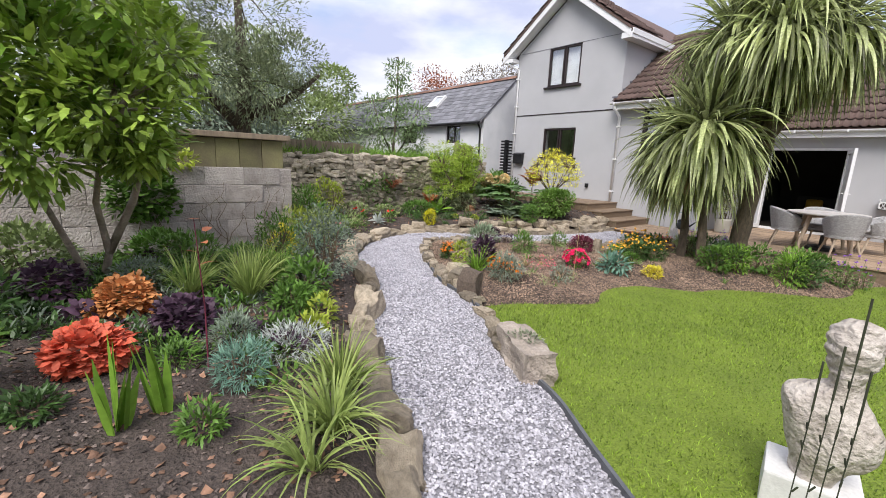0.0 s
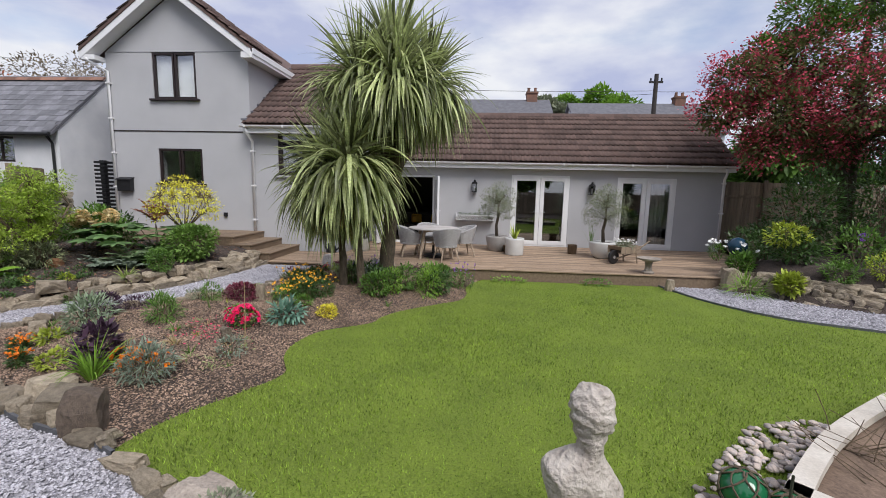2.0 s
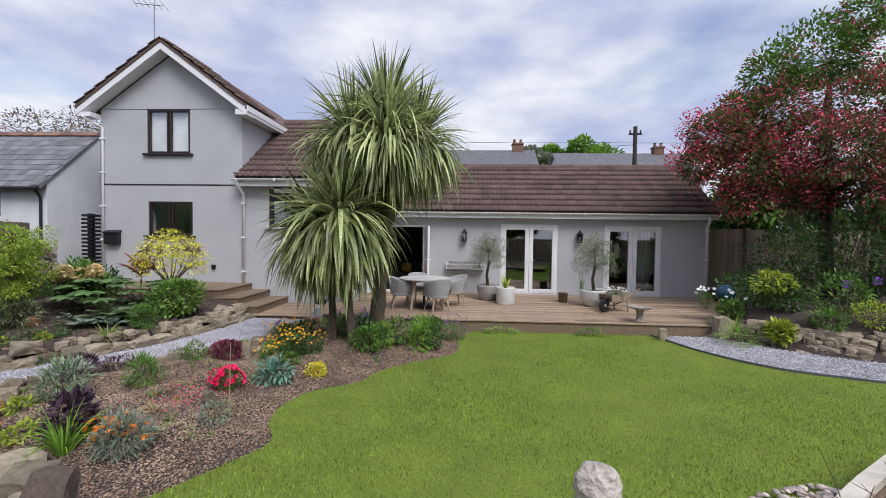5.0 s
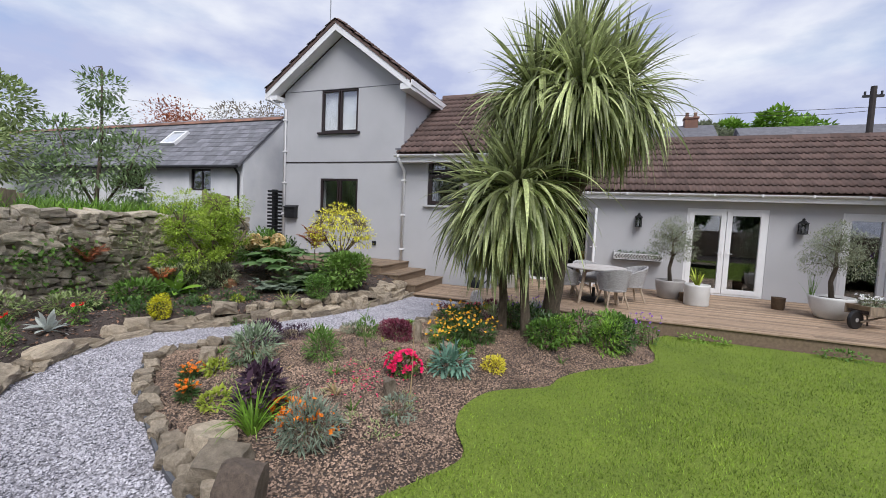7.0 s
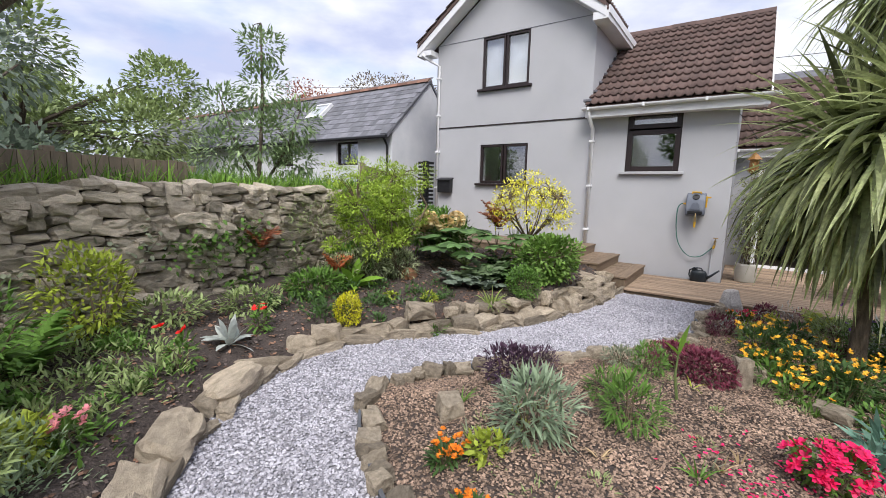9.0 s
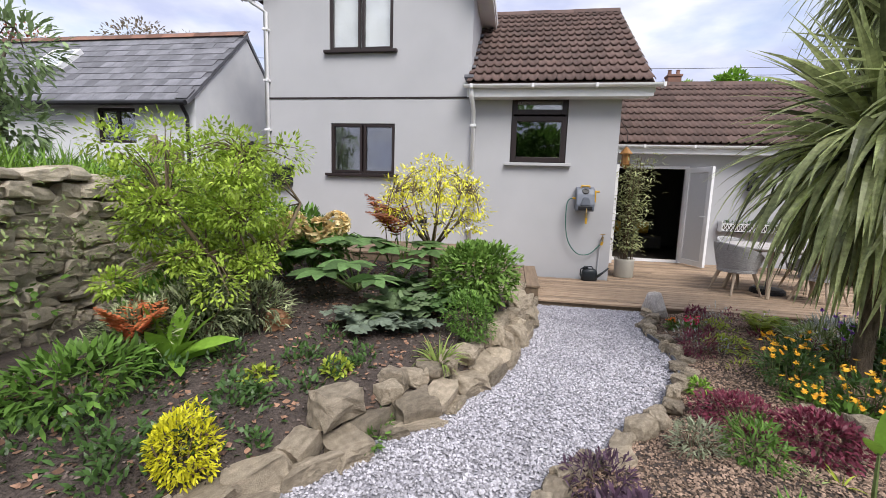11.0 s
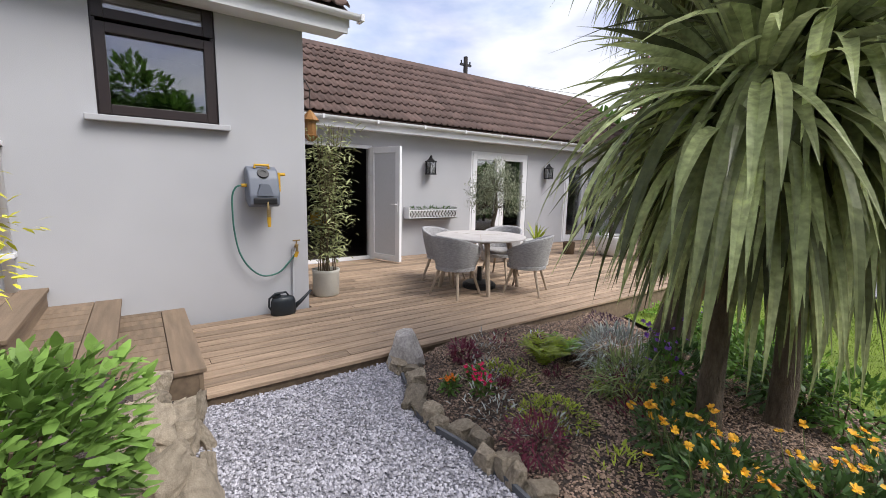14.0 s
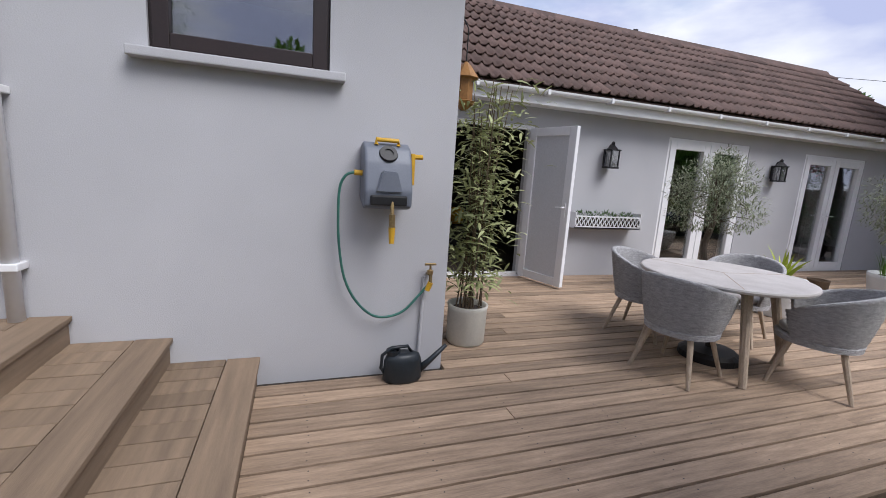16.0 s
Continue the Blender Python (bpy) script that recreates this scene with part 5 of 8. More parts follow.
for q in (-0.4, 0.35):
    bm = bmesh.new()
    box(bm, 0.08, q - 0.2, 0.44, 0.26, q + 0.2, 0.78, 0.07)
    part("cushion", bm, HOSEYEL, sofa, "mustard cushion", True)

# ---- plants: builders ----
rng = np.random.default_rng(7)


def unit(v):
    return v / (np.linalg.norm(v, axis=-1, keepdims=True) + 1e-9)


def blades(P, D, L, W, droop, seg=3, prof=None, cup=0.0):
    """Strips that start at P, run along D and sink with droop; prof gives their width from base to tip."""
    P, D = np.array(P, float), unit(np.array(D, float))
    n = len(P)
    L, W, droop = (np.broadcast_to(np.asarray(v, float), (n,)).copy() for v in (L, W, droop))
    prof = np.interp(np.linspace(0, 1, seg + 1), np.linspace(0, 1, len(prof or (0.5, 1, 0.75, 0.04))), prof or (0.5, 1, 0.75, 0.04))
    side = np.cross(D, np.array([0, 0, 1.0]) + 0.25 * rng.normal(size=(n, 3)))
    side = unit(side)
    cols = 3 if cup else 2
    V = np.zeros((n, seg + 1, cols, 3))
    p, d = P.copy(), D.copy()
    for i in range(seg + 1):
        V[:, i, 0] = p - side * (W * prof[i] * 0.5)[:, None]
        V[:, i, -1] = p + side * (W * prof[i] * 0.5)[:, None]
        if cup:
            V[:, i, 1] = p - np.cross(side, d) * (W * prof[i] * cup)[:, None]
        p = p + d * (L / seg)[:, None]
        d = d.copy()
        d[:, 2] -= droop / seg
        d = unit(d)
    base = (np.arange(n) * (seg + 1) * cols)[:, None]
    F = []
    for i in range(seg):
        for c in range(cols - 1):
            a = base + cols * i + c
            F.append(np.concatenate([a, a + 1, a + cols + 1, a + cols], 1))
    return V.reshape(-1, 3), np.stack(F, 1).reshape(-1, 4)


def joined(parts):
    vs, fs, o = [], [], 0
    for v, f in parts:
        vs.append(v)
        fs.append(f + o)
        o += len(v)
    return np.concatenate(vs), np.concatenate(fs)


def leafy(name, vf, material, parent, label="", stuff=True):
    ob = new(name, mesh_np(name, vf[0], vf[1], material))
    ob.parent = parent
    return tagged(ob, label, kind="stuff" if stuff else "")


def leaf_mat(name, c, c2=None, rough=0.5, amount=0.35, light=0.25):
    c2 = c2 or tuple(v * 0.55 for v in c)
    c, c2 = (tuple(min(0.88, 1.55 * v) for v in q) for q in (c, c2))
    return mat(name, c, c2, rough=rough, scale=2.5, fine=30, bump=0.0, rnd="isl", amount=amount, through_light=light, spec=0.3)


GREEN = leaf_mat("mid_green_leaf", (0.10, 0.19, 0.035))
DEEP = leaf_mat("deep_green_leaf", (0.055, 0.105, 0.03), rough=0.35)
FRESH = leaf_mat("fresh_green_leaf", (0.17, 0.30, 0.04))
LIME = leaf_mat("lime_leaf", (0.29, 0.35, 0.045))
YELLOW = leaf_mat("yellow_leaf", (0.62, 0.52, 0.05))
OLIVE = leaf_mat("olive_leaf", (0.20, 0.22, 0.15), (0.12, 0.135, 0.085))
GREYLEAF = leaf_mat("grey_green_leaf", (0.17, 0.21, 0.16), (0.10, 0.125, 0.09))
SILVER = leaf_mat("silver_leaf", (0.36, 0.38, 0.36), (0.22, 0.24, 0.22))
BLUEG = leaf_mat("blue_green_leaf", (0.15, 0.26, 0.20), (0.08, 0.15, 0.11))
PURPLE = leaf_mat("purple_leaf", (0.068, 0.036, 0.06), (0.034, 0.02, 0.032))
MAROON = leaf_mat("maroon_leaf", (0.15, 0.03, 0.05), (0.07, 0.016, 0.028))
RUST = leaf_mat("rust_leaf", (0.29, 0.105, 0.055), (0.17, 0.06, 0.03))
PEACH = leaf_mat("amber_leaf", (0.45, 0.21, 0.08), (0.28, 0.11, 0.04))
CORAL = leaf_mat("coral_leaf", (0.50, 0.115, 0.065), (0.32, 0.06, 0.035))
SEDGE = leaf_mat("cream_striped_sedge", (0.26, 0.30, 0.10), (0.09, 0.14, 0.03))
REDLEAF = leaf_mat("bronze_hawthorn_leaf", (0.12, 0.125, 0.05), (0.065, 0.08, 0.032))
PALMLEAF = leaf_mat("cordyline_leaf", (0.31, 0.34, 0.165), (0.14, 0.165, 0.07), rough=0.32, amount=0.8, light=0.35)
DRYLEAF = leaf_mat("dry_straw_leaf", (0.38, 0.29, 0.16), (0.22, 0.16, 0.09))
REDFL = leaf_mat("scarlet_petal", (0.72, 0.02, 0.015), (0.5, 0.01, 0.01))
PINKFL = leaf_mat("crimson_pink_petal", (0.74, 0.02, 0.12), (0.5, 0.012, 0.07))
MAYFL = leaf_mat("red_hawthorn_blossom", (0.47, 0.085, 0.125), (0.27, 0.045, 0.07), amount=0.6)
ORANGEFL = leaf_mat("orange_petal", (0.58, 0.19, 0.015), (0.45, 0.11, 0.01))
GOLDFL = leaf_mat("golden_petal", (0.72, 0.38, 0.035), (0.6, 0.25, 0.02))
CREAMFL = leaf_mat("cream_petal", (0.55, 0.46, 0.27), (0.46, 0.36, 0.19))
WHITEFL = leaf_mat("white_petal", (0.8, 0.8, 0.78), (0.65, 0.66, 0.62))
VIOLETFL = leaf_mat("violet_petal", (0.22, 0.09, 0.42), (0.14, 0.05, 0.28))
BARK = mat("grey_brown_bark", (0.15, 0.12, 0.09), (0.075, 0.06, 0.048), rough=0.95, scale=8, fine=40, bump=0.8, dist=0.02, stretch=(3, 3, 0.8))
PALMBARK = mat("fibrous_cordyline_bark", (0.20, 0.155, 0.11), (0.10, 0.08, 0.058), rough=0.95, scale=10, fine=45, bump=0.9, dist=0.03, stretch=(4, 4, 1))
STEM = mat("woody_stem", (0.17, 0.125, 0.08), (0.10, 0.075, 0.05), rough=0.9, scale=8, fine=50, bump=0.3)
GSTEM = mat("green_stem", (0.14, 0.19, 0.06), rough=0.7, scale=8, fine=50, bump=0.1)


def lumpy(n, rad, shell=0.55, seed=0, lumps=7):
    """Points in a lumpy, uneven ellipsoid, denser towards its skin, and their outward ways."""
    g = np.random.default_rng(seed + 11)
    d = unit(g.normal(size=(n, 3)))
    c = unit(g.normal(size=(lumps, 3)))
    bulge = np.max(np.clip(d @ c.T, 0, 1) ** 6, axis=1)
    r = (shell + (1 - shell) * g.random(n) ** 0.5) * (0.72 + 0.34 * bulge)
    return d * r[:, None] * np.array(rad), d


def petals(P, N, r, n=6, material=None, parent=None, name="blossom", label=""):
    """Open flowers at P that face N: n petals each."""
    P, N = np.array(P, float), unit(np.array(N, float))
    u = unit(np.cross(N, np.array([0.3, 0.2, 0.9])))
    v = np.cross(N, u)
    out = []
    for k in range(n):
        a = 2 * math.pi * k / n
        out.append(blades(P, unit(u * math.cos(a) + v * math.sin(a) + N * 0.35), r, r * 0.8, 0.2, 2, (0.4, 1, 0.5)))
    return leafy(name, joined(out), material, parent, label)


def stems_mesh(parent, loc_pts, r=0.006, material=None, name="woody_base"):
    bm = bmesh.new()
    for a, b in loc_pts:
        a, b = Vector(a), Vector(b)
        m = a.lerp(b, 0.5) + Vector((random.uniform(-0.02, 0.02), random.uniform(-0.02, 0.02), 0))
        tube(bm, [a, m, b], [r, r * 0.8, r * 0.5], 5)
    ob = part(name, bm, material or STEM, parent)
    return tagged(ob, kind="stuff") if len(loc_pts) > 1 else ob


def shrub(x, y, rad, n, L, W, material, label, category="shrub", name="shrub", lift=0.75, droop=0.5, seed=None, z=None, flowers=None, stems=6, prof=None, shell=0.5, group=""):
    seed = seed if seed is not None else int(x * 91 + y * 53) % 9999
    th = thing(name, (x, y, zs(x, y) - 0.02 if z is None else z), label, category, group)
    P, D = lumpy(n, rad, shell, seed)
    P[:, 2] += rad[2] * lift
    keep = P[:, 2] > 0.0
    P, D = P[keep], D[keep]
    g = np.random.default_rng(seed)
    k = len(P)
    way = unit(D + 0.55 * g.normal(size=(k, 3)) + np.array([0, 0, 0.25]))
    leafy("foliage", blades(P, way, L * g.uniform(0.6, 1.3, k), W * g.uniform(0.7, 1.2, k), droop, 2, prof), material, th)
    if stems:
        pts = []
        for i in range(stems):
            a = g.random() * 6.28
            q = g.uniform(0.3, 0.75)
            pts.append(((0.02 * math.cos(a), 0.02 * math.sin(a), -0.05), (rad[0] * q * math.cos(a), rad[1] * q * math.sin(a), rad[2] * lift + rad[2] * 0.35)))
        stems_mesh(th, pts, 0.004 + 0.012 * min(1, rad[2]))
    if flowers:
        fm, fn, fr, fl = flowers
        Q, N = lumpy(fn, rad, 0.96, seed + 5)
        Q[:, 2] += rad[2] * lift
        up = Q[:, 2] > rad[2] * lift * 0.75
        Q, N = Q[up] * np.array([1.02, 1.02, 1.03]), N[up]
        petals(Q, N + np.array([0, 0, 0.5]), fr, 6, fm, th, "blossom", fl)
    return th


def tuft(x, y, n, L, W, material, label, droop=1.3, spread=0.6, z=None, category="grass", name="grass_tuft", seg=5, prof=(0.6, 1, 0.8, 0.5, 0.05), seed=None):
    g = np.random.default_rng(seed if seed is not None else int(x * 77 + y * 31) % 9999)
    th = thing(name, (x, y, zs(x, y) - 0.01 if z is None else z), label, category)
    a = g.random(n) * 6.283
    t = g.random(n) ** 0.7 * spread
    D = np.stack([np.cos(a) * t, np.sin(a) * t, np.ones(n)], 1)
    P = np.stack([np.cos(a), np.sin(a), np.zeros(n)], 1) * (0.05 * g.random(n))[:, None] * (L * 2)
    leafy("foliage", blades(P, D, L * g.uniform(0.6, 1.1, n), W, droop * g.uniform(0.5, 1.3, n), seg, prof), material, th)
    return th


def rosette(x, y, n, L, W, material, label, category="plant", name="rosette_plant", z=None, tilt=0.9, droop=0.8, flowers=None):
    g = np.random.default_rng(int(x * 37 + y * 59) % 9999)
    th = thing(name, (x, y, zs(x, y) - 0.01 if z is None else z), label, category)
    a = np.arange(n) * 2.39996 + g.normal(size=n) * 0.2
    t = np.linspace(0.15, tilt, n)
    D = np.stack([np.cos(a) * t, np.sin(a) * t, 1.1 - t], 1)
    P = np.stack([np.cos(a), np.sin(a), np.zeros(n)], 1) * 0.015
    P[:, 2] = 0.06 * g.random(n)
    for i in range(n):
        v, f = blades(P[i:i + 1], D[i:i + 1], L * g.uniform(0.75, 1.1), W * g.uniform(0.8, 1.1), droop, 4, (0.2, 0.75, 1, 0.8, 0.04))
        ob = new("leaf", mesh_np("leaf", v, f, material))
        ob.parent = th
    return th


def fern_plant(x, y, fronds, L, material, label, z=None, name="fern"):
    g = np.random.default_rng(int(x * 17 + y * 71) % 9999)
    th = thing(name, (x, y, zs(x, y) if z is None else z), label, "fern")
    for i in range(fronds):
        a = i * 2.39996 + g.normal() * 0.2
        tilt = g.uniform(0.35, 0.8)
        d = np.array([math.cos(a) * tilt, math.sin(a) * tilt, 1.0])
        p, out, m = np.zeros(3), [], 14
        d = unit(d)
        P, D, LL = [], [], []
        for j in range(m):
            t = j / (m - 1)
            s = unit(np.cross(d, [0, 0, 1.0]))
            for k in (-1, 1):
                P.append(p.copy())
                D.append(unit(s * k + d * 0.45))
                LL.append(L * 0.34 * (math.sin(math.pi * min(1, t * 0.9 + 0.1)) ** 0.8) + 0.01)
            p = p + d * L / m
            d = unit(d - np.array([0, 0, 0.075]))
        v = blades(P, D, LL, L * 0.085, 0.5, 2, (0.8, 1, 0.1))
        leafy("frond", v, material, th, stuff=False)
    return th


def flowerbed_plant(x, y, rad, n_leaf, leaf, fl_mat, n_fl, r_fl, label, h, name="flowering_plant", L=0.07, W=0.025):
    g = np.random.default_rng(int(x * 13 + y * 97) % 9999)
    th = shrub(x, y, (rad, rad, h * 0.5), n_leaf, L, W, leaf, label, "flowers", name, 0.8, 0.5, stems=5)
    Q = np.stack([g.uniform(-rad, rad, n_fl), g.uniform(-rad, rad, n_fl), g.uniform(0.65, 1.1, n_fl) * h], 1)
    petals(Q, np.stack([g.normal(size=n_fl) * 0.4 - 0.4, g.normal(size=n_fl) * 0.4, np.ones(n_fl)], 1), r_fl, 7, fl_mat, th, "blossom")
    stems_mesh(th, [((q[0] * 0.6, q[1] * 0.6, 0.0), tuple(q)) for q in Q], 0.003, GSTEM, "flower_stalk")
    return th


def branch_tree(name, label, base, limbs, crown, leaf_n, L, W, material, trunk_mat=BARK, flowers=None, spread=0.4, twig=0.012):
    """limbs: lists of (points, radii) from the ground up; crown: list of (centre, radius, weight)."""
    th = thing(name, base, label, "tree")
    o = Vector(base)
    for i, (pts, radii) in enumerate(limbs):
        bm = bmesh.new()
        tube(bm, [Vector(p) - o for p in pts], radii, 9)
        part("trunk" if i == 0 else "limb", bm, trunk_mat, th, smooth=True)
    g = np.random.default_rng(int(base[0] * 31 + base[1] * 7) % 9999)
    vs = []
    bm = bmesh.new()
    FQ, FN = [], []
    for c, r, w in crown:
        n = int(leaf_n * w)
        P, D = lumpy(n, (r, r, r * 0.8), 0.35, int(c[0] * 100 + c[2] * 37) % 999)
        way = unit(D + spread * g.normal(size=D.shape))
        vs.append(blades(P + np.array(c) - np.array(base), way, L * g.uniform(0.6, 1.3, n), W, 0.6, 2))
        near = min((p for pts, _ in limbs for p in pts[len(pts) // 2:]), key=lambda p: (Vector(p) - Vector(c)).length)
        for k in range(3):
            q = Vector(c) + Vector(P[k % n]) * 0.8
            tube(bm, [Vector(near) - o, Vector(near).lerp(q, 0.5) - o + Vector((0, 0, 0.06)), q - o], [twig * 1.6, twig, twig * 0.4], 5)
        if flowers:
            m = int(flowers[1] * w)
            Q, N = lumpy(m, (r * 1.03, r * 1.03, r * 0.84), 0.85, int(c[1] * 50 + 77) % 999)
            FQ.append(Q + np.array(c) - np.array(base))
            FN.append(N)
    part("twig_growth", bm, trunk_mat, th)
    leafy("crown", joined(vs), material, th)
    if flowers:
        Q, N = np.concatenate(FQ), np.concatenate(FN)
        k = flowers[3]
        Qs = np.repeat(Q, k, 0) + g.normal(size=(len(Q) * k, 3)) * flowers[2] * np.array([1, 1, 1.4])
        leafy("blossom", blades(Qs, unit(np.repeat(N, k, 0) + g.normal(size=Qs.shape) * 0.8), flowers[4], flowers[4] * 0.9, 0.3, 2, (0.6, 1, 0.7)), flowers[0], th)
    return th


# ---- cordylines ----
def cordyline(label, trunks, heads, n_leaf, L, W):
    base = trunks[0][0][0]
    th = thing("cordyline", base, label, "palm tree")
    o = Vector(base)
    for pts, radii in trunks:
        bm = bmesh.new()
        tube(bm, [Vector(p) - o for p in smooth_line(pts, 4)], list(np.interp(np.linspace(0, 1, (len(pts) - 1) * 4 + 1), np.linspace(0, 1, len(radii)), radii)), 14)
        for v in bm.verts:
            v.co += noise.noise_vector(v.co * 9) * 0.02
        part("trunk", bm, PALMBARK, th, smooth=True)
    prof = (0.45, 0.8, 1.0, 0.85, 0.5, 0.03)
    meshes = []
    for k in range(10):
        el = radians(78 - k * 14.5)
        v, f = blades([(0, 0, 0)], [(math.cos(el), 0, math.sin(el))], L * (0.8 + 0.05 * k), W * (0.8 + 0.03 * (k % 4)), 0.4 + 0.32 * k if k < 6 else 2.2, 7, prof, 0.16)
        meshes.append(mesh_np("leaf", v, f, PALMLEAF))
    count = 0
    for hi, (c, sc) in enumerate(heads):
        g = np.random.default_rng(int(c[0] * 40 + c[2] * 9))
        n = int(n_leaf * sc)
        el = np.radians(88 - 152 * (np.arange(n) / n) ** 0.9 + g.normal(size=n) * 13)
        az = np.arange(n) * 2.39996 + g.normal(size=n) * 0.5
        part_n = 110 if hi == 0 else 45
        pick = set(np.linspace(0, n - 1, part_n).astype(int).tolist())
        P = np.stack([np.cos(az) * 0.06, np.sin(az) * 0.06, 0.28 * (0.5 - np.arange(n) / n) * sc], 1) + np.array(c) - np.array(base)
        D = np.stack([np.cos(az) * np.cos(el), np.sin(az) * np.cos(el), np.sin(el)], 1)
        rest = [i for i in range(n) if i not in pick]
        t = np.arange(n) / n
        v, f = blades(P[rest], D[rest], L * sc * g.uniform(0.8, 1.15, len(rest)), W * g.uniform(0.8, 1.15, len(rest)), (0.45 + 2.4 * t[rest]) * g.uniform(0.7, 1.25, len(rest)), 7, prof, 0.16)
        leafy("foliage", (v, f), PALMLEAF, th)
        for i in pick:
            k = int(np.clip((78 - math.degrees(el[i])) / 14.5, 0, 9))
            piece("leaf", meshes[k], th, pose(*P[i], 0, 0, math.degrees(az[i])) @ pose(0, 0, 0, g.uniform(-20, 20), 0, 0) @ Matrix.Scale(sc * g.uniform(0.9, 1.1), 4))
        # long leaves that hang straight down round the head
        m = int(n * 0.45)
        a2 = g.random(m) * 6.283
        r2 = g.uniform(0.08, 0.42, m) * sc
        e2 = g.uniform(-1.0, 0.5, m)
        hp = np.stack([np.cos(a2) * r2, np.sin(a2) * r2, g.uniform(-0.15, 0.2, m)], 1) + np.array(c) - np.array(base)
        leafy("foliage", blades(hp, np.stack([np.cos(a2) * np.cos(e2), np.sin(a2) * np.cos(e2), np.sin(e2)], 1), L * sc * g.uniform(0.65, 1.1, m), W * g.uniform(0.85, 1.2, m), g.uniform(1.6, 4.2, m), 8, prof, 0.16), PALMLEAF, th)
        # dead skirt under the head
        m = int(26 * sc)
        a2 = g.random(m) * 6.283
        v, f = blades(np.stack([np.cos(a2) * 0.08, np.sin(a2) * 0.08, np.full(m, -0.22)], 1) + np.array(c) - np.array(base), np.stack([np.cos(a2) * 0.45, np.sin(a2) * 0.45, np.full(m, -0.8)], 1), L * 0.7 * sc, W * 0.7, 1.2, 5, prof)
        leafy("dead_skirt", (v, f), DRYLEAF, th, "dry straw-coloured hanging leaves")
    return th


cordyline("tall cordyline palm with a huge round head of sword leaves",
          [([(8.42, 2.63, -0.25), (8.3, 2.58, 0.6), (8.08, 2.44, 1.5), (7.98, 2.38, 2.2), (7.95, 2.4, 3.1)], [0.16, 0.13, 0.115, 0.105, 0.09]),
           ([(8.0, 2.39, 2.0), (8.13, 2.1, 2.6), (8.18, 1.92, 3.25)], [0.10, 0.09, 0.07]),
           ([(8.0, 2.39, 2.1), (7.95, 2.75, 2.6), (7.88, 2.93, 3.25)], [0.09, 0.08, 0.07])],
          [((7.97, 2.42, 3.7), 1.12), ((8.18, 1.9, 3.4), 1.0), ((7.87, 2.95, 3.4), 1.0), ((8.42, 2.45, 3.34), 0.95), ((7.62, 2.3, 3.3), 0.95)], 440, 1.06, 0.047)
cordyline("shorter cordyline palm with drooping sword leaves",
          [([(7.78, 3.25, -0.25), (7.78, 3.26, 0.5), (7.74, 3.3, 1.2), (7.7, 3.38, 1.85)], [0.075, 0.06, 0.055, 0.05]),
           ([(7.56, 2.86, -0.2), (7.53, 2.9, 0.6), (7.5, 3.02, 2.05)], [0.075, 0.062, 0.05])],
          [((7.52, 3.06, 2.06), 1.0), ((7.68, 3.4, 1.8), 0.95)], 400, 1.16, 0.07)

# ---- hawthorn in red blossom ----
def far_back(p, k=1.366):
    return tuple(e + k * (v - e) for v, e in zip(p, (0.8, 1.0, 1.87)))


HAW_LIMBS = [([(9.3, -6.0, 0.35), (9.22, -5.9, 1.2), (9.15, -5.7, 2.1), (9.1, -5.6, 3.2), (9.1, -5.7, 4.6)], [0.13, 0.11, 0.1, 0.08, 0.04]),
             ([(9.15, -5.7, 2.1), (8.9, -5.0, 2.9), (8.8, -4.2, 3.5), (8.8, -3.5, 3.9)], [0.12, 0.09, 0.06, 0.03]),
             ([(9.1, -5.6, 2.6), (8.6, -6.4, 3.3), (8.4, -7.3, 3.9)], [0.1, 0.08, 0.04]),
             ([(9.1, -5.6, 3.0), (9.9, -5.0, 3.8), (10.3, -4.4, 4.3)], [0.09, 0.06, 0.03]),
             ([(9.12, -5.65, 2.4), (8.5, -5.3, 2.9), (8.0, -5.0, 3.2)], [0.09, 0.06, 0.025])]
HAW_LOW = [((8.8, -3.55, 3.75), 0.7, 0.8), ((8.7, -4.2, 3.1), 0.8, 0.9), ((8.9, -4.4, 4.1), 0.8, 0.9), ((8.3, -5.2, 3.4), 1.0, 1.1), ((8.5, -6.1, 4.1), 1.1, 1.2), ((8.3, -7.2, 3.6), 1.2, 1.2), ((9.9, -4.6, 3.8), 0.9, 0.8), ((8.6, -6.2, 2.9), 0.9, 0.9), ((8.1, -6.0, 2.6), 0.6, 0.6), ((8.75, -3.2, 3.2), 0.5, 0.5), ((8.9, -5.2, 2.75), 0.7, 0.7), ((8.8, -4.0, 2.65), 0.45, 0.5), ((9.3, -5.3, 3.3), 0.9, 0.8)]
HAW_TOP = [((9.0, -4.6, 4.9), 0.75, 0.7), ((9.2, -5.6, 5.3), 1.0, 1.1), ((9.0, -6.6, 5.3), 1.2, 1.2), ((9.1, -7.6, 5.0), 1.2, 1.0), ((9.2, -5.0, 4.4), 0.9, 0.8), ((9.0, -6.2, 5.95), 0.6, 0.5), ((8.95, -4.0, 4.3), 0.4, 0.3)]
branch_tree("hawthorn_tree", "spreading hawthorn covered in deep red blossom", far_back((9.3, -6.0, 0.5)), [([far_back(p) for p in pts], r) for pts, r in HAW_LIMBS],
            [(far_back(c), r * 1.3, w) for c, r, w in HAW_LOW], 2300, 0.11, 0.06, REDLEAF, BARK, (MAYFL, 112, 0.10, 18, 0.052), twig=0.010)
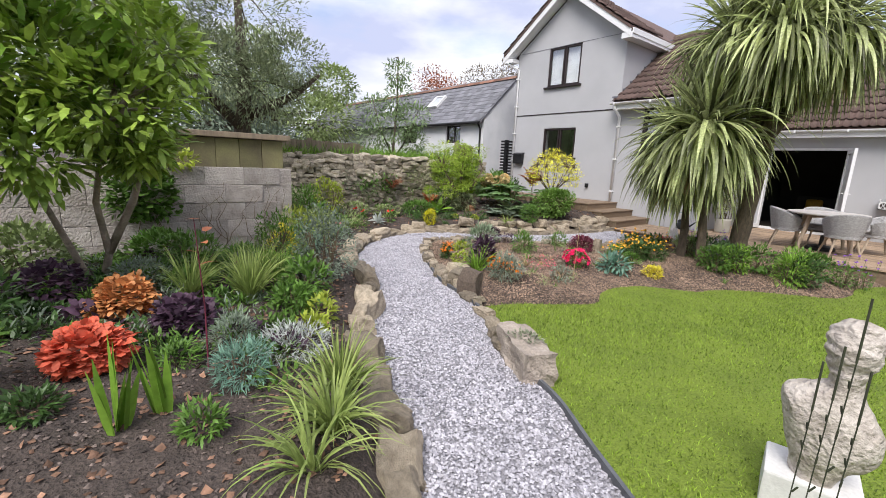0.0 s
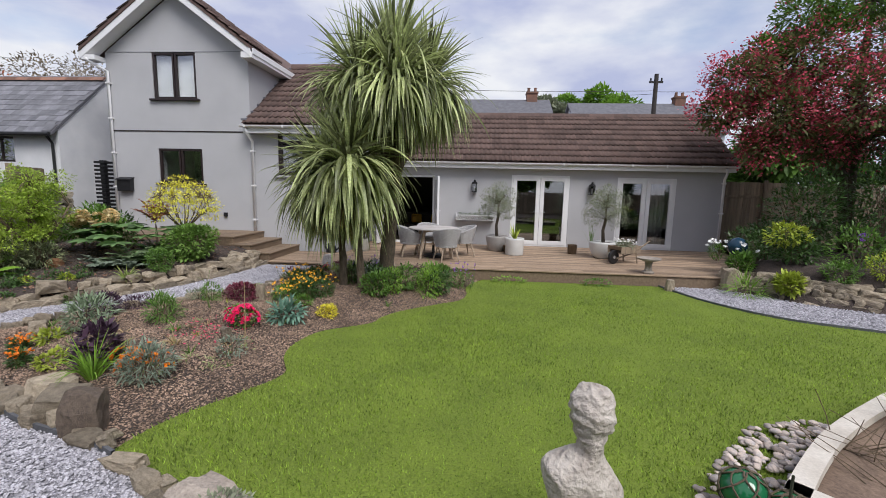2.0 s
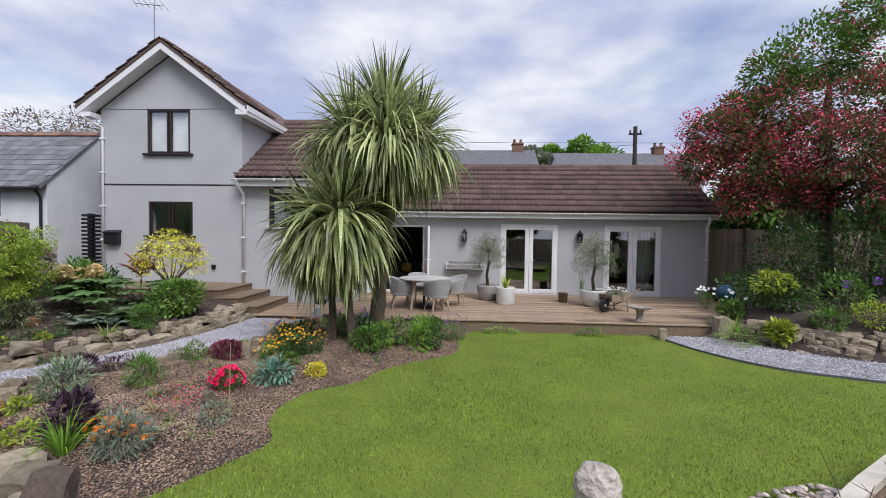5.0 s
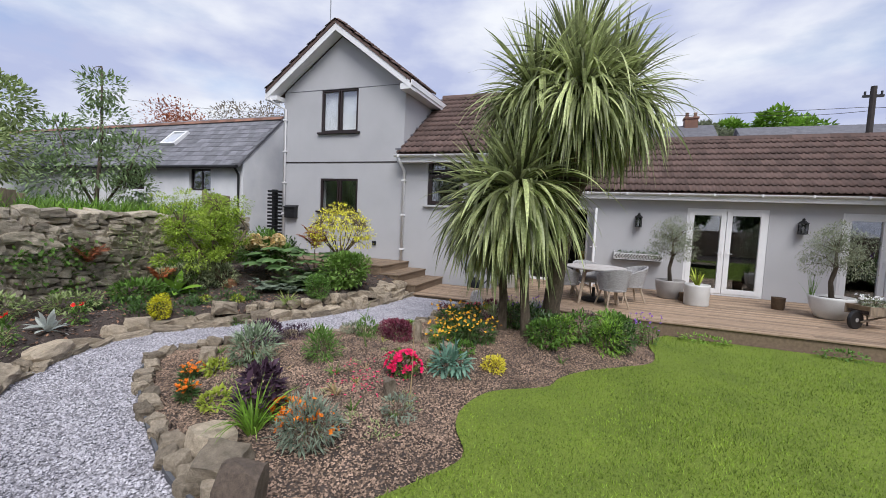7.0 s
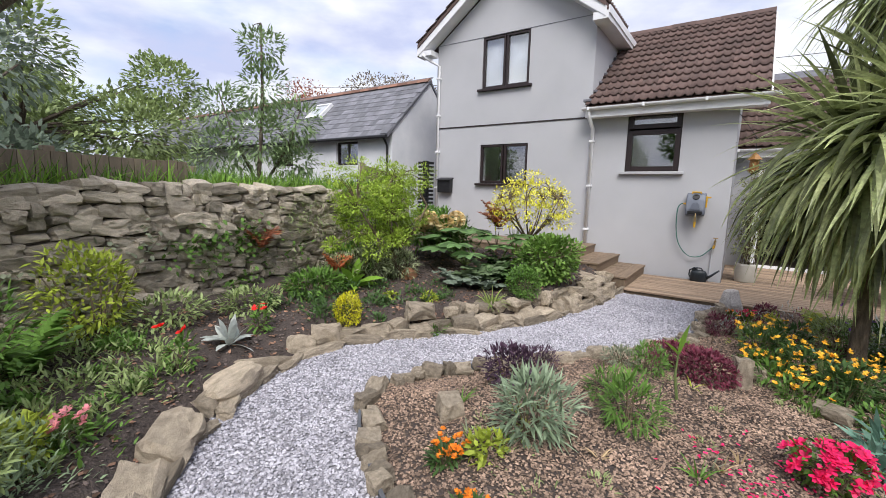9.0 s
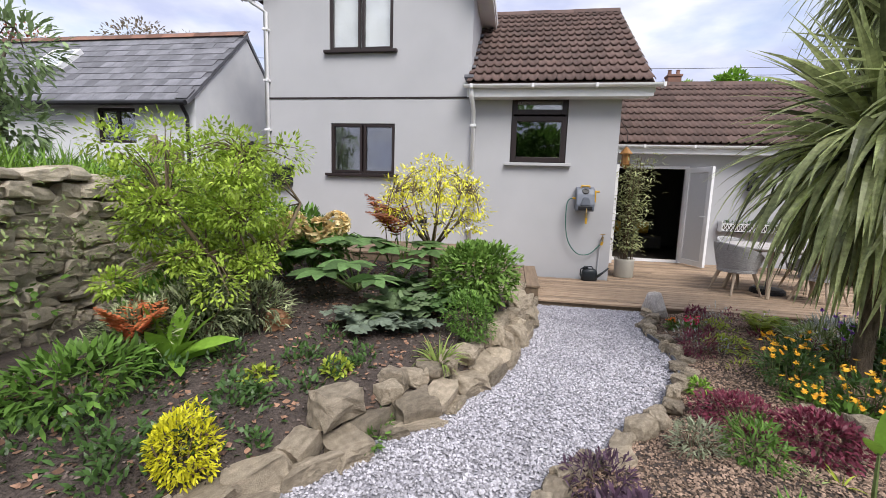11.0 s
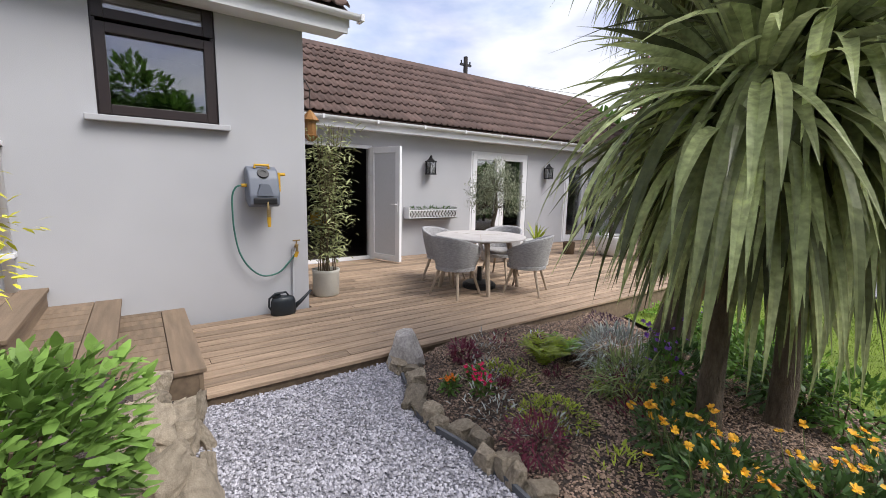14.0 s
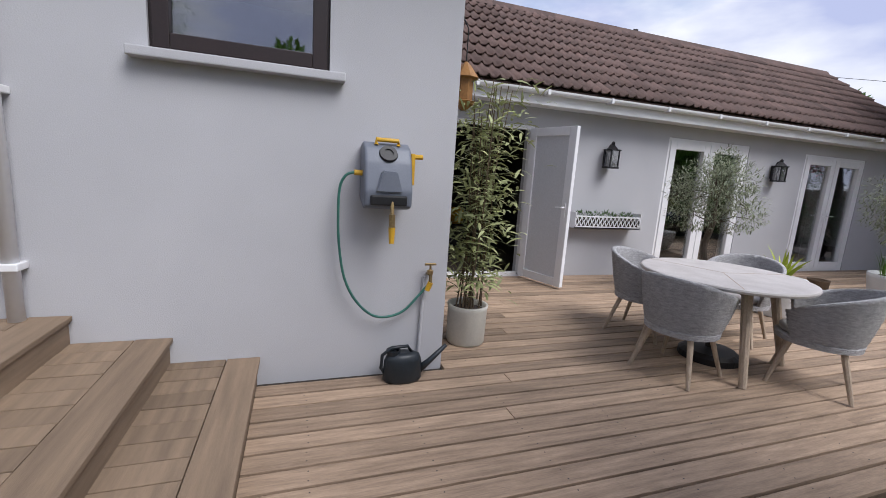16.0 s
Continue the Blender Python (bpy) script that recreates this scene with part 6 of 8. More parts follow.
branch_tree("leafy_tree", "leafy green upper boughs of the hawthorn clump", far_back((9.6, -6.3, 0.5)), [([far_back(p) for p in ((9.6, -6.3, 0.35), (9.5, -6.1, 2.0), (9.3, -5.9, 3.6), (9.2, -5.8, 5.2))], [0.18, 0.15, 0.1, 0.04])],
            [(far_back(c), r * 1.3, w) for c, r, w in HAW_TOP], 2300, 0.11, 0.06, GREEN, BARK, (MAYFL, 22, 0.07, 14, 0.05), twig=0.010)
# ---- trees over the stone wall and in the distance ----
branch_tree("evergreen_tree", "large grey-green evergreen tree behind the block wall", (2.3, 9.6, 0.4),
            [([(2.3, 9.6, 0.2), (2.3, 9.5, 1.5), (2.4, 9.4, 2.8), (2.3, 9.3, 4.4)], [0.2, 0.17, 0.12, 0.05]),
             ([(2.35, 9.45, 1.9), (1.4, 9.0, 2.7), (0.6, 8.8, 3.4)], [0.11, 0.08, 0.03]),
             ([(2.35, 9.45, 2.1), (3.2, 9.0, 2.6), (3.6, 8.7, 3.0)], [0.1, 0.07, 0.03])],
            [((2.6, 8.9, 2.7), 1.0, 1.0), ((1.6, 8.8, 2.9), 1.1, 1.1), ((2.3, 9.1, 3.8), 1.2, 1.2), ((1.0, 8.9, 3.9), 1.2, 1.1), ((3.1, 9.0, 3.2), 0.8, 0.8), ((0.4, 8.6, 3.0), 1.0, 0.9), ((-0.5, 8.8, 3.4), 1.2, 0.9), ((1.2, 9.2, 5.0), 1.2, 0.9)],
            2800, 0.09, 0.03, leaf_mat("evergreen_leaf", (0.25, 0.285, 0.18), (0.14, 0.17, 0.09)))
branch_tree("young_birch", "slim young birch with airy foliage beyond the wall", (7.2, 11.7, 0.5),
            [([(7.2, 11.7, 0.4), (7.22, 11.75, 1.8), (7.3, 11.7, 3.0), (7.25, 11.6, 4.4)], [0.05, 0.04, 0.03, 0.012]),
             ([(7.22, 11.75, 1.5), (7.0, 12.2, 2.4), (6.9, 12.5, 3.3)], [0.03, 0.02, 0.01]),
             ([(7.22, 11.75, 1.4), (7.5, 11.2, 2.3), (7.6, 11.0, 2.9)], [0.03, 0.02, 0.01])],
            [((7.25, 11.6, 4.0), 0.5, 0.4), ((7.3, 11.7, 3.3), 0.6, 0.5), ((6.9, 12.4, 3.0), 0.6, 0.5), ((7.55, 11.1, 2.7), 0.6, 0.5), ((7.2, 11.6, 2.4), 0.8, 0.7), ((6.8, 12.3, 2.1), 0.7, 0.6), ((7.6, 11.2, 2.0), 0.5, 0.5)],
            1100, 0.11, 0.045, leaf_mat("birch_leaf", (0.20, 0.26, 0.13), (0.11, 0.16, 0.07)), twig=0.007)


TWIGGY = leaf_mat("opening_twig_leaf", (0.20, 0.165, 0.12), (0.13, 0.11, 0.08))
HAZEL = leaf_mat("hazel_leaf", (0.22, 0.27, 0.11), (0.125, 0.165, 0.06))


def far_tree(x, y, h, r, material, label, n=850, L=0.4):
    z0 = -0.6
    g = np.random.default_rng(int(abs(x) * 7 + abs(y) * 3))
    cr = [((x + g.normal() * r * 0.45, y + g.normal() * r * 0.45, h - r * 0.2 - g.random() * r * 1.1), r * g.uniform(0.45, 0.7), 1.0) for _ in range(8)]
    return branch_tree("tree", label, (x, y, z0), [([(x, y, z0), (x, y, h * 0.5), (x, y, h - r)], [0.35, 0.25, 0.1])], cr, n, L, L * 0.55, material, twig=0.04)


far_tree(6.0, 22.0, 6.0, 3.0, HAZEL, "green tree beyond the cottage", 1700, 0.2)
far_tree(1.0, 18.0, 5.4, 2.8, HAZEL, "green tree beyond the wall", 1700, 0.2)
far_tree(3.5, 15.0, 4.2, 2.4, GREYLEAF, "grey-green tree beyond the stone wall", L=0.18)
far_tree(7.5, 31.0, 6.0, 2.8, HAZEL, "green tree behind the cottage", 1500, 0.22)
far_tree(26.0, 33.0, 9.6, 3.4, RUST, "bronze-leaved tree behind the cottage roof", 420, 0.2)
far_tree(30.0, 28.0, 10.6, 3.4, TWIGGY, "half-bare twiggy tree behind the cottage roof", 520, 0.17)
far_tree(24.0, 24.0, 7.4, 2.6, TWIGGY, "half-bare twiggy tree behind the cottage", 520, 0.15)
far_tree(40.0, -9.8, 10.5, 2.6, FRESH, "bright green tree behind the far roofs")
far_tree(40.0, -4.8, 9.9, 1.8, OLIVE, "olive-green tree behind the far roofs")
far_tree(19.5, -11.5, 4.6, 2.4, GREEN, "green tree beyond the timber fence")
far_tree(18.5, -15.5, 5.0, 2.6, DEEP, "dark green tree beyond the timber fence")
far_tree(-10.0, 6.0, 6.0, 3.2, GREEN, "green garden tree at the garden's end")
far_tree(-11.0, -2.0, 5.5, 3.0, GREEN, "green garden tree at the garden's end")
far_tree(-9.0, -9.0, 6.0, 3.2, DEEP, "dark green garden tree at the garden's end")
far_tree(3.0, -14.5, 5.5, 3.2, GREEN, "green tree behind the rear fence")
far_tree(17.5, 17.5, 6.6, 2.0, TWIGGY, "half-bare tree beyond the cottage gable", 380, 0.13)
# foliage and grass on the wall top, ivy on its face
P = np.stack([rng.uniform(2.2, 9.2, 1500), np.zeros(1500), np.full(1500, 1.45)], 1)
P[:, 1] = 8.98 + (P[:, 0] - 2.0) * 0.1673 + rng.uniform(0, 0.5, 1500)
P[:, 2] += rng.normal(size=1500) * 0.02
wt = new("wall_top_grass", mesh_np("wall_top_grass", *blades(P, np.stack([rng.normal(size=1500) * 0.5, rng.normal(size=1500) * 0.5, np.ones(1500)], 1), rng.uniform(0.1, 0.38, 1500), 0.012, 0.9, 4), FRESH))
tagged(wt, "wild grass growing along the top of the wall", "grass", kind="stuff")
bm = bmesh.new()
prism(bm, [(2.0, 9.0), (9.35, 10.2), (9.35, 13.5), (2.0, 13.5)], "z", 0.6, 1.42)
tagged(part("ground_bank", bm, SOIL), "raised ground behind the boundary wall", "ground", kind="structure")
P = np.stack([rng.uniform(2.0, 9.3, 6000), rng.uniform(9.3, 13.4, 6000), np.full(6000, 1.42)], 1)
P = P[P[:, 1] > 9.1 + (P[:, 0] - 2) * 0.165]
tagged(new("meadow_grass", mesh_np("meadow_grass", *blades(P, np.stack([rng.normal(size=len(P)) * 0.4, rng.normal(size=len(P)) * 0.4, np.ones(len(P))], 1), rng.uniform(0.12, 0.45, len(P)), 0.014, 0.8, 3), GREEN)), "long rough grass beyond the wall", "grass", kind="stuff")


def wall_creeper(x0, x1, z0, z1, n, material, label, thick=0.14, L=0.07, W=0.05):
    g = np.random.default_rng(int(x0 * 100) + n)
    c = [(g.uniform(x0, x1), g.uniform(z0, z1)) for _ in range(14)]
    k = g.integers(0, 14, n)
    x = np.array([c[i][0] for i in k]) + g.normal(size=n) * (x1 - x0) * 0.09
    z = np.array([c[i][1] for i in k]) + g.normal(size=n) * (z1 - z0) * 0.14
    y = 8.72 + (x - 2.0) * 0.1673 - g.random(n) * thick
    P = np.stack([x, y, np.clip(z, 0.15, 1.6)], 1)
    D = np.stack([g.normal(size=n) * 0.5, -np.ones(n) * 0.7, g.normal(size=n) * 0.6], 1)
    return tagged(new("wall_creeper", mesh_np("wall_creeper", *blades(P, D, L * g.uniform(0.6, 1.3, n), W, 0.7, 2), material)), label, "creeper", kind="stuff")


wall_creeper(4.6, 6.2, 0.3, 1.0, 380, GREEN, "ivy creeping over the rubble wall")
wall_creeper(5.0, 7.6, 0.2, 1.2, 650, HAZEL, "dry creeper stems on the rubble wall", L=0.06, W=0.02)
wall_creeper(2.3, 4.4, 0.3, 1.0, 350, OLIVE, "lichen-green creeper on the rubble wall")
wall_creeper(7.4, 9.2, 0.6, 1.5, 1500, GREEN, "leafy creeper near the house end of the wall")
fern_plant(5.6, 9.15, 4, 0.4, RUST, "rust-coloured fern fronds against the wall", z=0.75)

# ---- left bed beside the path's start ----
def heuchera(x, y, material, label, r=0.17, n=260):
    return shrub(x, y, (r, r, 0.16), int(n * 1.8), 0.045, 0.05, material, label, "heuchera", "heuchera", 0.8, 0.9, prof=(0.5, 1, 1, 0.9, 0.45), stems=0)


heuchera(-0.1, 3.1, CORAL, "coral-red heuchera with ruffled leaves", 0.21, 520)
heuchera(0.1, 4.0, PEACH, "amber-peach heuchera with ruffled leaves", 0.24, 420)
heuchera(0.40, 3.5, PURPLE, "dark purple heuchera with ruffled leaves", 0.24, 380)
heuchera(-0.35, 4.5, PURPLE, "dark purple leafy ground cover", 0.3, 300)
tuft(0.0, 2.42, 12, 0.42, 0.045, FRESH, "upright sword-leaved iris", 0.2, 0.25, name="iris", category="iris")
tuft(0.18, 2.46, 10, 0.40, 0.045, FRESH, "upright sword-leaved iris", 0.2, 0.28, name="iris", category="iris")
tuft(0.95, 3.95, 190, 0.52, 0.014, SEDGE, "cream-striped sedge clump", 1.5, 0.6, name="sedge_clump")
tuft(1.15, 4.35, 150, 0.55, 0.013, SEDGE, "cream-striped sedge clump", 1.5, 0.6, name="sedge_clump")
tuft(0.80, 1.95, 120, 0.46, 0.016, SEDGE, "arching cream-striped sedge by the path", 1.9, 0.9, name="sedge_clump")
tuft(0.98, 2.25, 130, 0.44, 0.015, SEDGE, "arching cream-striped sedge by the path", 1.6, 0.7, name="sedge_clump")
tuft(0.62, 1.75, 50, 0.42, 0.014, SEDGE, "arching cream-striped sedge by the path", 2.1, 1.1, name="sedge_clump")
shrub(0.92, 2.8, (0.26, 0.24, 0.14), 1100, 0.05, 0.008, SILVER, "silver thread-leaved mound", "shrub", "silver_mound", stems=4)
shrub(0.62, 3.05, (0.17, 0.17, 0.16), 900, 0.055, 0.008, GREYLEAF, "soft feathery grey-green perennial", "perennial", "feathery_perennial")
shrub(0.56, 2.6, (0.17, 0.17, 0.15), 900, 0.06, 0.008, BLUEG, "soft feathery green perennial", "perennial", "feathery_perennial")
shrub(1.35, 3.35, (0.12, 0.12, 0.16), 150, 0.07, 0.035, LIME, "lime-green hellebore", "hellebore", "hellebore", z=0.1)
shrub(1.45, 3.95, (0.26, 0.26, 0.22), 330, 0.09, 0.035, GREEN, "green leafy hellebore", "hellebore", "hellebore")
shrub(1.85, 4.45, (0.38, 0.42, 0.48), 2400, 0.04, 0.018, GREYLEAF, "airy small-leaved shrub beside the path", "shrub", "small_leaved_shrub", stems=14)
shrub(1.55, 5.1, (0.3, 0.3, 0.36), 1200, 0.045, 0.02, GREEN, "dense green shrub", "shrub", stems=8)
shrub(2.05, 5.75, (0.26, 0.26, 0.42), 1300, 0.06, 0.01, LIME, "golden conifer", "conifer", "golden_conifer", stems=3)
shrub(1.7, 5.35, (0.2, 0.2, 0.28), 420, 0.05, 0.03, YELLOW, "yellow-leaved shrub", "shrub", "yellow_shrub")
shrub(0.7, 5.0, (0.35, 0.35, 0.3), 700, 0.07, 0.02, GREEN, "low green perennial", "perennial", "perennial")
shrub(-0.8, 4.0, (0.4, 0.4, 0.3), 700, 0.08, 0.035, DEEP, "dark green ground cover", "ground cover", "ground_cover")
shrub(-0.7, 2.9, (0.35, 0.35, 0.25), 500, 0.08, 0.035, GREEN, "green ground cover", "ground cover", "ground_cover")
branch_tree("camellia", "camellia with big glossy leaves and pale twisted stems", (-0.05, 5.05, 0.2),
            [([(-0.05, 5.05, 0.1), (0.05, 4.85, 0.55), (0.0, 4.7, 1.0), (0.1, 4.55, 1.6)], [0.035, 0.03, 0.024, 0.014]),
             ([(-0.05, 5.05, 0.1), (-0.2, 4.9, 0.6), (-0.35, 4.8, 1.1), (-0.4, 4.6, 1.7)], [0.03, 0.026, 0.02, 0.01]),
             ([(0.05, 4.85, 0.55), (0.25, 4.75, 1.0), (0.4, 4.7, 1.5)], [0.035, 0.03, 0.015])],
            [((0.15, 4.4, 1.75), 0.6, 1.2), ((-0.4, 4.4, 1.95), 0.65, 1.1), ((0.45, 4.6, 2.2), 0.55, 0.9), ((0.1, 4.5, 2.5), 0.7, 1.1), ((-0.6, 4.3, 2.5), 0.7, 1.0), ((0.35, 4.65, 1.5), 0.35, 0.4), ((-0.9, 4.2, 1.8), 0.6, 0.8), ((-0.35, 4.25, 1.4), 0.4, 0.6), ((0.3, 4.4, 1.42), 0.32, 0.4), ((-0.8, 4.4, 1.35), 0.4, 0.6)],
            780, 0.125, 0.055, leaf_mat("camellia_leaf", (0.25, 0.33, 0.06), (0.12, 0.19, 0.035), rough=0.28), mat("pale_twisted_bark", (0.42, 0.355, 0.28), (0.22, 0.18, 0.14), rough=0.95, scale=8, fine=50, bump=0.6))
shrub(-0.2, 4.35, (0.55, 0.4, 0.5), 240, 0.14, 0.065, FRESH, "young pale camellia leaves", "shrub", "camellia", z=1.7, stems=0)
shrub(0.4, 5.82, (0.4, 0.16, 0.42), 900, 0.075, 0.07, GREEN, "ivy over the block wall", "ivy", "ivy", z=0.7, stems=0)
shrub(0.8, 6.05, (0.2, 0.16, 0.12), 120, 0.07, 0.05, LIME, "pale shrub on the wall top", "shrub", z=1.25, stems=2)
st = thing("bare_stem", (0.42, 2.75, 0.1), "thin reddish upright young stem", "sapling")
bm = bmesh.new()
tube(bm, [(0, 0, 0), (0.01, 0.02, 0.5), (-0.01, 0.03, 1.0)], [0.005, 0.004, 0.002], 6)
part("stem", bm, MAROON, st)
v = blades(np.array([(0.01 * k, 0.02, 0.75 + 0.06 * k) for k in range(5)]), np.array([(math.cos(k * 2.4), math.sin(k * 2.4), 0.3) for k in range(5)]), 0.09, 0.04, 0.6, 3)
leafy("foliage", v, RUST, st)

for x, y, r, m, L, W, lab in ((-0.9, 3.4, 0.22, PURPLE, 0.06, 0.05, "dark purple ground cover on the soil"), (-0.5, 5.2, 0.4, HAZEL, 0.08, 0.04, "leafy undergrowth at the foot of the wall"), (0.45, 5.35, 0.34, GREEN, 0.07, 0.04, "leafy undergrowth at the foot of the wall"), (-1.1, 4.9, 0.45, GREEN, 0.09, 0.045, "leafy undergrowth at the foot of the wall"), (0.6, 4.35, 0.2, GREEN, 0.07, 0.02, "low green perennial"), (0.25, 4.6, 0.24, GREYLEAF, 0.06, 0.02, "grey-green low perennial"), (1.1, 4.85, 0.26, GREEN, 0.06, 0.02, "low green perennial"), (1.35, 4.6, 0.22, FRESH, 0.06, 0.025, "fresh green perennial"), (0.3, 2.95, 0.13, GREEN, 0.05, 0.012, "small feathery perennial"), (1.15, 3.1, 0.12, LIME, 0.06, 0.03, "pale lime hellebore by the stones"), (1.2, 3.6, 0.2, GREEN, 0.07, 0.028, "dark green hellebore by the stones"), (0.3, 2.2, 0.12, GREEN, 0.05, 0.015, "small weeds on the soil"), (-0.3, 2.7, 0.12, DEEP, 0.05, 0.02, "small weeds on the soil")):
    shrub(x, y, (r, r, r * 0.75), int(2600 * r), L, W, m, lab, "perennial", "perennial", stems=4)
tuft(0.55, 4.2, 110, 0.5, 0.014, SEDGE, "cream-striped sedge clump", 1.5, 0.7, name="sedge_clump")
tuft(1.3, 4.3, 110, 0.5, 0.013, GREEN, "green arching sedge clump", 1.5, 0.7, name="sedge_clump")

def ground_fill(name, poly, clumps, per, r, L, W, material, label, seed, up=0.6):
    g = np.random.default_rng(seed)
    p = np.array(poly)
    cx, cy = g.uniform(p[:, 0].min(), p[:, 0].max(), clumps * 3), g.uniform(p[:, 1].min(), p[:, 1].max(), clumps * 3)
    k = np.flatnonzero(inside(cx, cy, poly))[:clumps]
    cx, cy = np.repeat(cx[k], per), np.repeat(cy[k], per)
    n = len(cx)
    rr = r * np.repeat(g.uniform(0.5, 1.5, len(k)), per)
    x, y = cx + g.normal(size=n) * rr * 0.5, cy + g.normal(size=n) * rr * 0.5
    hh = np.clip(1 - ((x - cx) ** 2 + (y - cy) ** 2) / (rr * rr), 0, 1) * rr * up * g.random(n)
    P = np.stack([x, y, soil_z(x, y) + hh], 1)
    D = np.stack([(x - cx) / rr + g.normal(size=n) * 0.5, (y - cy) / rr + g.normal(size=n) * 0.5, np.full(n, 0.8)], 1)
    return tagged(new(name, mesh_np(name, *blades(P, D, L * g.uniform(0.6, 1.3, n), W * g.uniform(0.7, 1.2, n), 0.7, 2), material)), label, "ground cover", kind="stuff")


NEAR_BED = [(0.75, 2.3), (1.05, 3.0), (1.35, 3.7), (1.75, 4.6), (2.0, 5.6), (1.2, 5.85), (-1.4, 5.85), (-1.4, 3.7), (-0.4, 3.6), (0.3, 2.9)]
WALL_BED = [(2.0, 5.6), (2.6, 6.3), (3.3, 6.95), (3.8, 7.3), (4.1, 8.5), (2.1, 8.4), (1.9, 6.4)]
ground_fill("ground_cover", NEAR_BED, 60, 90, 0.16, 0.06, 0.022, GREEN, "low green ground cover between the perennials", 31)
ground_fill("ground_cover", NEAR_BED, 45, 80, 0.15, 0.06, 0.03, DEEP, "dark green ground cover between the perennials", 32)
ground_fill("ground_cover", NEAR_BED, 34, 90, 0.14, 0.05, 0.012, GREYLEAF, "feathery grey-green ground cover", 33, 1.2)
ground_fill("ground_cover", NEAR_BED, 14, 60, 0.14, 0.07, 0.06, PURPLE, "dark purple creeping leaves on the soil", 34)
ground_fill("ground_cover", WALL_BED, 46, 70, 0.15, 0.055, 0.022, GREEN, "low green ground cover by the wall", 35)
ground_fill("ground_cover", WALL_BED, 60, 70, 0.16, 0.06, 0.02, HAZEL, "soft green ground cover by the wall", 36, 1.0)
ground_fill("ground_cover", [(2.0, 5.6), (2.6, 6.3), (3.0, 6.9), (2.6, 7.6), (1.9, 6.8)], 80, 120, 0.17, 0.04, 0.014, leaf_mat("pale_grey_leaf", (0.22, 0.28, 0.17), (0.12, 0.165, 0.09)), "grey-green ground cover with tiny leaves", 37, 1.2)
# dead creeper stems over the block wall
dc = thing("dead_creeper", (0.9, 5.97, 0.1), "thin dead creeper stems over the block wall", "creeper")
g = np.random.default_rng(21)
for k in range(16):
    x0 = g.uniform(-0.6, 1.0)
    bm = bmesh.new()
    z, x, line = 0.0, x0, []
    while z < g.uniform(0.7, 1.15):
        line.append((x, 0.012 - 0.02 * g.random(), z))
        z += 0.09
        x += g.normal() * 0.05
    tube(bm, line, list(np.linspace(0.006, 0.002, len(line))), 5)
    part("stem", bm, STEM, dc)
ground_fill("ground_cover", [(5.0, 7.5), (7.0, 7.1), (7.4, 7.9), (6.9, 8.9), (5.0, 8.6)], 40, 60, 0.14, 0.05, 0.025, DEEP, "low dark leaves below the maple", 38, 0.9)

# ---- left bed along the wall ----
shrub(2.9, 7.75, (0.3, 0.4, 0.45), 900, 0.07, 0.028, GREEN, "leafy green perennials by the wall", "perennial", "perennial", stems=8)
shrub(2.35, 7.7, (0.4, 0.4, 0.5), 1200, 0.08, 0.03, HAZEL, "tall leafy perennials by the wall", "perennial", "perennial", stems=8)
shrub(4.2, 8.4, (0.5, 0.25, 0.2), 500, 0.07, 0.03, HAZEL, "dark leafy plants at the foot of the wall", "perennial", "perennial", stems=6)
fern_plant(3.2, 8.1, 9, 0.5, GREEN, "green fern at the foot of the wall")
fern_plant(2.75, 7.9, 8, 0.5, DEEP, "dark green fern at the foot of the wall")
shrub(2.75, 7.3, (0.18, 0.18, 0.4), 420, 0.08, 0.03, GREEN, "upright green perennial", "perennial", "perennial")
shrub(2.5, 6.6, (0.45, 0.5, 0.3), 2600, 0.05, 0.018, HAZEL, "grey-green small-flowered ground cover", "ground cover", "ground_cover", flowers=(WHITEFL, 60, 0.012, ""))
shrub(2.15, 5.9, (0.3, 0.3, 0.22), 800, 0.06, 0.022, BLUEG, "blue-green ground cover by the stones", "ground cover", "ground_cover")
shrub(2.95, 7.0, (0.16, 0.16, 0.13), 220, 0.05, 0.035, LIME, "lime-leaved low perennial", "perennial", "perennial")
shrub(3.7, 8.5, (0.42, 0.26, 0.5), 1100, 0.06, 0.03, LIME, "pale lime shrub against the wall", "shrub", stems=10)
flowerbed_plant(3.15, 6.95, 0.09, 90, GREEN, leaf_mat("pale_pink_petal", (0.72, 0.24, 0.26)), 9, 0.03, "small pale pink flowering perennial", 0.2)
flowerbed_plant(3.9, 7.48, 0.12, 130, GREEN, REDFL, 2, 0.045, "scarlet poppy", 0.34, "poppy")
flowerbed_plant(4.75, 7.85, 0.1, 110, GREEN, REDFL, 3, 0.038, "scarlet poppy", 0.3, "poppy")
rosette(4.4, 7.75, 16, 0.24, 0.08, SILVER, "cream-edged hosta", "hosta", "hosta")
shrub(5.55, 7.55, (0.19, 0.19, 0.2), 1500, 0.03, 0.013, leaf_mat("acid_yellow_leaf", (0.46, 0.43, 0.02), (0.30, 0.29, 0.012)), "golden-yellow dwarf conifer", "shrub", "golden_shrub")
shrub(6.4, 7.72, (0.11, 0.11, 0.07), 120, 0.05, 0.03, LIME, "small lime-green seedling", "seedling", "seedling", stems=0)
shrub(6.6, 7.25, (0.13, 0.13, 0.07), 120, 0.05, 0.03, LIME, "small lime-green seedling", "seedling", "seedling", stems=0)
rosette(6.4, 8.35, 15, 0.42, 0.12, FRESH, "rosette of large bright green leaves", "plant", "bigleaf_rosette")
shrub(5.9, 8.5, (0.55, 0.35, 0.2), 800, 0.09, 0.03, GREEN, "green leafy perennials by the wall", "perennial", "perennial")
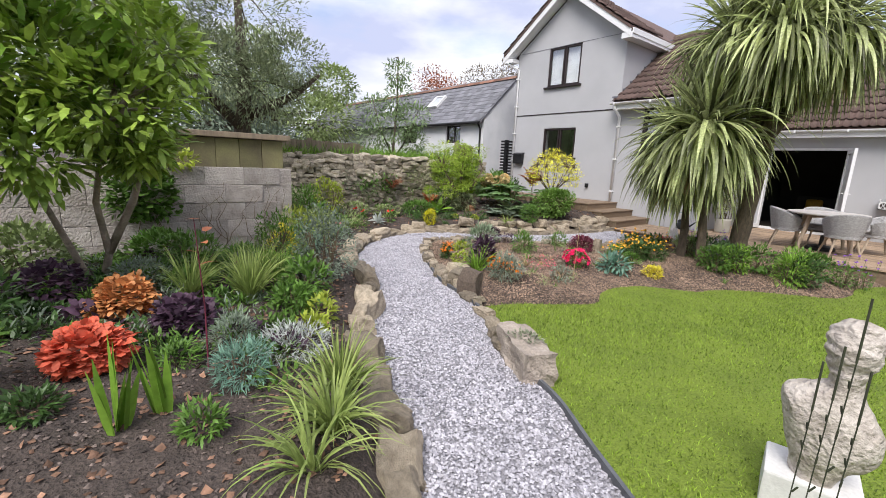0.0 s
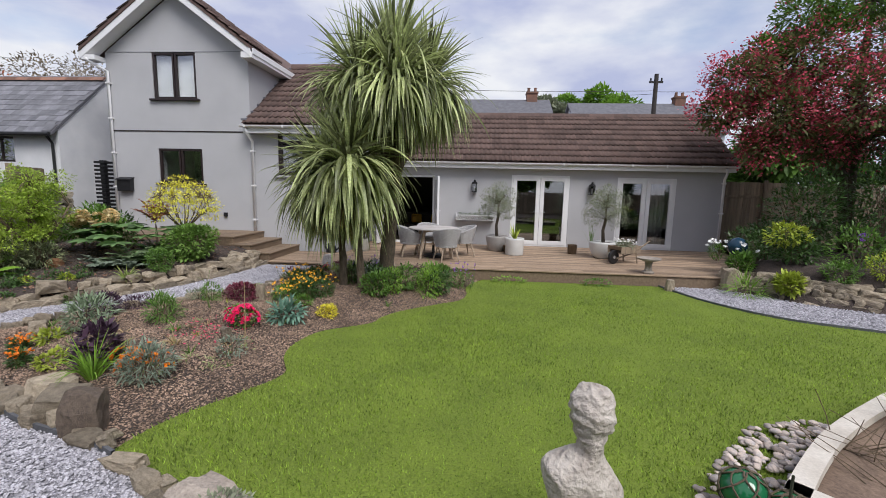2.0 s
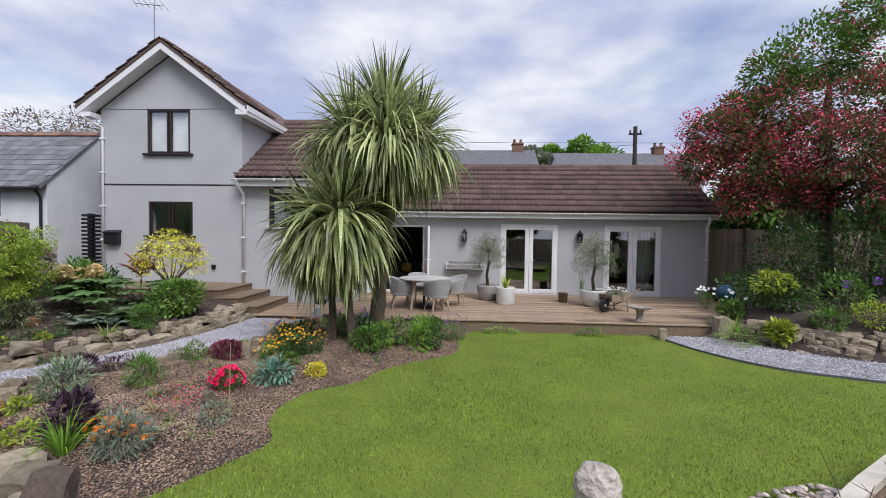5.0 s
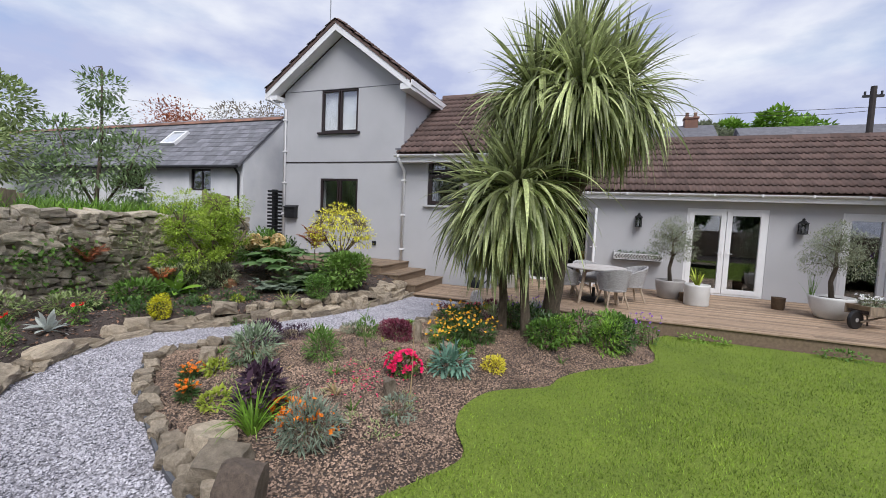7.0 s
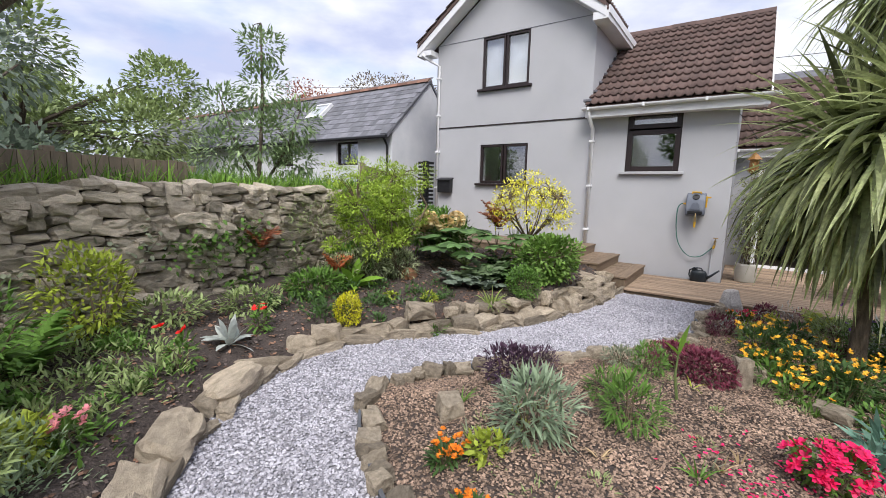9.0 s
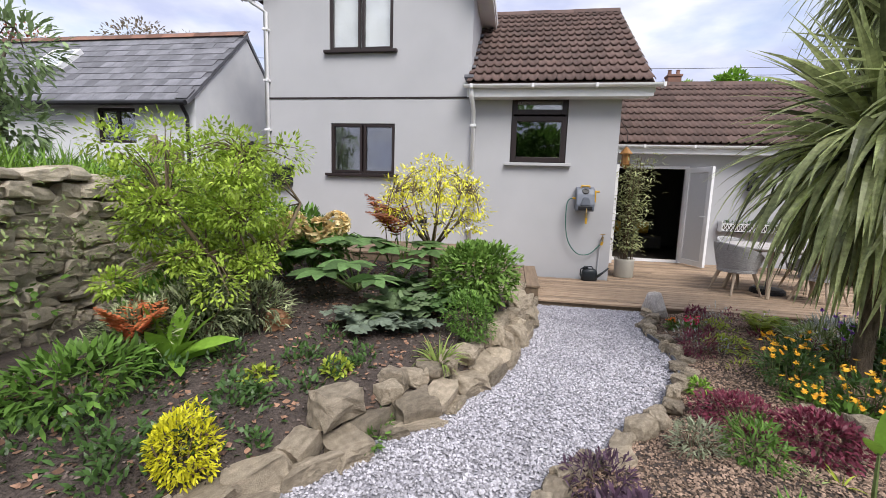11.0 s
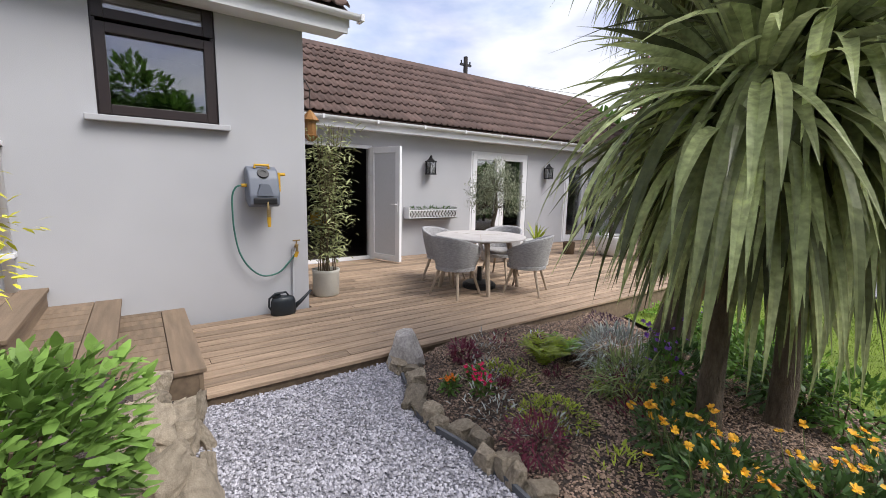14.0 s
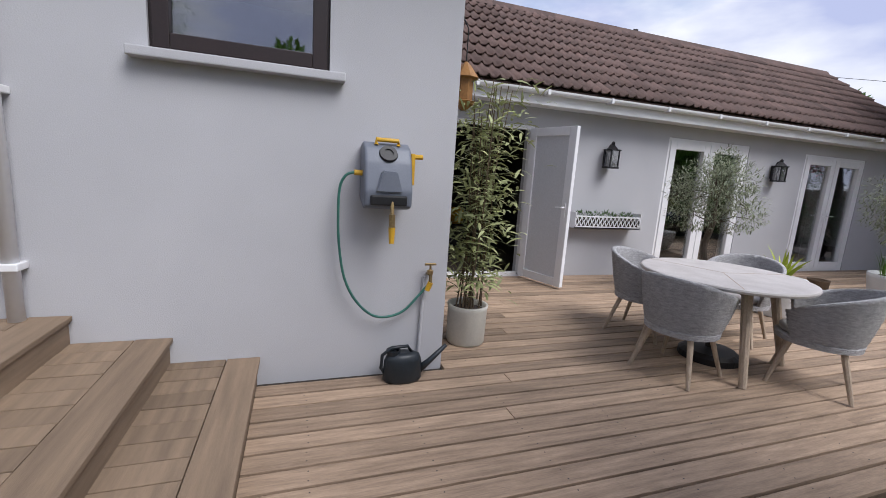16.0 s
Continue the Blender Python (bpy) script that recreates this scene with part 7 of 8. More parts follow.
shrub(6.9, 8.75, (0.5, 0.3, 0.3), 800, 0.10, 0.025, GREEN, "narrow-leaved perennial by the wall", "perennial", "perennial")
shrub(5.0, 8.45, (0.4, 0.3, 0.16), 420, 0.07, 0.03, HAZEL, "soft green perennial by the wall", "perennial", "perennial")
FLAME = leaf_mat("flame_fern", (0.46, 0.15, 0.06), (0.3, 0.085, 0.035))
fern_plant(6.25, 8.5, 5, 0.36, FLAME, "rust-orange fern", z=0.42)
branch_tree("japanese_maple", "lime-green Japanese maple with layered foliage", (7.1, 8.25, 0.2),
            [([(7.1, 8.25, 0.1), (7.12, 8.27, 0.6), (7.05, 8.3, 1.1), (7.1, 8.25, 1.7)], [0.04, 0.035, 0.025, 0.01]),
             ([(7.12, 8.27, 0.5), (6.9, 8.45, 0.9), (6.7, 8.6, 1.3)], [0.025, 0.02, 0.01]),
             ([(7.12, 8.27, 0.6), (7.3, 8.05, 0.95), (7.45, 7.95, 1.3)], [0.025, 0.02, 0.01])],
            [((6.5 + 1.15 * ((k * 0.618) % 1), 9.0 - 1.0 * ((k * 0.4142 + 0.1) % 1), 0.72 + 1.1 * ((k * 0.7321) % 1)), 0.15 + 0.11 * ((k * 0.73) % 1), 0.3) for k in range(44)],
            1150, 0.044, 0.022, leaf_mat("maple_leaf", (0.30, 0.38, 0.06), (0.17, 0.25, 0.035), light=0.35), STEM, twig=0.006)
VARIEG = leaf_mat("cream_edged_leaf", (0.30, 0.32, 0.19), (0.05, 0.075, 0.03), amount=0.85)
for x, y, r in ((6.75, 8.45, 0.36), (7.1, 8.2, 0.32), (6.4, 8.6, 0.3), (7.25, 8.6, 0.3)):
    shrub(x, y, (r, r, r * 0.85), 1100, 0.085, 0.02, VARIEG, "low shrub with narrow cream-edged dark leaves", "shrub", "variegated_shrub", stems=8)
branch_tree("rhododendron", "rhododendron with cream flower trusses", (8.4, 8.35, 0.2),
            [([(8.4, 8.35, 0.1), (8.4, 8.3, 0.5), (8.45, 8.3, 0.9)], [0.035, 0.03, 0.015])],
            [((8.3, 8.2, 0.85), 0.36, 1.0), ((8.55, 8.5, 0.95), 0.36, 1.0), ((8.2, 8.6, 0.75), 0.32, 0.9), ((8.6, 8.1, 0.7), 0.3, 0.8)], 260, 0.13, 0.045, GREEN, STEM)
rh = thing("rhododendron_truss", (8.12, 8.1, 1.0), "big cream rhododendron trusses", "flowers")
g = np.random.default_rng(4)
for q in ((0, 0, 0), (-0.08, 0.24, 0.05), (0.16, -0.12, 0.06), (-0.02, 0.42, -0.03)):
    Q = unit(g.normal(size=(26, 3))) * 0.1
    petals(Q + np.array(q), unit(Q) + 0.001, 0.085, 5, CREAMFL, rh, "truss")
branch_tree("golden_privet", "rounded shrub with bright yellow young leaves", (9.1, 7.1, 0.35),
            [([(9.1, 7.1, 0.2), (9.1, 7.08, 0.75), (9.12, 7.05, 1.0)], [0.035, 0.03, 0.02])] +
            [([(9.1, 7.08, 0.72), (9.1 + 0.3 * math.cos(a), 7.08 + 0.3 * math.sin(a), 1.05), (9.1 + 0.5 * math.cos(a), 7.08 + 0.5 * math.sin(a), 1.42)], [0.016, 0.011, 0.005]) for a in np.arange(0, 6.2, 0.57)],
            [((9.1 + r * math.cos(a), 7.08 + r * math.sin(a), zz), 0.19, 0.5) for r, zz, m, s in ((0.58, 1.25, 13, 0), (0.34, 1.62, 8, 0.4), (0.12, 1.75, 3, 0.2), (0.5, 1.47, 12, 0.3), (0.56, 1.08, 9, 0.2), (0.25, 1.4, 6, 0.1)) for a in np.arange(m) * 6.283 / m + s],
            125, 0.055, 0.024, leaf_mat("privet_leaf", (0.56, 0.52, 0.06), (0.40, 0.40, 0.05)), STEM, twig=0.005)
for q in ((9.0, 7.65, 1.0), (8.75, 7.45, 0.92)):
    fern_plant(q[0], q[1], 5, 0.52, RUST, "orange-brown sumac-like fronds", z=q[2], name="sumac")
sm = thing("bare_stem", (8.95, 7.6, 0.3), "thin brown stem of the sumac", "shrub stem")
stems_mesh(sm, [((0, 0, 0), (0.05, 0.05, 0.68)), ((0, 0, 0), (-0.2, -0.15, 0.58))], 0.012)


def lobed_plant(x, y, n, L, material, label, name="acanthus"):
    """A clump of long leaves cut into broad ragged lobes."""
    th = thing(name, (x, y, zs(x, y)), label, "plant")
    g = np.random.default_rng(int(x * 19 + y * 43))
    for i in range(n):
        a = i * 2.39996 + g.normal() * 0.2
        tilt = g.uniform(0.5, 1.5)
        d = unit(np.array([math.cos(a) * tilt, math.sin(a) * tilt, 1.0]))
        p, P, D, LL, m = np.zeros(3), [], [], [], 8
        for j in range(m):
            t = j / (m - 1)
            s = unit(np.cross(d, [0, 0, 1.0]))
            for k in (-1, 1):
                P.append(p.copy())
                D.append(unit(s * k + d * 0.6 + np.array([0, 0, g.uniform(-0.15, 0.25)])))
                LL.append(L * 0.36 * math.sin(math.pi * min(1, 0.2 + t * 0.72)) * g.uniform(0.8, 1.15))
            p = p + d * L / m
            d = unit(d - np.array([0, 0, 0.14]))
        leafy("leaf", blades(P, D, LL, L * 0.17, 0.5, 3, (0.8, 1, 0.75, 0.06)), material, th, stuff=False)
    return th


PAPERLEAF = leaf_mat("rice_paper_leaf", (0.085, 0.145, 0.05), (0.045, 0.085, 0.028), amount=0.5)


def palmate(x, y, z, stems, label):
    """Stems with large lobed leaves, as on a rice-paper plant."""
    th = thing("tetrapanax", (x, y, z), label, "plant")
    g = np.random.default_rng(int(x * 10 + y * 100))
    for sx, sy, h, r in stems:
        stems_mesh(th, [((0, 0, 0), (sx, sy, h))], 0.012, GSTEM, "stem")
        P, D = [], []
        a0 = math.atan2(sy, sx)
        for k in range(9):
            a = a0 + radians(-128 + 32 * k)
            P.append((sx, sy, h))
            D.append((math.cos(a), math.sin(a), 0.12))
        LL = [r * (0.62 + 0.38 * math.cos(radians(-128 + 32 * k) * 0.6)) for k in range(9)]
        leafy("leaf", blades(P, D, LL, r * 0.42, 0.45, 5, (0.55, 0.85, 1, 0.8, 0.5, 0.05)), PAPERLEAF, th, stuff=False)
    return th


palmate(8.15, 7.7, zs(8.15, 7.7), [(-0.5, 0.15, 0.3, 0.34), (-0.1, 0.55, 0.4, 0.32), (-0.5, -0.35, 0.26, 0.32), (-0.25, 0.3, 0.44, 0.33), (0.15, 0.35, 0.5, 0.32), (-0.35, -0.05, 0.36, 0.33), (0.1, -0.25, 0.46, 0.36), (0.4, 0.1, 0.52, 0.32), (-0.1, 0.1, 0.55, 0.3), (0.0, -0.5, 0.34, 0.32)], "rice-paper plant with huge lobed leaves")
palmate(8.6, 7.35, zs(8.6, 7.35), [(-0.2, 0.2, 0.5, 0.42), (0.15, -0.2, 0.45, 0.38), (-0.1, -0.3, 0.4, 0.36)], "rice-paper plant with huge lobed leaves")
lobed_plant(7.72, 7.15, 13, 0.5, leaf_mat("acanthus_leaf", (0.14, 0.19, 0.10), (0.075, 0.11, 0.05)), "large jagged grey-green acanthus leaves")
lobed_plant(7.95, 6.9, 13, 0.44, PAPERLEAF, "large jagged green acanthus leaves")
lobed_plant(7.45, 6.95, 9, 0.34, GREYLEAF, "large jagged grey-green acanthus leaves")
lobed_plant(8.3, 7.2, 11, 0.42, PAPERLEAF, "large jagged green acanthus leaves")
lobed_plant(7.35, 7.35, 9, 0.42, GREYLEAF, "large jagged grey-green acanthus leaves")
shrub(8.42, 6.47, (0.56, 0.48, 0.44), 3000, 0.066, 0.04, leaf_mat("soft_mound_leaf", (0.16, 0.255, 0.055), (0.075, 0.135, 0.028)), "dense mounded bright green shrub", "shrub", "mounded_shrub", stems=8, prof=(0.6, 1.0, 0.2))
shrub(7.55, 6.42, (0.27, 0.26, 0.26), 1900, 0.032, 0.018, GREEN, "small dense mounded green shrub", "shrub", "mounded_shrub", lift=0.9, stems=5)
tuft(7.0, 6.6, 70, 0.3, 0.022, SEDGE, "variegated arching grass by the stones", 1.9, 0.8, name="grass_tuft")
tuft(6.75, 6.45, 26, 0.14, 0.02, FRESH, "weeds at the foot of the stones", 1.2, 0.8, name="weed")
shrub(6.3, 6.85, (0.3, 0.08, 0.05), 200, 0.04, 0.02, GREEN, "small weeds along the stone edge", "weeds", "weed", z=-0.04, stems=0)
shrub(9.2, 8.6, (0.4, 0.4, 0.4), 700, 0.08, 0.035, DEEP, "dark green shrub by the house", "shrub")
shrub(9.4, 9.3, (0.5, 0.5, 0.5), 900, 0.09, 0.04, GREEN, "broad-leaved evergreen by the house corner", "shrub", flowers=(WHITEFL, 12, 0.03, ""))
tuft(9.65, 7.6, 16, 0.7, 0.012, GREEN, "thin agapanthus seed stems", 0.2, 0.2, z=0.4, name="agapanthus", category="plant")

# ---- middle bed ----
shrub(5.5, 5.62, (0.24, 0.24, 0.22), 900, 0.05, 0.02, PURPLE, "dark purple-leaved dwarf shrub", "shrub", "purple_shrub")
shrub(4.8, 5.15, (0.25, 0.25, 0.26), 520, 0.12, 0.02, leaf_mat("soft_sage_leaf", (0.20, 0.255, 0.165), (0.12, 0.16, 0.10)), "sage-green upright lavender", "shrub", "lavender")
shrub(4.05, 4.3, (0.2, 0.2, 0.27), 380, 0.08, 0.05, PURPLE, "nearly black purple-leaved shrub", "shrub", "purple_shrub")
tuft(3.82, 4.16, 80, 0.44, 0.014, FRESH, "arching fresh green sedge clump", 1.7, 0.7, name="sedge_clump")
shrub(5.36, 4.72, (0.2, 0.2, 0.2), 420, 0.10, 0.014, GREEN, "soft green bottlebrush shrub", "shrub", "bottlebrush_shrub")
shrub(5.7, 4.95, (0.14, 0.14, 0.14), 260, 0.07, 0.012, GREEN, "soft green dwarf shrub", "shrub", "dwarf_shrub")
shrub(6.35, 4.75, (0.17, 0.17, 0.16), 500, 0.05, 0.014, GREEN, "dwarf green conifer", "conifer", "dwarf_conifer")
shrub(6.5, 4.35, (0.26, 0.24, 0.18), 1000, 0.04, 0.02, MAROON, "maroon-leaved heuchera-like mound", "shrub", "maroon_mound")
shrub(6.85, 4.6, (0.32, 0.27, 0.14), 1500, 0.035, 0.016, MAROON, "low maroon mound beside the path", "shrub", "maroon_mound")
shrub(5.4, 3.74, (0.2, 0.2, 0.17), 330, 0.05, 0.022, GREEN, "azalea covered in crimson flowers", "shrub", "azalea", flowers=(PINKFL, 120, 0.036, "crimson flowers"))
shrub(5.84, 3.38, (0.2, 0.2, 0.15), 200, 0.13, 0.045, BLUEG, "blue-green hosta-like clump", "perennial", "blue_perennial", stems=0)
shrub(6.3, 3.38, (0.14, 0.14, 0.12), 240, 0.05, 0.025, GREEN, "small green perennial", "perennial", "perennial")
shrub(6.22, 2.97, (0.17, 0.15, 0.11), 520, 0.035, 0.02, YELLOW, "golden-leaved dwarf mound", "shrub", "golden_mound")
shrub(3.85, 3.7, (0.24, 0.24, 0.18), 800, 0.07, 0.012, GREYLEAF, "grey-green feathery marigold foliage", "flowers", "wallflower", flowers=(ORANGEFL, 24, 0.02, "orange flowers"))
shrub(4.05, 4.0, (0.18, 0.2, 0.12), 160, 0.05, 0.012, GREEN, "orange-flowered wallflower", "flowers", "wallflower", flowers=(ORANGEFL, 120, 0.026, "orange flowers"))
for x, y in ((4.35, 5.45), (4.05, 5.1)):
    flowerbed_plant(x, y, 0.09, 120, DEEP, ORANGEFL, 26, 0.02, "small orange-flowered viola", 0.15, "viola")
shrub(4.5, 5.28, (0.12, 0.12, 0.09), 150, 0.06, 0.03, LIME, "pale variegated small perennial", "perennial", "variegated_perennial", stems=0)
shrub(4.0, 4.75, (0.14, 0.14, 0.1), 200, 0.05, 0.025, LIME, "lime and green small perennial", "perennial", "variegated_perennial", stems=0)
shrub(4.5, 3.35, (0.14, 0.16, 0.14), 220, 0.05, 0.016, GREYLEAF, "small grey-blue shrub", "shrub", "silver_shrub")
tuft(4.6, 4.0, 22, 0.2, 0.014, DRYLEAF, "sparse grassy tuft", 1.4, 0.9)
for x, y in ((5.0, 4.3), (4.4, 3.7), (6.3, 3.7), (7.0, 2.3), (4.9, 5.7)):
    tuft(x, y, 12, 0.16, 0.014, GREEN, "small green seedling tuft", 1.2, 0.9, name="seedling")
# banana-like young plant on a stem
bn = thing("young_banana", (5.93, 4.5, zs(5.93, 4.5)), "thin stem with one big lime leaf", "plant")
stems_mesh(bn, [((0, 0, 0), (0.0, 0.02, 0.36))], 0.012, GSTEM, "stem")
leafy("leaf", blades([(0, 0.02, 0.34)] * 2, [(0.1, -0.15, 1), (-0.2, 0.4, 0.6)], [0.24, 0.16], 0.06, 0.8, 6, (0.3, 0.8, 1, 0.9, 0.5, 0.05)), FRESH, bn, stuff=False)
cn = thing("bamboo_cane", (4.87, 3.42, zs(4.87, 3.42)), "thin bamboo cane stuck in the soil", "cane")
stems_mesh(cn, [((0, 0, -0.1), (0.03, -0.01, 0.72))], 0.006, DRYLEAF, "cane")
# marigolds and mixed planting round the cordylines
for x, y, r in ((7.45, 3.95, 0.24), (7.1, 3.68, 0.26), (6.95, 3.35, 0.26), (7.75, 3.75, 0.22), (6.75, 3.5, 0.18)):
    flowerbed_plant(x, y, r, 420, DEEP, GOLDFL, 18, 0.024, "golden-orange flowered daisy clump", 0.34, "daisy_clump")
for x, y in ((7.15, 3.95), (6.9, 3.9), (6.55, 3.75)):
    flowerbed_plant(x, y, 0.2, 200, GREEN, GOLDFL, 16, 0.022, "orange-flowered low daisies", 0.2, "daisy_clump")
for x, y, m in ((7.6, 2.55, DEEP), (7.9, 2.2, GREEN), (8.35, 1.75, GREEN), (8.0, 1.6, DEEP), (8.7, 1.6, GREEN), (8.1, 2.95, DEEP), (7.3, 2.55, GREEN)):
    shrub(x, y, (0.3, 0.3, 0.26), 560, 0.07, 0.032, m, "leafy green underplanting below the palms", "perennial", "underplanting")
for x, y in ((7.55, 2.35), (8.05, 1.8), (7.8, 1.75)):
    shrub(x, y, (0.24, 0.24, 0.3), 520, 0.07, 0.018, FRESH, "euphorbia with whorled green leaves", "shrub", "euphorbia")
for x, y in ((8.3, 2.75), (8.05, 3.2), (9.0, 1.1), (8.8, 1.3)):
    flowerbed_plant(x, y, 0.16, 120, GREEN, VIOLETFL, 12, 0.022, "tall violet verbena", 0.5, "verbena")
shrub(8.66, 2.85, (0.34, 0.28, 0.22), 620, 0.14, 0.014, SILVER, "silvery sage-like clump", "perennial", "silver_perennial", stems=3)
shrub(8.25, 3.3, (0.3, 0.26, 0.22), 420, 0.14, 0.014, HAZEL, "grey-green lavender clump", "shrub", "lavender")
fern_plant(8.95, 3.4, 11, 0.3, LIME, "bright green fern by the deck")
fern_plant(9.0, 3.1, 7, 0.25, FRESH, "small green fern by the deck")
flowerbed_plant(9.08, 4.02, 0.06, 60, GREEN, PINKFL, 14, 0.018, "magenta dwarf pinks", 0.14, "pinks")
flowerbed_plant(8.9, 4.1, 0.07, 70, GREEN, PINKFL, 16, 0.018, "magenta dwarf pinks", 0.14, "pinks")
flowerbed_plant(9.12, 4.22, 0.06, 60, GREEN, ORANGEFL, 18, 0.016, "orange viola by the path", 0.14, "viola")
shrub(9.42, 3.85, (0.17, 0.15, 0.1), 330, 0.05, 0.02, MAROON, "small maroon maple seedling", "shrub", "maroon_maple", stems=3)
shrub(8.2, 4.3, (0.2, 0.2, 0.16), 500, 0.05, 0.012, MAROON, "small maroon feathery maple", "shrub", "maroon_maple", stems=3)
shrub(8.35, 3.95, (0.26, 0.22, 0.08), 600, 0.03, 0.012, LIME, "olive-lime creeping thyme", "ground cover", "creeping_thyme", stems=0)
shrub(7.38, 4.62, (0.12, 0.12, 0.08), 240, 0.04, 0.02, FRESH, "bright green cushion plant", "perennial", "cushion_plant", stems=0)
shrub(9.25, 2.1, (0.3, 0.3, 0.14), 500, 0.04, 0.014, PURPLE, "dark low heather", "heather", "heather", stems=0)
shrub(6.0, 5.6, (0.25, 0.2, 0.12), 600, 0.04, 0.012, PURPLE, "dry purple heather by the path", "heather", "heather", stems=3)
shrub(6.45, 5.0, (0.18, 0.16, 0.12), 420, 0.05, 0.012, OLIVE, "olive-green dwarf shrub", "shrub", "dwarf_shrub")

g = np.random.default_rng(8)
fp = np.stack([g.normal(5.1, 0.22, 160), g.normal(4.02, 0.2, 160), np.full(160, 0.0)], 1)
fp[:, 2] = soil_z(fp[:, 0], fp[:, 1]) + 0.022
tagged(new("fallen_petals", mesh_np("fallen_petals", *blades(fp, np.stack([g.normal(size=160), g.normal(size=160), np.full(160, 0.1)], 1), 0.022, 0.018, 0.2, 1, (0.7, 0.6)), PINKFL)), "fallen crimson petals on the bark mulch", "petals", kind="stuff")
for k in range(26):
    x, y = g.uniform(3.9, 7.0), g.uniform(3.2, 5.6)
    m = (DRYLEAF, GREEN, OLIVE, LIME)[k % 4]
    tuft(x, y, 9, 0.11, 0.010, m, "small sparse seedling in the bark mulch", 1.2, 1.2, name="seedling")

DECK_BED = [(8.1, 3.0), (9.3, 2.5), (9.5, 3.6), (9.2, 4.1), (8.3, 4.4), (7.6, 4.4)]
ground_fill("ground_cover", DECK_BED, 7, 50, 0.12, 0.05, 0.012, SILVER, "silvery foliage on the bark by the deck", 41, 1.3)
ground_fill("ground_cover", DECK_BED, 12, 60, 0.12, 0.05, 0.014, LIME, "olive-lime foliage on the bark by the deck", 42, 1.0)
ground_fill("ground_cover", DECK_BED, 9, 50, 0.11, 0.05, 0.014, MAROON, "maroon foliage on the bark by the deck", 43, 1.0)
ground_fill("ground_cover", [(3.6, 3.3), (6.6, 3.1), (7.0, 4.6), (4.6, 5.6), (3.9, 4.6)], 34, 26, 0.09, 0.04, 0.010, HAZEL, "sparse low growth on the bark mulch", 44, 0.8)

# ---- right rockery ----
for x, y, m, L, W, r in ((9.0, -4.95, LIME, 0.12, 0.06, 0.25), (9.2, -4.35, FRESH, 0.32, 0.02, 0.3), (8.7, -5.6, GREEN, 0.08, 0.03, 0.3), (8.5, -6.2, LIME, 0.06, 0.03, 0.34), (9.9, -4.6, GREEN, 0.1, 0.05, 0.3), (10.3, -5.3, DEEP, 0.1, 0.05, 0.5), (9.6, -5.4, DEEP, 0.1, 0.05, 0.45), (11.3, -5.6, DEEP, 0.1, 0.05, 0.5), (9.6, -6.6, GREEN, 0.1, 0.05, 0.6), (8.2, -7.0, GREEN, 0.1, 0.05, 0.5), (11.6, -7.0, DEEP, 0.1, 0.05, 0.8), (12.6, -6.9, DEEP, 0.1, 0.05, 0.7)):
    shrub(x, y, (r, r, r * 0.8), 600 if L < 0.2 else 160, L, W, m, "leafy rockery shrub behind the low stone wall", "shrub", "rockery_shrub")
for x, y, r in ((10.6, -8.0, 1.0), (12.2, -8.6, 1.3), (9.2, -8.6, 1.0), (11.2, -6.7, 0.9), (7.4, -9.3, 1.1)):
    shrub(x, y, (r, r, r * 1.3), 2600, 0.1, 0.05, DEEP, "tall dark evergreen hedge shrub", "shrub", "hedge_shrub", lift=0.9, stems=10)
shrub(9.55, -5.2, (0.42, 0.36, 0.3), 380, 0.09, 0.06, LIME, "lime-leaved shrub under the hawthorn", "shrub", z=0.75, stems=6)
flowerbed_plant(10.4, -4.35, 0.2, 200, GREEN, WHITEFL, 9, 0.05, "white-flowered perennial by the deck", 0.4, "white_flowers")
flowerbed_plant(10.0, -4.75, 0.15, 120, GREEN, WHITEFL, 4, 0.05, "white-flowered perennial", 0.4, "white_flowers")
al = thing("allium", (8.9, -6.05, 0.4), "purple allium globe on a tall stem", "flowers")
for q in ((0, 0, 0.62), (-0.1, -0.45, 0.7)):
    stems_mesh(al, [((q[0], q[1], 0), q)], 0.006, GSTEM, "stem")
    Q = unit(rng.normal(size=(110, 3))) * 0.055
    leafy("globe", blades(Q + np.array(q), Q, 0.03, 0.014, 0, 2), VIOLETFL, al)
bl = thing("glazed_ball", (10.35, -4.75, 0.62), "dark blue glazed garden ball", "ornament")
bm = bmesh.new()
bmesh.ops.create_uvsphere(bm, u_segments=24, v_segments=14, radius=0.2)
part("ball", bm, mat("blue_glaze", (0.015, 0.05, 0.09), rough=0.15, bump=0), bl, smooth=True)
shrub(9.62, 0.2, (0.12, 0.5, 0.08), 220, 0.05, 0.03, FRESH, "weeds along the foot of the deck", "weeds", "weed", z=-0.23, stems=0)
shrub(9.62, -1.6, (0.12, 0.4, 0.1), 220, 0.05, 0.03, GREEN, "weeds along the foot of the deck", "weeds", "weed", z=-0.23, stems=0)

# ---- potted plants ----
def olive_tree(x, y, z, h, r, label):
    c = [((x + r * 0.5 * math.cos(a), y + r * 0.5 * math.sin(a), z + h - r * 0.35 * (k % 3)), r * 0.56, 1.0) for k, a in enumerate(np.arange(8) * 0.785)]
    c.append(((x, y, z + h + r * 0.3), r * 0.5, 1.0))
    return branch_tree("olive_tree", label, (x, y, z), [([(x, y, z - 0.05), (x + 0.03, y + 0.03, z + 0.3), (x, y - 0.02, z + 0.6), (x, y, z + h - r * 0.3)], [0.05, 0.04, 0.04, 0.02])], c, 700, 0.055, 0.014, OLIVE, BARK, twig=0.006, spread=0.7)


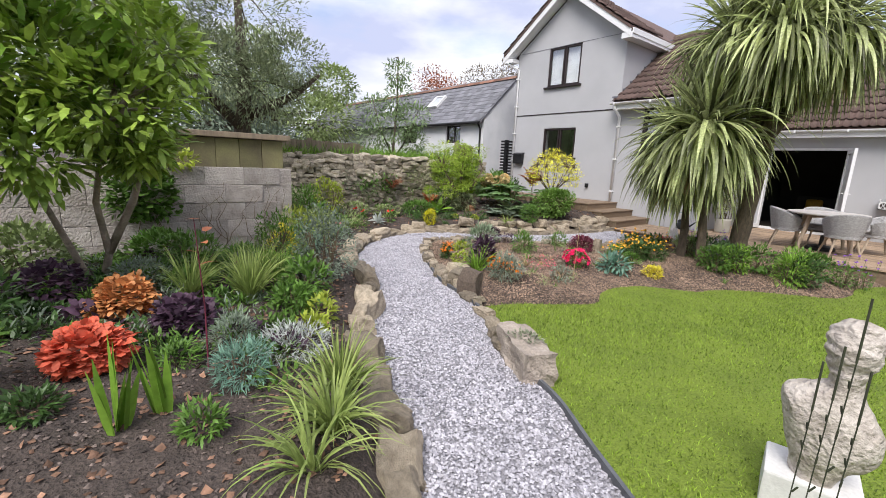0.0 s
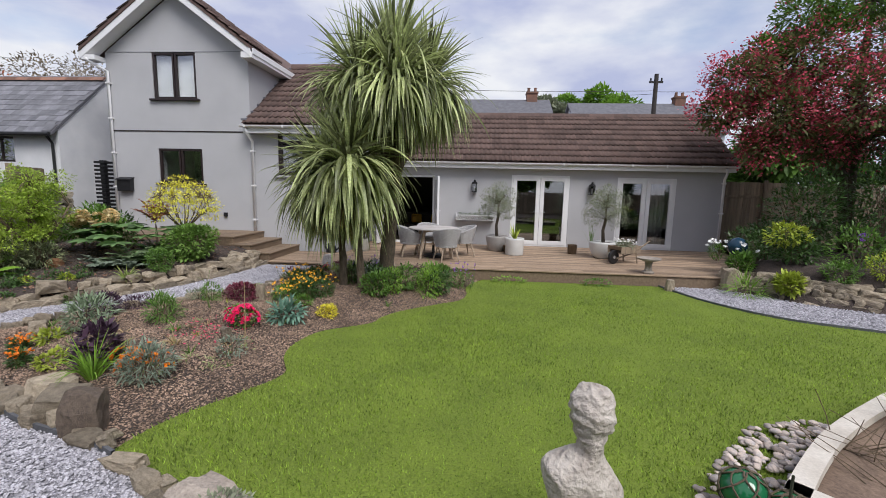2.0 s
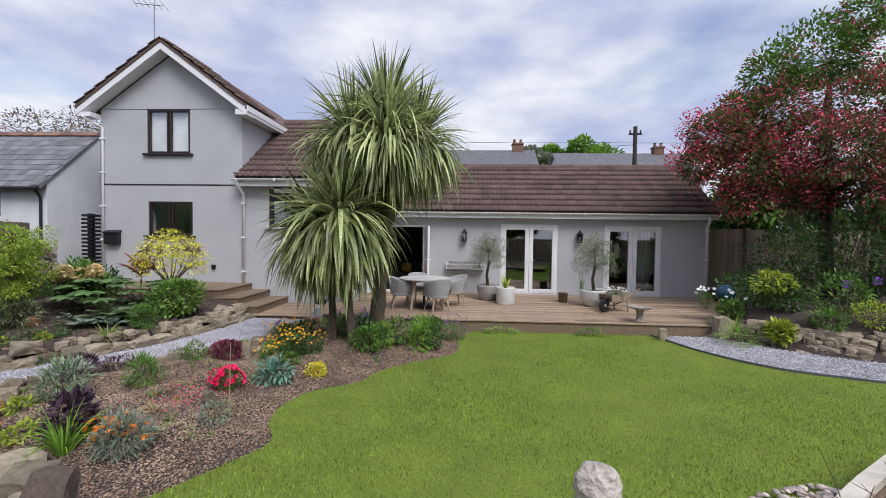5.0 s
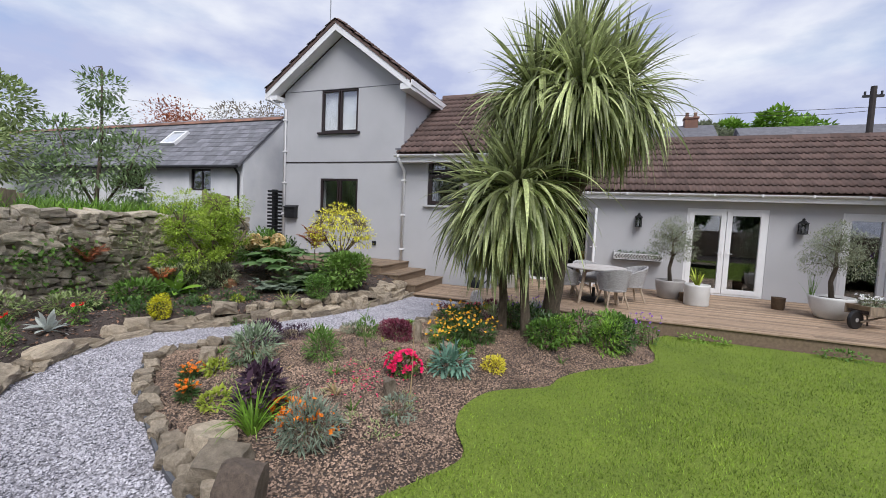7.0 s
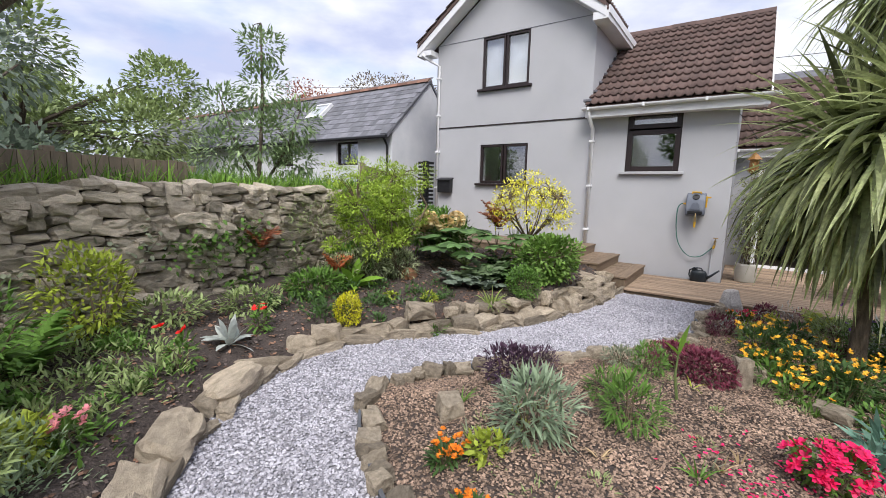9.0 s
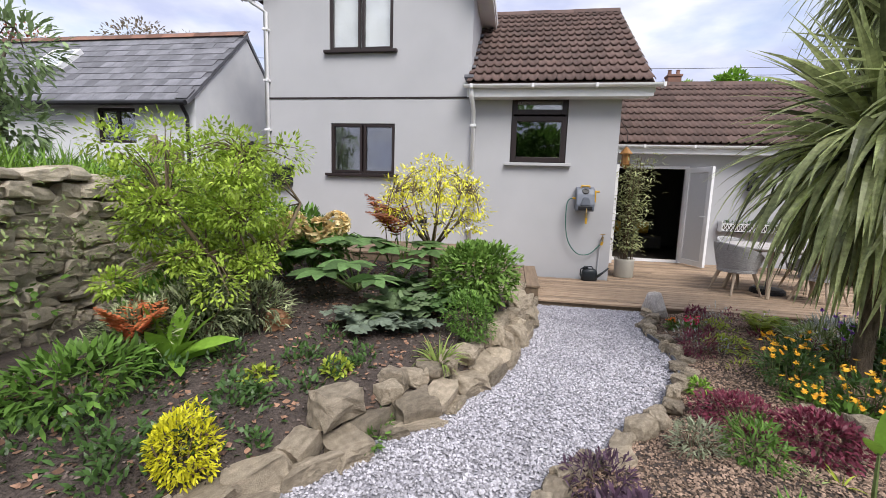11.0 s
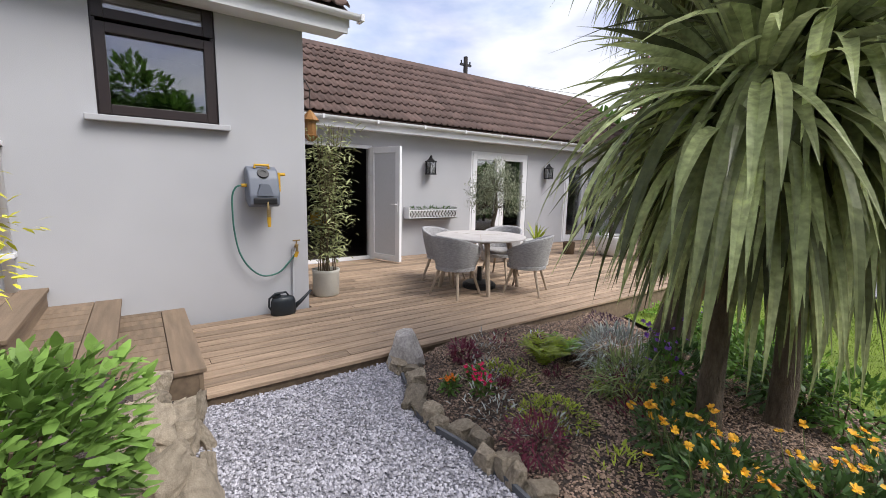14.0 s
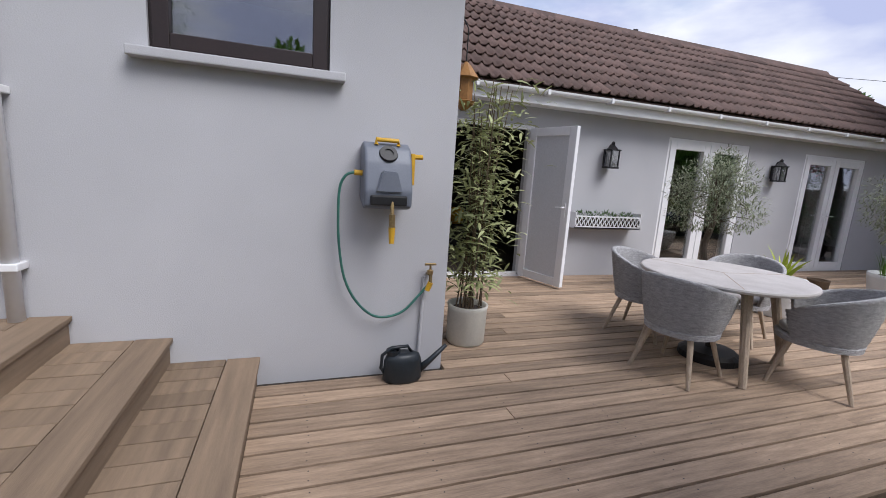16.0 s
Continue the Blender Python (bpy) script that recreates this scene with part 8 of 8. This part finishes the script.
olive_tree(12.9, 0.36, 0.42, 1.14, 0.62, "potted olive tree with airy grey-green leaves")
olive_tree(12.15, -2.42, 0.43, 1.12, 0.66, "potted olive tree with airy grey-green leaves")
bam = thing("bamboo", (12.06, 4.06, 0.3), "potted bamboo with dense small leaves", "bamboo")
g = np.random.default_rng(3)
cs = [((g.normal() * 0.05, g.normal() * 0.05, 0), (g.normal() * 0.13, g.normal() * 0.13 - 0.04, 1.5 + g.random() * 0.45)) for _ in range(16)]
for c in cs:
    stems_mesh(bam, [c], 0.007, STEM, "cane")
P = []
for a, b in cs:
    t = g.uniform(0.12, 1.0, 85)
    P.append(np.array(a) + (np.array(b) - np.array(a)) * t[:, None] + g.normal(size=(85, 3)) * np.array([0.12, 0.12, 0.04]))
P = np.concatenate(P)
leafy("foliage", blades(P, np.stack([g.normal(size=len(P)), g.normal(size=len(P)), g.normal(size=len(P)) * 0.3 + 0.1], 1), g.uniform(0.08, 0.15, len(P)), 0.026, 0.8, 3), leaf_mat("bamboo_leaf", (0.27, 0.29, 0.15), (0.15, 0.165, 0.07)), bam)
ag = tuft(12.22, -0.09, 20, 0.42, 0.05, LIME, "striped yellow-green agave", 0.9, 0.7, z=0.42, name="agave", category="agave", prof=(0.7, 1, 0.8, 0.45, 0.03))
for k in range(7):
    shrub(EXT_X - 0.1, 0.55 + k * 0.155, (0.07, 0.07, 0.06), 70, 0.05, 0.02, DEEP, "small plant in the wall planter", "plant", "planter_plant", z=0.9, stems=0, group="wall planter plants")
flowerbed_plant(11.42, -2.72, 0.24, 260, OLIVE, WHITEFL, 20, 0.04, "white cyclamen and grey foliage in the barrow", 0.2).location.z = 0.38
tuft(12.2, -2.1, 22, 0.5, 0.012, GREEN, "thin grass beside the olive", 0.5, 0.5, z=0.4)

# ---- stones along the beds ----
def stone_row(name, line, label, size, z_of, every=0.3, side=0.0, jitter=0.05, start=0.0, end=1e9, tall=1.0):
    th = thing(name, (0, 0, 0), label, "stone edging", kind="structure")
    pts = [Vector((p[0], p[1], 0)) for p in line]
    d = 0.0
    nxt = start + 0.05
    for a, b in zip(pts, pts[1:]):
        seg = (b - a).length
        while nxt < d + seg and nxt < end:
            p = a.lerp(b, (nxt - d) / seg)
            u = (b - a).normalized()
            nrm = Vector((-u.y, u.x, 0))
            w = every * random.uniform(0.5, 1.5)
            h = size * random.uniform(0.6, 1.35) * tall
            dep = size * random.uniform(0.8, 1.5)
            q = p + nrm * (side + random.uniform(-jitter, jitter))
            piece("stone", random.choice(ROCKS), th, pose(q.x, q.y, z_of(q.x) + h * 0.32, random.uniform(-14, 14), random.uniform(-12, 12), math.degrees(math.atan2(u.y, u.x)) + random.uniform(-24, 24)) @ Matrix.Diagonal((w * 1.04, dep, h, 1)))
            nxt += w
        d += seg
    return th


stone_row("stone_edging", PATH_L, "rough stones edging the left bed", 0.17, gravel_z, 0.27, 0.09, start=1.9, end=6.2)
stone_row("stone_edging", PATH_L, "rough stones edging the left bed", 0.19, gravel_z, 0.33, 0.09, start=6.2, end=12.0)
stone_row("stone_edging", PATH_L, "large rough stones holding up the raised bed", 0.19, gravel_z, 0.27, 0.08, 0.07, start=11.6, end=16.9)
stone_row("stone_edging", PATH_L, "rough upper stones of the raised bed's edge", 0.15, lambda x: 0.11, 0.25, 0.19, 0.06, start=12.4, end=16.8)
stone_row("stone_edging", PATH_L, "small chock stones along the bed's foot", 0.08, gravel_z, 0.3, -0.03, 0.03, start=7.0, end=16.8)
stone_row("stone_edging", [p for p in PATH_R if p[0] > 2.95], "small rough stones edging the middle bed", 0.10, gravel_z, 0.16, -0.06)
stone_row("stone_edging", [p for p in PATH_R if p[1] < 3.2 and p[1] > 2.3], "flat stones edging the lawn", 0.075, gravel_z, 0.2, -0.04)
for k, (o, zz) in enumerate(((0.12, -0.02), (0.15, 0.07), (0.19, 0.16), (0.25, 0.25), (0.32, 0.33))):
    stone_row("low_stone_wall", GRAVEL2_FAR, "low dry-stone wall of flat brown stones", 0.12, lambda x, zz=zz: lawn_z(x) + zz, 0.24, o, 0.03)
# single stones
def boulder(x, y, z, sx, sy, sz, label, material=None, turn=0.0, name="boulder", seed=3):
    ob = new(name, rock_mesh(name, material or GRANITE, seed, 0.16, 0.8))
    ob.matrix_basis = pose(x, y, z + sz * 0.42, 0, 0, turn) @ Matrix.Diagonal((sx, sy, sz, 1))
    return tagged(ob, label, "stone")


boulder(3.18, 3.62, -0.08, 0.2, 0.24, 0.38, "upright dark granite post stone by the lawn", mat("dark_granite", (0.24, 0.185, 0.145), (0.09, 0.07, 0.058), rough=0.95, scale=11, fine=60, bump=0.9, contrast=0.9, amount=0.5, dist=0.02), turn=20, name="granite_post", seed=5)
wedge = boulder(9.72, 4.22, -0.08, 0.27, 0.27, 0.32, "pale speckled granite wedge stone by the deck", mat("pale_granite", (0.62, 0.58, 0.55), (0.36, 0.33, 0.31), rough=0.9, scale=14, fine=110, bump=0.7, amount=0.5, dist=0.01), turn=35, seed=9)
for v in wedge.data.vertices:
    k = 1.0 - 0.45 * (v.co.z + 0.5)
    v.co.x, v.co.y = v.co.x * k + 0.1 * v.co.z, v.co.y * k
boulder(3.42, 4.0, -0.07, 0.34, 0.28, 0.23, "large pale boulder beside the granite post", STONE, 30, seed=17)
boulder(3.6, 4.3, -0.05, 0.32, 0.26, 0.2, "pale rounded boulder at the bed's edge", STONE, 65, seed=18)
boulder(7.15, 8.02, 0.22, 0.2, 0.2, 0.2, "orange-brown stone in the bed", mat("ochre_stone", (0.42, 0.22, 0.12), (0.3, 0.15, 0.08), rough=0.9, scale=6, fine=50, bump=0.6), 10, seed=4)
boulder(6.56, 4.12, 0.0, 0.14, 0.12, 0.3, "upright brown standing stone in the bed", STONE, 15, seed=6)
boulder(6.35, 3.6, 0.02, 0.22, 0.16, 0.1, "flat brown stone in the bed", STONE, 60, seed=7)
boulder(4.87, 3.62, 0.02, 0.16, 0.1, 0.17, "pointed brown stone in the bed", STONE, 40, seed=8)
boulder(9.08, 2.63, -0.05, 0.1, 0.08, 0.25, "small upright slate in the bed", STONE, 0, seed=10)
boulder(6.95, 4.05, 0.0, 0.22, 0.2, 0.1, "flat brown stone in the bed", STONE, 20, seed=11)
boulder(4.76, 5.7, 0.02, 0.2, 0.16, 0.16, "pale stone in the bed", STONE, 50, seed=12)
boulder(9.4, -2.98, -0.25, 0.14, 0.14, 0.28, "small upright stone at the deck corner", STONE, 0, seed=13)
boulder(9.75, -4.35, -0.25, 0.3, 0.3, 0.5, "stacked brown stones at the deck corner", STONE, 0, seed=14)
boulder(9.62, 6.12, -0.06, 0.42, 0.3, 0.3, "large pale stone beside the steps", STONE, 10, seed=15)
boulder(9.36, 6.22, -0.08, 0.38, 0.3, 0.36, "large pale stone beside the steps", STONE, 70, seed=16)
# granite trough on the lawn edge
tr = thing("granite_trough", (2.38, 2.12, -0.05), "rough worn granite trough planted with small alpines", "trough", turn=62)
bm = bmesh.new()
bmesh.ops.create_cube(bm, size=1.0)
bmesh.ops.subdivide_edges(bm, edges=bm.edges, cuts=5, use_grid_fill=True)
for v in bm.verts:
    inner = max(abs(v.co.x) / 0.34, abs(v.co.y) / 0.30) < 1
    v.co = Vector((v.co.x * 0.58, v.co.y * 0.24, (v.co.z + 0.5) * 0.25))
    if inner and v.co.z > 0.3:
        v.co.z -= 0.05
    v.co += noise.noise_vector(v.co * 8) * 0.03 + noise.noise_vector(v.co * 22) * 0.016
part("body", bm, mat("worn_trough_granite", (0.50, 0.43, 0.37), (0.22, 0.185, 0.155), rough=0.95, scale=10, fine=60, bump=0.9, amount=0.4, contrast=0.9, dist=0.02), tr)
shrub(2.38, 2.12, (0.1, 0.16, 0.045), 220, 0.03, 0.016, OLIVE, "low alpine plants in the granite trough", "alpine", "alpine", z=0.17, stems=0)
# plastic edging strips
for line, zf, nm in (([p for p in PATH_R if p[1] < 2.5], gravel_z, "path"), ([p for p in PATH_R if p[0] > 2.9 and p[0] < 9.6], gravel_z, "bed"), (LAWN_RIGHT, lawn_z, "lawn")):
    bm = bmesh.new()
    for a, b in zip(line, line[1:]):
        u = Vector((b[0] - a[0], b[1] - a[1], 0)).normalized()
        n = Vector((u.y, -u.x, 0)) * 0.022
        q = [Vector((*a, 0)), Vector((*b, 0))]
        vs = []
        for p in q:
            for s, h in ((0, -0.1), (0, 0.035), (1, 0.035), (1, -0.1)):
                w = p + n * s
                vs.append(bm.verts.new((w.x, w.y, zf(w.x) + h)))
        for k in range(4):
            bm.faces.new((vs[k], vs[(k + 1) % 4], vs[4 + (k + 1) % 4], vs[4 + k]))
    tagged(part("edging_strip", bm, EDGING), "dark grey plastic edging strip beside the gravel", "edging", kind="structure")

# ---- statue, float, trough planter, pebbles ----
PLASTER = mat("weathered_white_plaster", (0.60, 0.55, 0.50), (0.34, 0.29, 0.25), rough=0.9, scale=9, fine=40, bump=0.9, amount=0.35, contrast=0.6, dist=0.03)
bm = bmesh.new()
# height, sideways shift, half width, half depth
prof = [(0.0, 0.03, 0.07, 0.075), (0.05, 0.03, 0.09, 0.085), (0.15, 0.03, 0.13, 0.105), (0.26, 0.025, 0.172, 0.115), (0.33, 0.025, 0.175, 0.105), (0.385, 0.035, 0.14, 0.09), (0.425, 0.02, 0.085, 0.075), (0.455, 0.0, 0.062, 0.064), (0.495, -0.005, 0.06, 0.066), (0.53, 0.0, 0.072, 0.082), (0.585, 0.0, 0.086, 0.1), (0.64, 0.0, 0.09, 0.104), (0.69, 0.0, 0.08, 0.092), (0.725, 0.0, 0.055, 0.065), (0.742, 0.0, 0.02, 0.03)]
sides = 44
rings = []
for z, cy, ry, rx in smooth_line(prof, 4):
    ring = []
    for k in range(sides):
        a = 2 * math.pi * k / sides
        p = Vector((rx * math.cos(a) + (0.015 if z > 0.52 else 0), cy + ry * math.sin(a), z))
        if 0.1 < z < 0.42:
            p.z += 0.07 * math.sin(a) * math.sin(math.pi * (z - 0.1) / 0.32)
        if 0.54 < z < 0.73:
            p += Vector((math.cos(a), math.sin(a), 0)) * 0.005 * math.sin(z * 120 + 3 * math.sin(2 * a))
        ring.append(p + noise.noise_vector(p * 9) * 0.016 + noise.noise_vector(p * 26) * 0.008)
    rings.append([bm.verts.new(p) for p in ring])
for a, b in zip(rings, rings[1:]):
    for k in range(sides):
        bm.faces.new((a[k - 1], a[k], b[k], b[k - 1]))
bm.faces.new(rings[0])
bm.faces.new(rings[-1])
bmesh.ops.recalc_face_normals(bm, faces=bm.faces)
bust = part("bust_statue", bm, PLASTER, smooth=True)
bust.matrix_basis = pose(2.40, 0.44, 0.138, 0, 0, 0)
tagged(bust, "weathered white plaster bust on a block plinth", "statue")
plinth = thing("plinth", (2.44, 0.48, lawn_z(2.44)), "white painted block plinth on the lawn", "plinth", turn=12)
bm = bmesh.new()
box(bm, -0.14, -0.17, 0, 0.14, 0.17, 0.18, 0.012)
part("block", bm, mat("white_painted_block", (0.70, 0.69, 0.68), (0.58, 0.57, 0.56), rough=0.8, scale=6, fine=60, bump=0.2, amount=0.15), plinth)
PEBBLE = mat("rounded_beach_pebble", (0.50, 0.41, 0.355), (0.30, 0.275, 0.27), rough=0.7, scale=1.2, fine=60, bump=0.15, rnd="obj", amount=0.5, contrast=0.3)
pb_me = [rock_mesh("pebble", PEBBLE, 50 + i, 0.05, 0.1) for i in range(4)]
for me in pb_me:
    me.polygons.foreach_set("use_smooth", [True] * len(me.polygons))
peb = thing("pebble_patch", (3.34, -1.0, 0.0), "patch of rounded grey and brown beach pebbles", "pebbles", kind="structure")
for k in range(1200):
    x, y = random.uniform(2.7, 4.1), random.uniform(-1.9, -0.05)
    if not inside(np.array([x]), np.array([y]), [(2.75, -0.02), (3.1, -0.1), (3.62, -0.62), (3.9, -0.9), (4.1, -1.5), (3.9, -1.75), (3.3, -1.0), (2.7, -0.45)])[0]:
        continue
    s = random.uniform(0.026, 0.054)
    piece("pebble", random.choice(pb_me), peb, pose(x - 3.4, y + 0.75, lawn_z(x) + s * 0.3 + random.uniform(0, 0.03), random.uniform(-15, 15), random.uniform(-15, 15), random.uniform(0, 360)) @ Matrix.Diagonal((s * 1.3, s, s * 0.7, 1)))
GREENGLASS = mat("green_glass_float", (0.015, 0.16, 0.06), (0.01, 0.10, 0.04), rough=0.06, bump=0.0, amount=0.1, spec=0.8)
NET = mat("tarred_net_rope", (0.13, 0.10, 0.07), rough=0.95, scale=20, fine=90, bump=0.4)
for x, y, r in ((2.87, -0.52, 0.115), (2.74, -0.68, 0.10)):
    fl = thing("glass_float", (x, y, lawn_z(x) + 0.02), "green glass fishing float in a rope net", "glass float", "glass floats")
    bm = bmesh.new()
    bmesh.ops.create_uvsphere(bm, u_segments=28, v_segments=16, radius=r)
    bmesh.ops.translate(bm, vec=(0, 0, r + 0.03), verts=bm.verts)
    part("ball", bm, GREENGLASS, fl, smooth=True)
    bm = bmesh.new()
    for k in range(6):
        for tw in (1, -1):
            tube(bm, [((r + 0.006) * math.sin(t) * math.cos(k * 1.047 + tw * t), (r + 0.006) * math.sin(t) * math.sin(k * 1.047 + tw * t), r + 0.03 + (r + 0.006) * math.cos(t)) for t in np.linspace(0.15, 2.9, 12)], 0.005, 5)
    part("net", bm, NET, fl)
# boat-shaped white planter
bp_line = [(2.4, -1.25), (2.62, -0.86), (2.95, -0.52), (3.3, -0.88), (3.62, -1.25), (4.02, -1.82), (4.36, -2.4), (4.5, -3.1)]
bp = thing("boat_planter", (2.94, -1.82, 0.0), "white-rimmed boat-shaped planter filled with dry stalks", "planter")
inner = [(2.72, -1.35), (2.95, -0.74), (3.2, -0.98), (3.5, -1.35), (3.88, -1.9), (4.2, -2.45), (4.33, -3.1)]
bl_s, bi_s = smooth_line(bp_line[2:], 5), smooth_line(inner[1:], 5)
rim_m = mat("worn_white_paint", (0.66, 0.62, 0.56), (0.45, 0.40, 0.34), rough=0.8, scale=5, fine=50, bump=0.3, amount=0.25, contrast=0.8)
for ln, off in ((smooth_line(bp_line[2:], 5), (0.13, 0.09)), ([(2.95, -0.52), (2.62, -0.86), (2.4, -1.25), (2.0, -2.1)], (-0.11, 0.07))):
    bm = bmesh.new()
    bm2 = bmesh.new()
    for a, b in zip(ln, ln[1:]):
        u = Vector((b[0] - a[0], b[1] - a[1], 0)).normalized()
        n = Vector((u.y, -u.x, 0)) * (-1 if off[0] < 0 else 1)
        for bmx, (o0, o1, h0, h1) in ((bm, (0.0, 0.11, 0.08, 0.14)), (bm2, (0.012, 0.05, -0.2, 0.078))):
            vs = []
            for p in (a, b):
                for s, h in ((o0, h0), (o0, h1), (o1, h1), (o1, h0)):
                    w = Vector((*p, 0)) + n * s - Vector((3.0, -1.6, 0))
                    vs.append(bmx.verts.new((w.x, w.y, h)))
            for k in range(4):
                bmx.faces.new((vs[k], vs[(k + 1) % 4], vs[4 + (k + 1) % 4], vs[4 + k]))
    part("rim", bm, rim_m, bp, "worn white painted rim")
    part("side", bm2, BLACK, bp, "dark hull side")
bm = bmesh.new()
bm.faces.new([bm.verts.new((x - 3.0, y + 1.6, 0.06)) for x, y in [(2.95, -0.62), (3.6, -1.32), (4.0, -1.9), (4.35, -2.5), (4.4, -3.1), (2.2, -3.1), (2.1, -2.1), (2.5, -1.25)]])
part("gravel_fill", bm, BARKCHIP, bp)
g = np.random.default_rng(12)
tuft(3.69, -2.22, 60, 0.4, 0.016, SEDGE, "yellow-striped grass in the boat planter", 1.4, 0.8, z=0.06)
ds = thing("dry_stalks", (3.14, -1.62, 0.06), "bare dark dead stalks in the boat planter", "dead plant")
stems_mesh(ds, [((g.uniform(-0.4, 0.4), g.uniform(-0.5, 0.4), 0), (g.uniform(-0.6, 0.5), g.uniform(-0.6, 0.5), g.uniform(0.1, 0.4))) for _ in range(46)], 0.004, STEM, "stalk")
DARKSTALK = mat("dark_seed_stalk", (0.05, 0.06, 0.03), (0.03, 0.032, 0.02), rough=0.8, scale=8, fine=50, bump=0.1)
for x, y, top in ((1.44, 0.35, 1.17), (1.44, 0.375, 1.04), (1.46, 0.41, 0.98), (1.43, 0.32, 1.0)):
    sk = thing("seed_stalk", (x, y, lawn_z(x)), "thin dark upright seed stalk", "plant")
    hgt = top - lawn_z(x)
    for nm, pts, rad in (("stem", [(0.03, 0.02, 0), (0.012, 0.006, hgt * 0.5), (0, 0, hgt * 0.86)], 0.0016), ("seed_head", [(0, 0, hgt * 0.86), (-0.002, 0, hgt * 0.93), (-0.003, 0, hgt)], 0.0026)):
        bm = bmesh.new()
        tube(bm, pts, rad, 6)
        part(nm, bm, DARKSTALK, sk)
    for z in (0.5, 0.6, 0.68, 0.74, 0.8):
        bm = bmesh.new()
        tube(bm, [(0.008, 0.003, hgt * z), (0.008 + 0.008 * math.cos(19 * z), 0.008 * math.sin(19 * z), hgt * z + 0.02)], 0.0026, 5)
        part("side_bud", bm, DARKSTALK, sk)

# ---- loose stuff on the ground: gravel stones, chips, grass blades ----
def scatter_rocks(name, pts, size, material, label, category, flat=0.6):
    g = np.random.default_rng(len(pts))
    n = len(pts)
    base = np.array([(1, 0, 0), (-1, 0, 0), (0, 1, 0), (0, -1, 0), (0, 0, 1), (0, 0, -1)], float)
    V = base[None] * g.uniform(0.6, 1.2, (n, 6, 1))
    V[:, :, 2] *= flat
    a, b = g.random(n) * 6.283, g.normal(size=n) * 0.5
    ca, sa, cb, sb = np.cos(a), np.sin(a), np.cos(b), np.sin(b)
    x, y, z = V[..., 0], V[..., 1], V[..., 2]
    y, z = y * cb[:, None] - z * sb[:, None], y * sb[:, None] + z * cb[:, None]
    x, y = x * ca[:, None] - y * sa[:, None], x * sa[:, None] + y * ca[:, None]
    V = np.stack([x, y, z], -1) * (size * g.uniform(0.6, 1.35, n))[:, None, None] + pts[:, None, :]
    tri = np.array([(0, 2, 4), (2, 1, 4), (1, 3, 4), (3, 0, 4), (2, 0, 5), (1, 2, 5), (3, 1, 5), (0, 3, 5)])
    F = (np.arange(n)[:, None, None] * 6 + tri[None]).reshape(-1, 3)
    return tagged(new(name, mesh_np(name, V.reshape(-1, 3), F, material)), label, category, kind="stuff")


def fill(poly, n, seed):
    g = np.random.default_rng(seed)
    p = np.array(poly)
    lo, hi = p.min(0), p.max(0)
    x, y = g.uniform(lo[0], hi[0], n), g.uniform(lo[1], hi[1], n)
    k = inside(x, y, poly)
    return x[k], y[k], g


x, y, g = fill(GRAVEL_POLY, 640000, 1)
scatter_rocks("gravel", np.stack([x, y, gravel_z(x) - 0.004 + g.uniform(-0.006, 0.006, len(x))], 1), 0.0118, GRAVEL, "loose pale granite gravel on the path", "gravel")
x, y, g = fill(GRAVEL2_POLY, 30000, 2)
scatter_rocks("gravel", np.stack([x, y, lawn_z(x) + g.uniform(-0.006, 0.006, len(x))], 1), 0.018, GRAVEL, "loose pale granite gravel on the far path", "gravel")
MID = LAWN_BED + [p for p in PATH_R if p[0] > 3.0][::-1]
x, y, g = fill(MID, 230000, 3)
scatter_rocks("bark_chips", np.stack([x, y, soil_z(x, y) + 0.005], 1), 0.0104, BARKCHIP, "brown bark chippings over the middle bed", "bark chips", 0.35)
x, y, g = fill(PATH_L[4 * 6:] + [(9.79, 9.5), (2.0, 8.6), (-1.5, 5.9), (-1.5, 1.0)], 40000, 4)
scatter_rocks("soil_crumbs", np.stack([x, y, soil_z(x, y) + 0.003], 1), 0.013, CHIP, "dark crumbly soil and small chips", "soil", 0.5)
x, y, g = fill(PATH_L[4 * 6:] + [(9.79, 9.5), (2.0, 8.6), (-1.5, 5.9), (-1.5, 1.0)], 16000, 6)
scatter_rocks("leaf_litter", np.stack([x, y, soil_z(x, y) + 0.006], 1), 0.02, mat("leaf_litter", (0.30, 0.17, 0.11), (0.12, 0.07, 0.05), rough=0.9, scale=3, fine=40, bump=0.2, rnd="isl", amount=0.7), "dry brown leaf litter on the soil", "leaf litter", 0.2)
x, y, g = fill(LAWN_POLY, 360000, 5)
near = g.random(len(x)) < np.clip(1.4 - 0.10 * np.hypot(x - 1, y - 1), 0.3, 1)
x, y = x[near], y[near]
n = len(x)
h = 0.022 + 0.008 * np.sin(1.3 * x + 0.6) * np.sin(1.7 * y)
grass = blades(np.stack([x, y, lawn_z(x) - 0.002], 1), np.stack([g.normal(size=n) * 0.6, g.normal(size=n) * 0.6, np.ones(n)], 1), h * g.uniform(0.6, 1.4, n), 0.0075, 0.5, 1, (1, 0.2))
tagged(new("lawn_grass", mesh_np("lawn_grass", grass[0], grass[1], BLADE)), "short bright green lawn grass", "grass", kind="stuff")
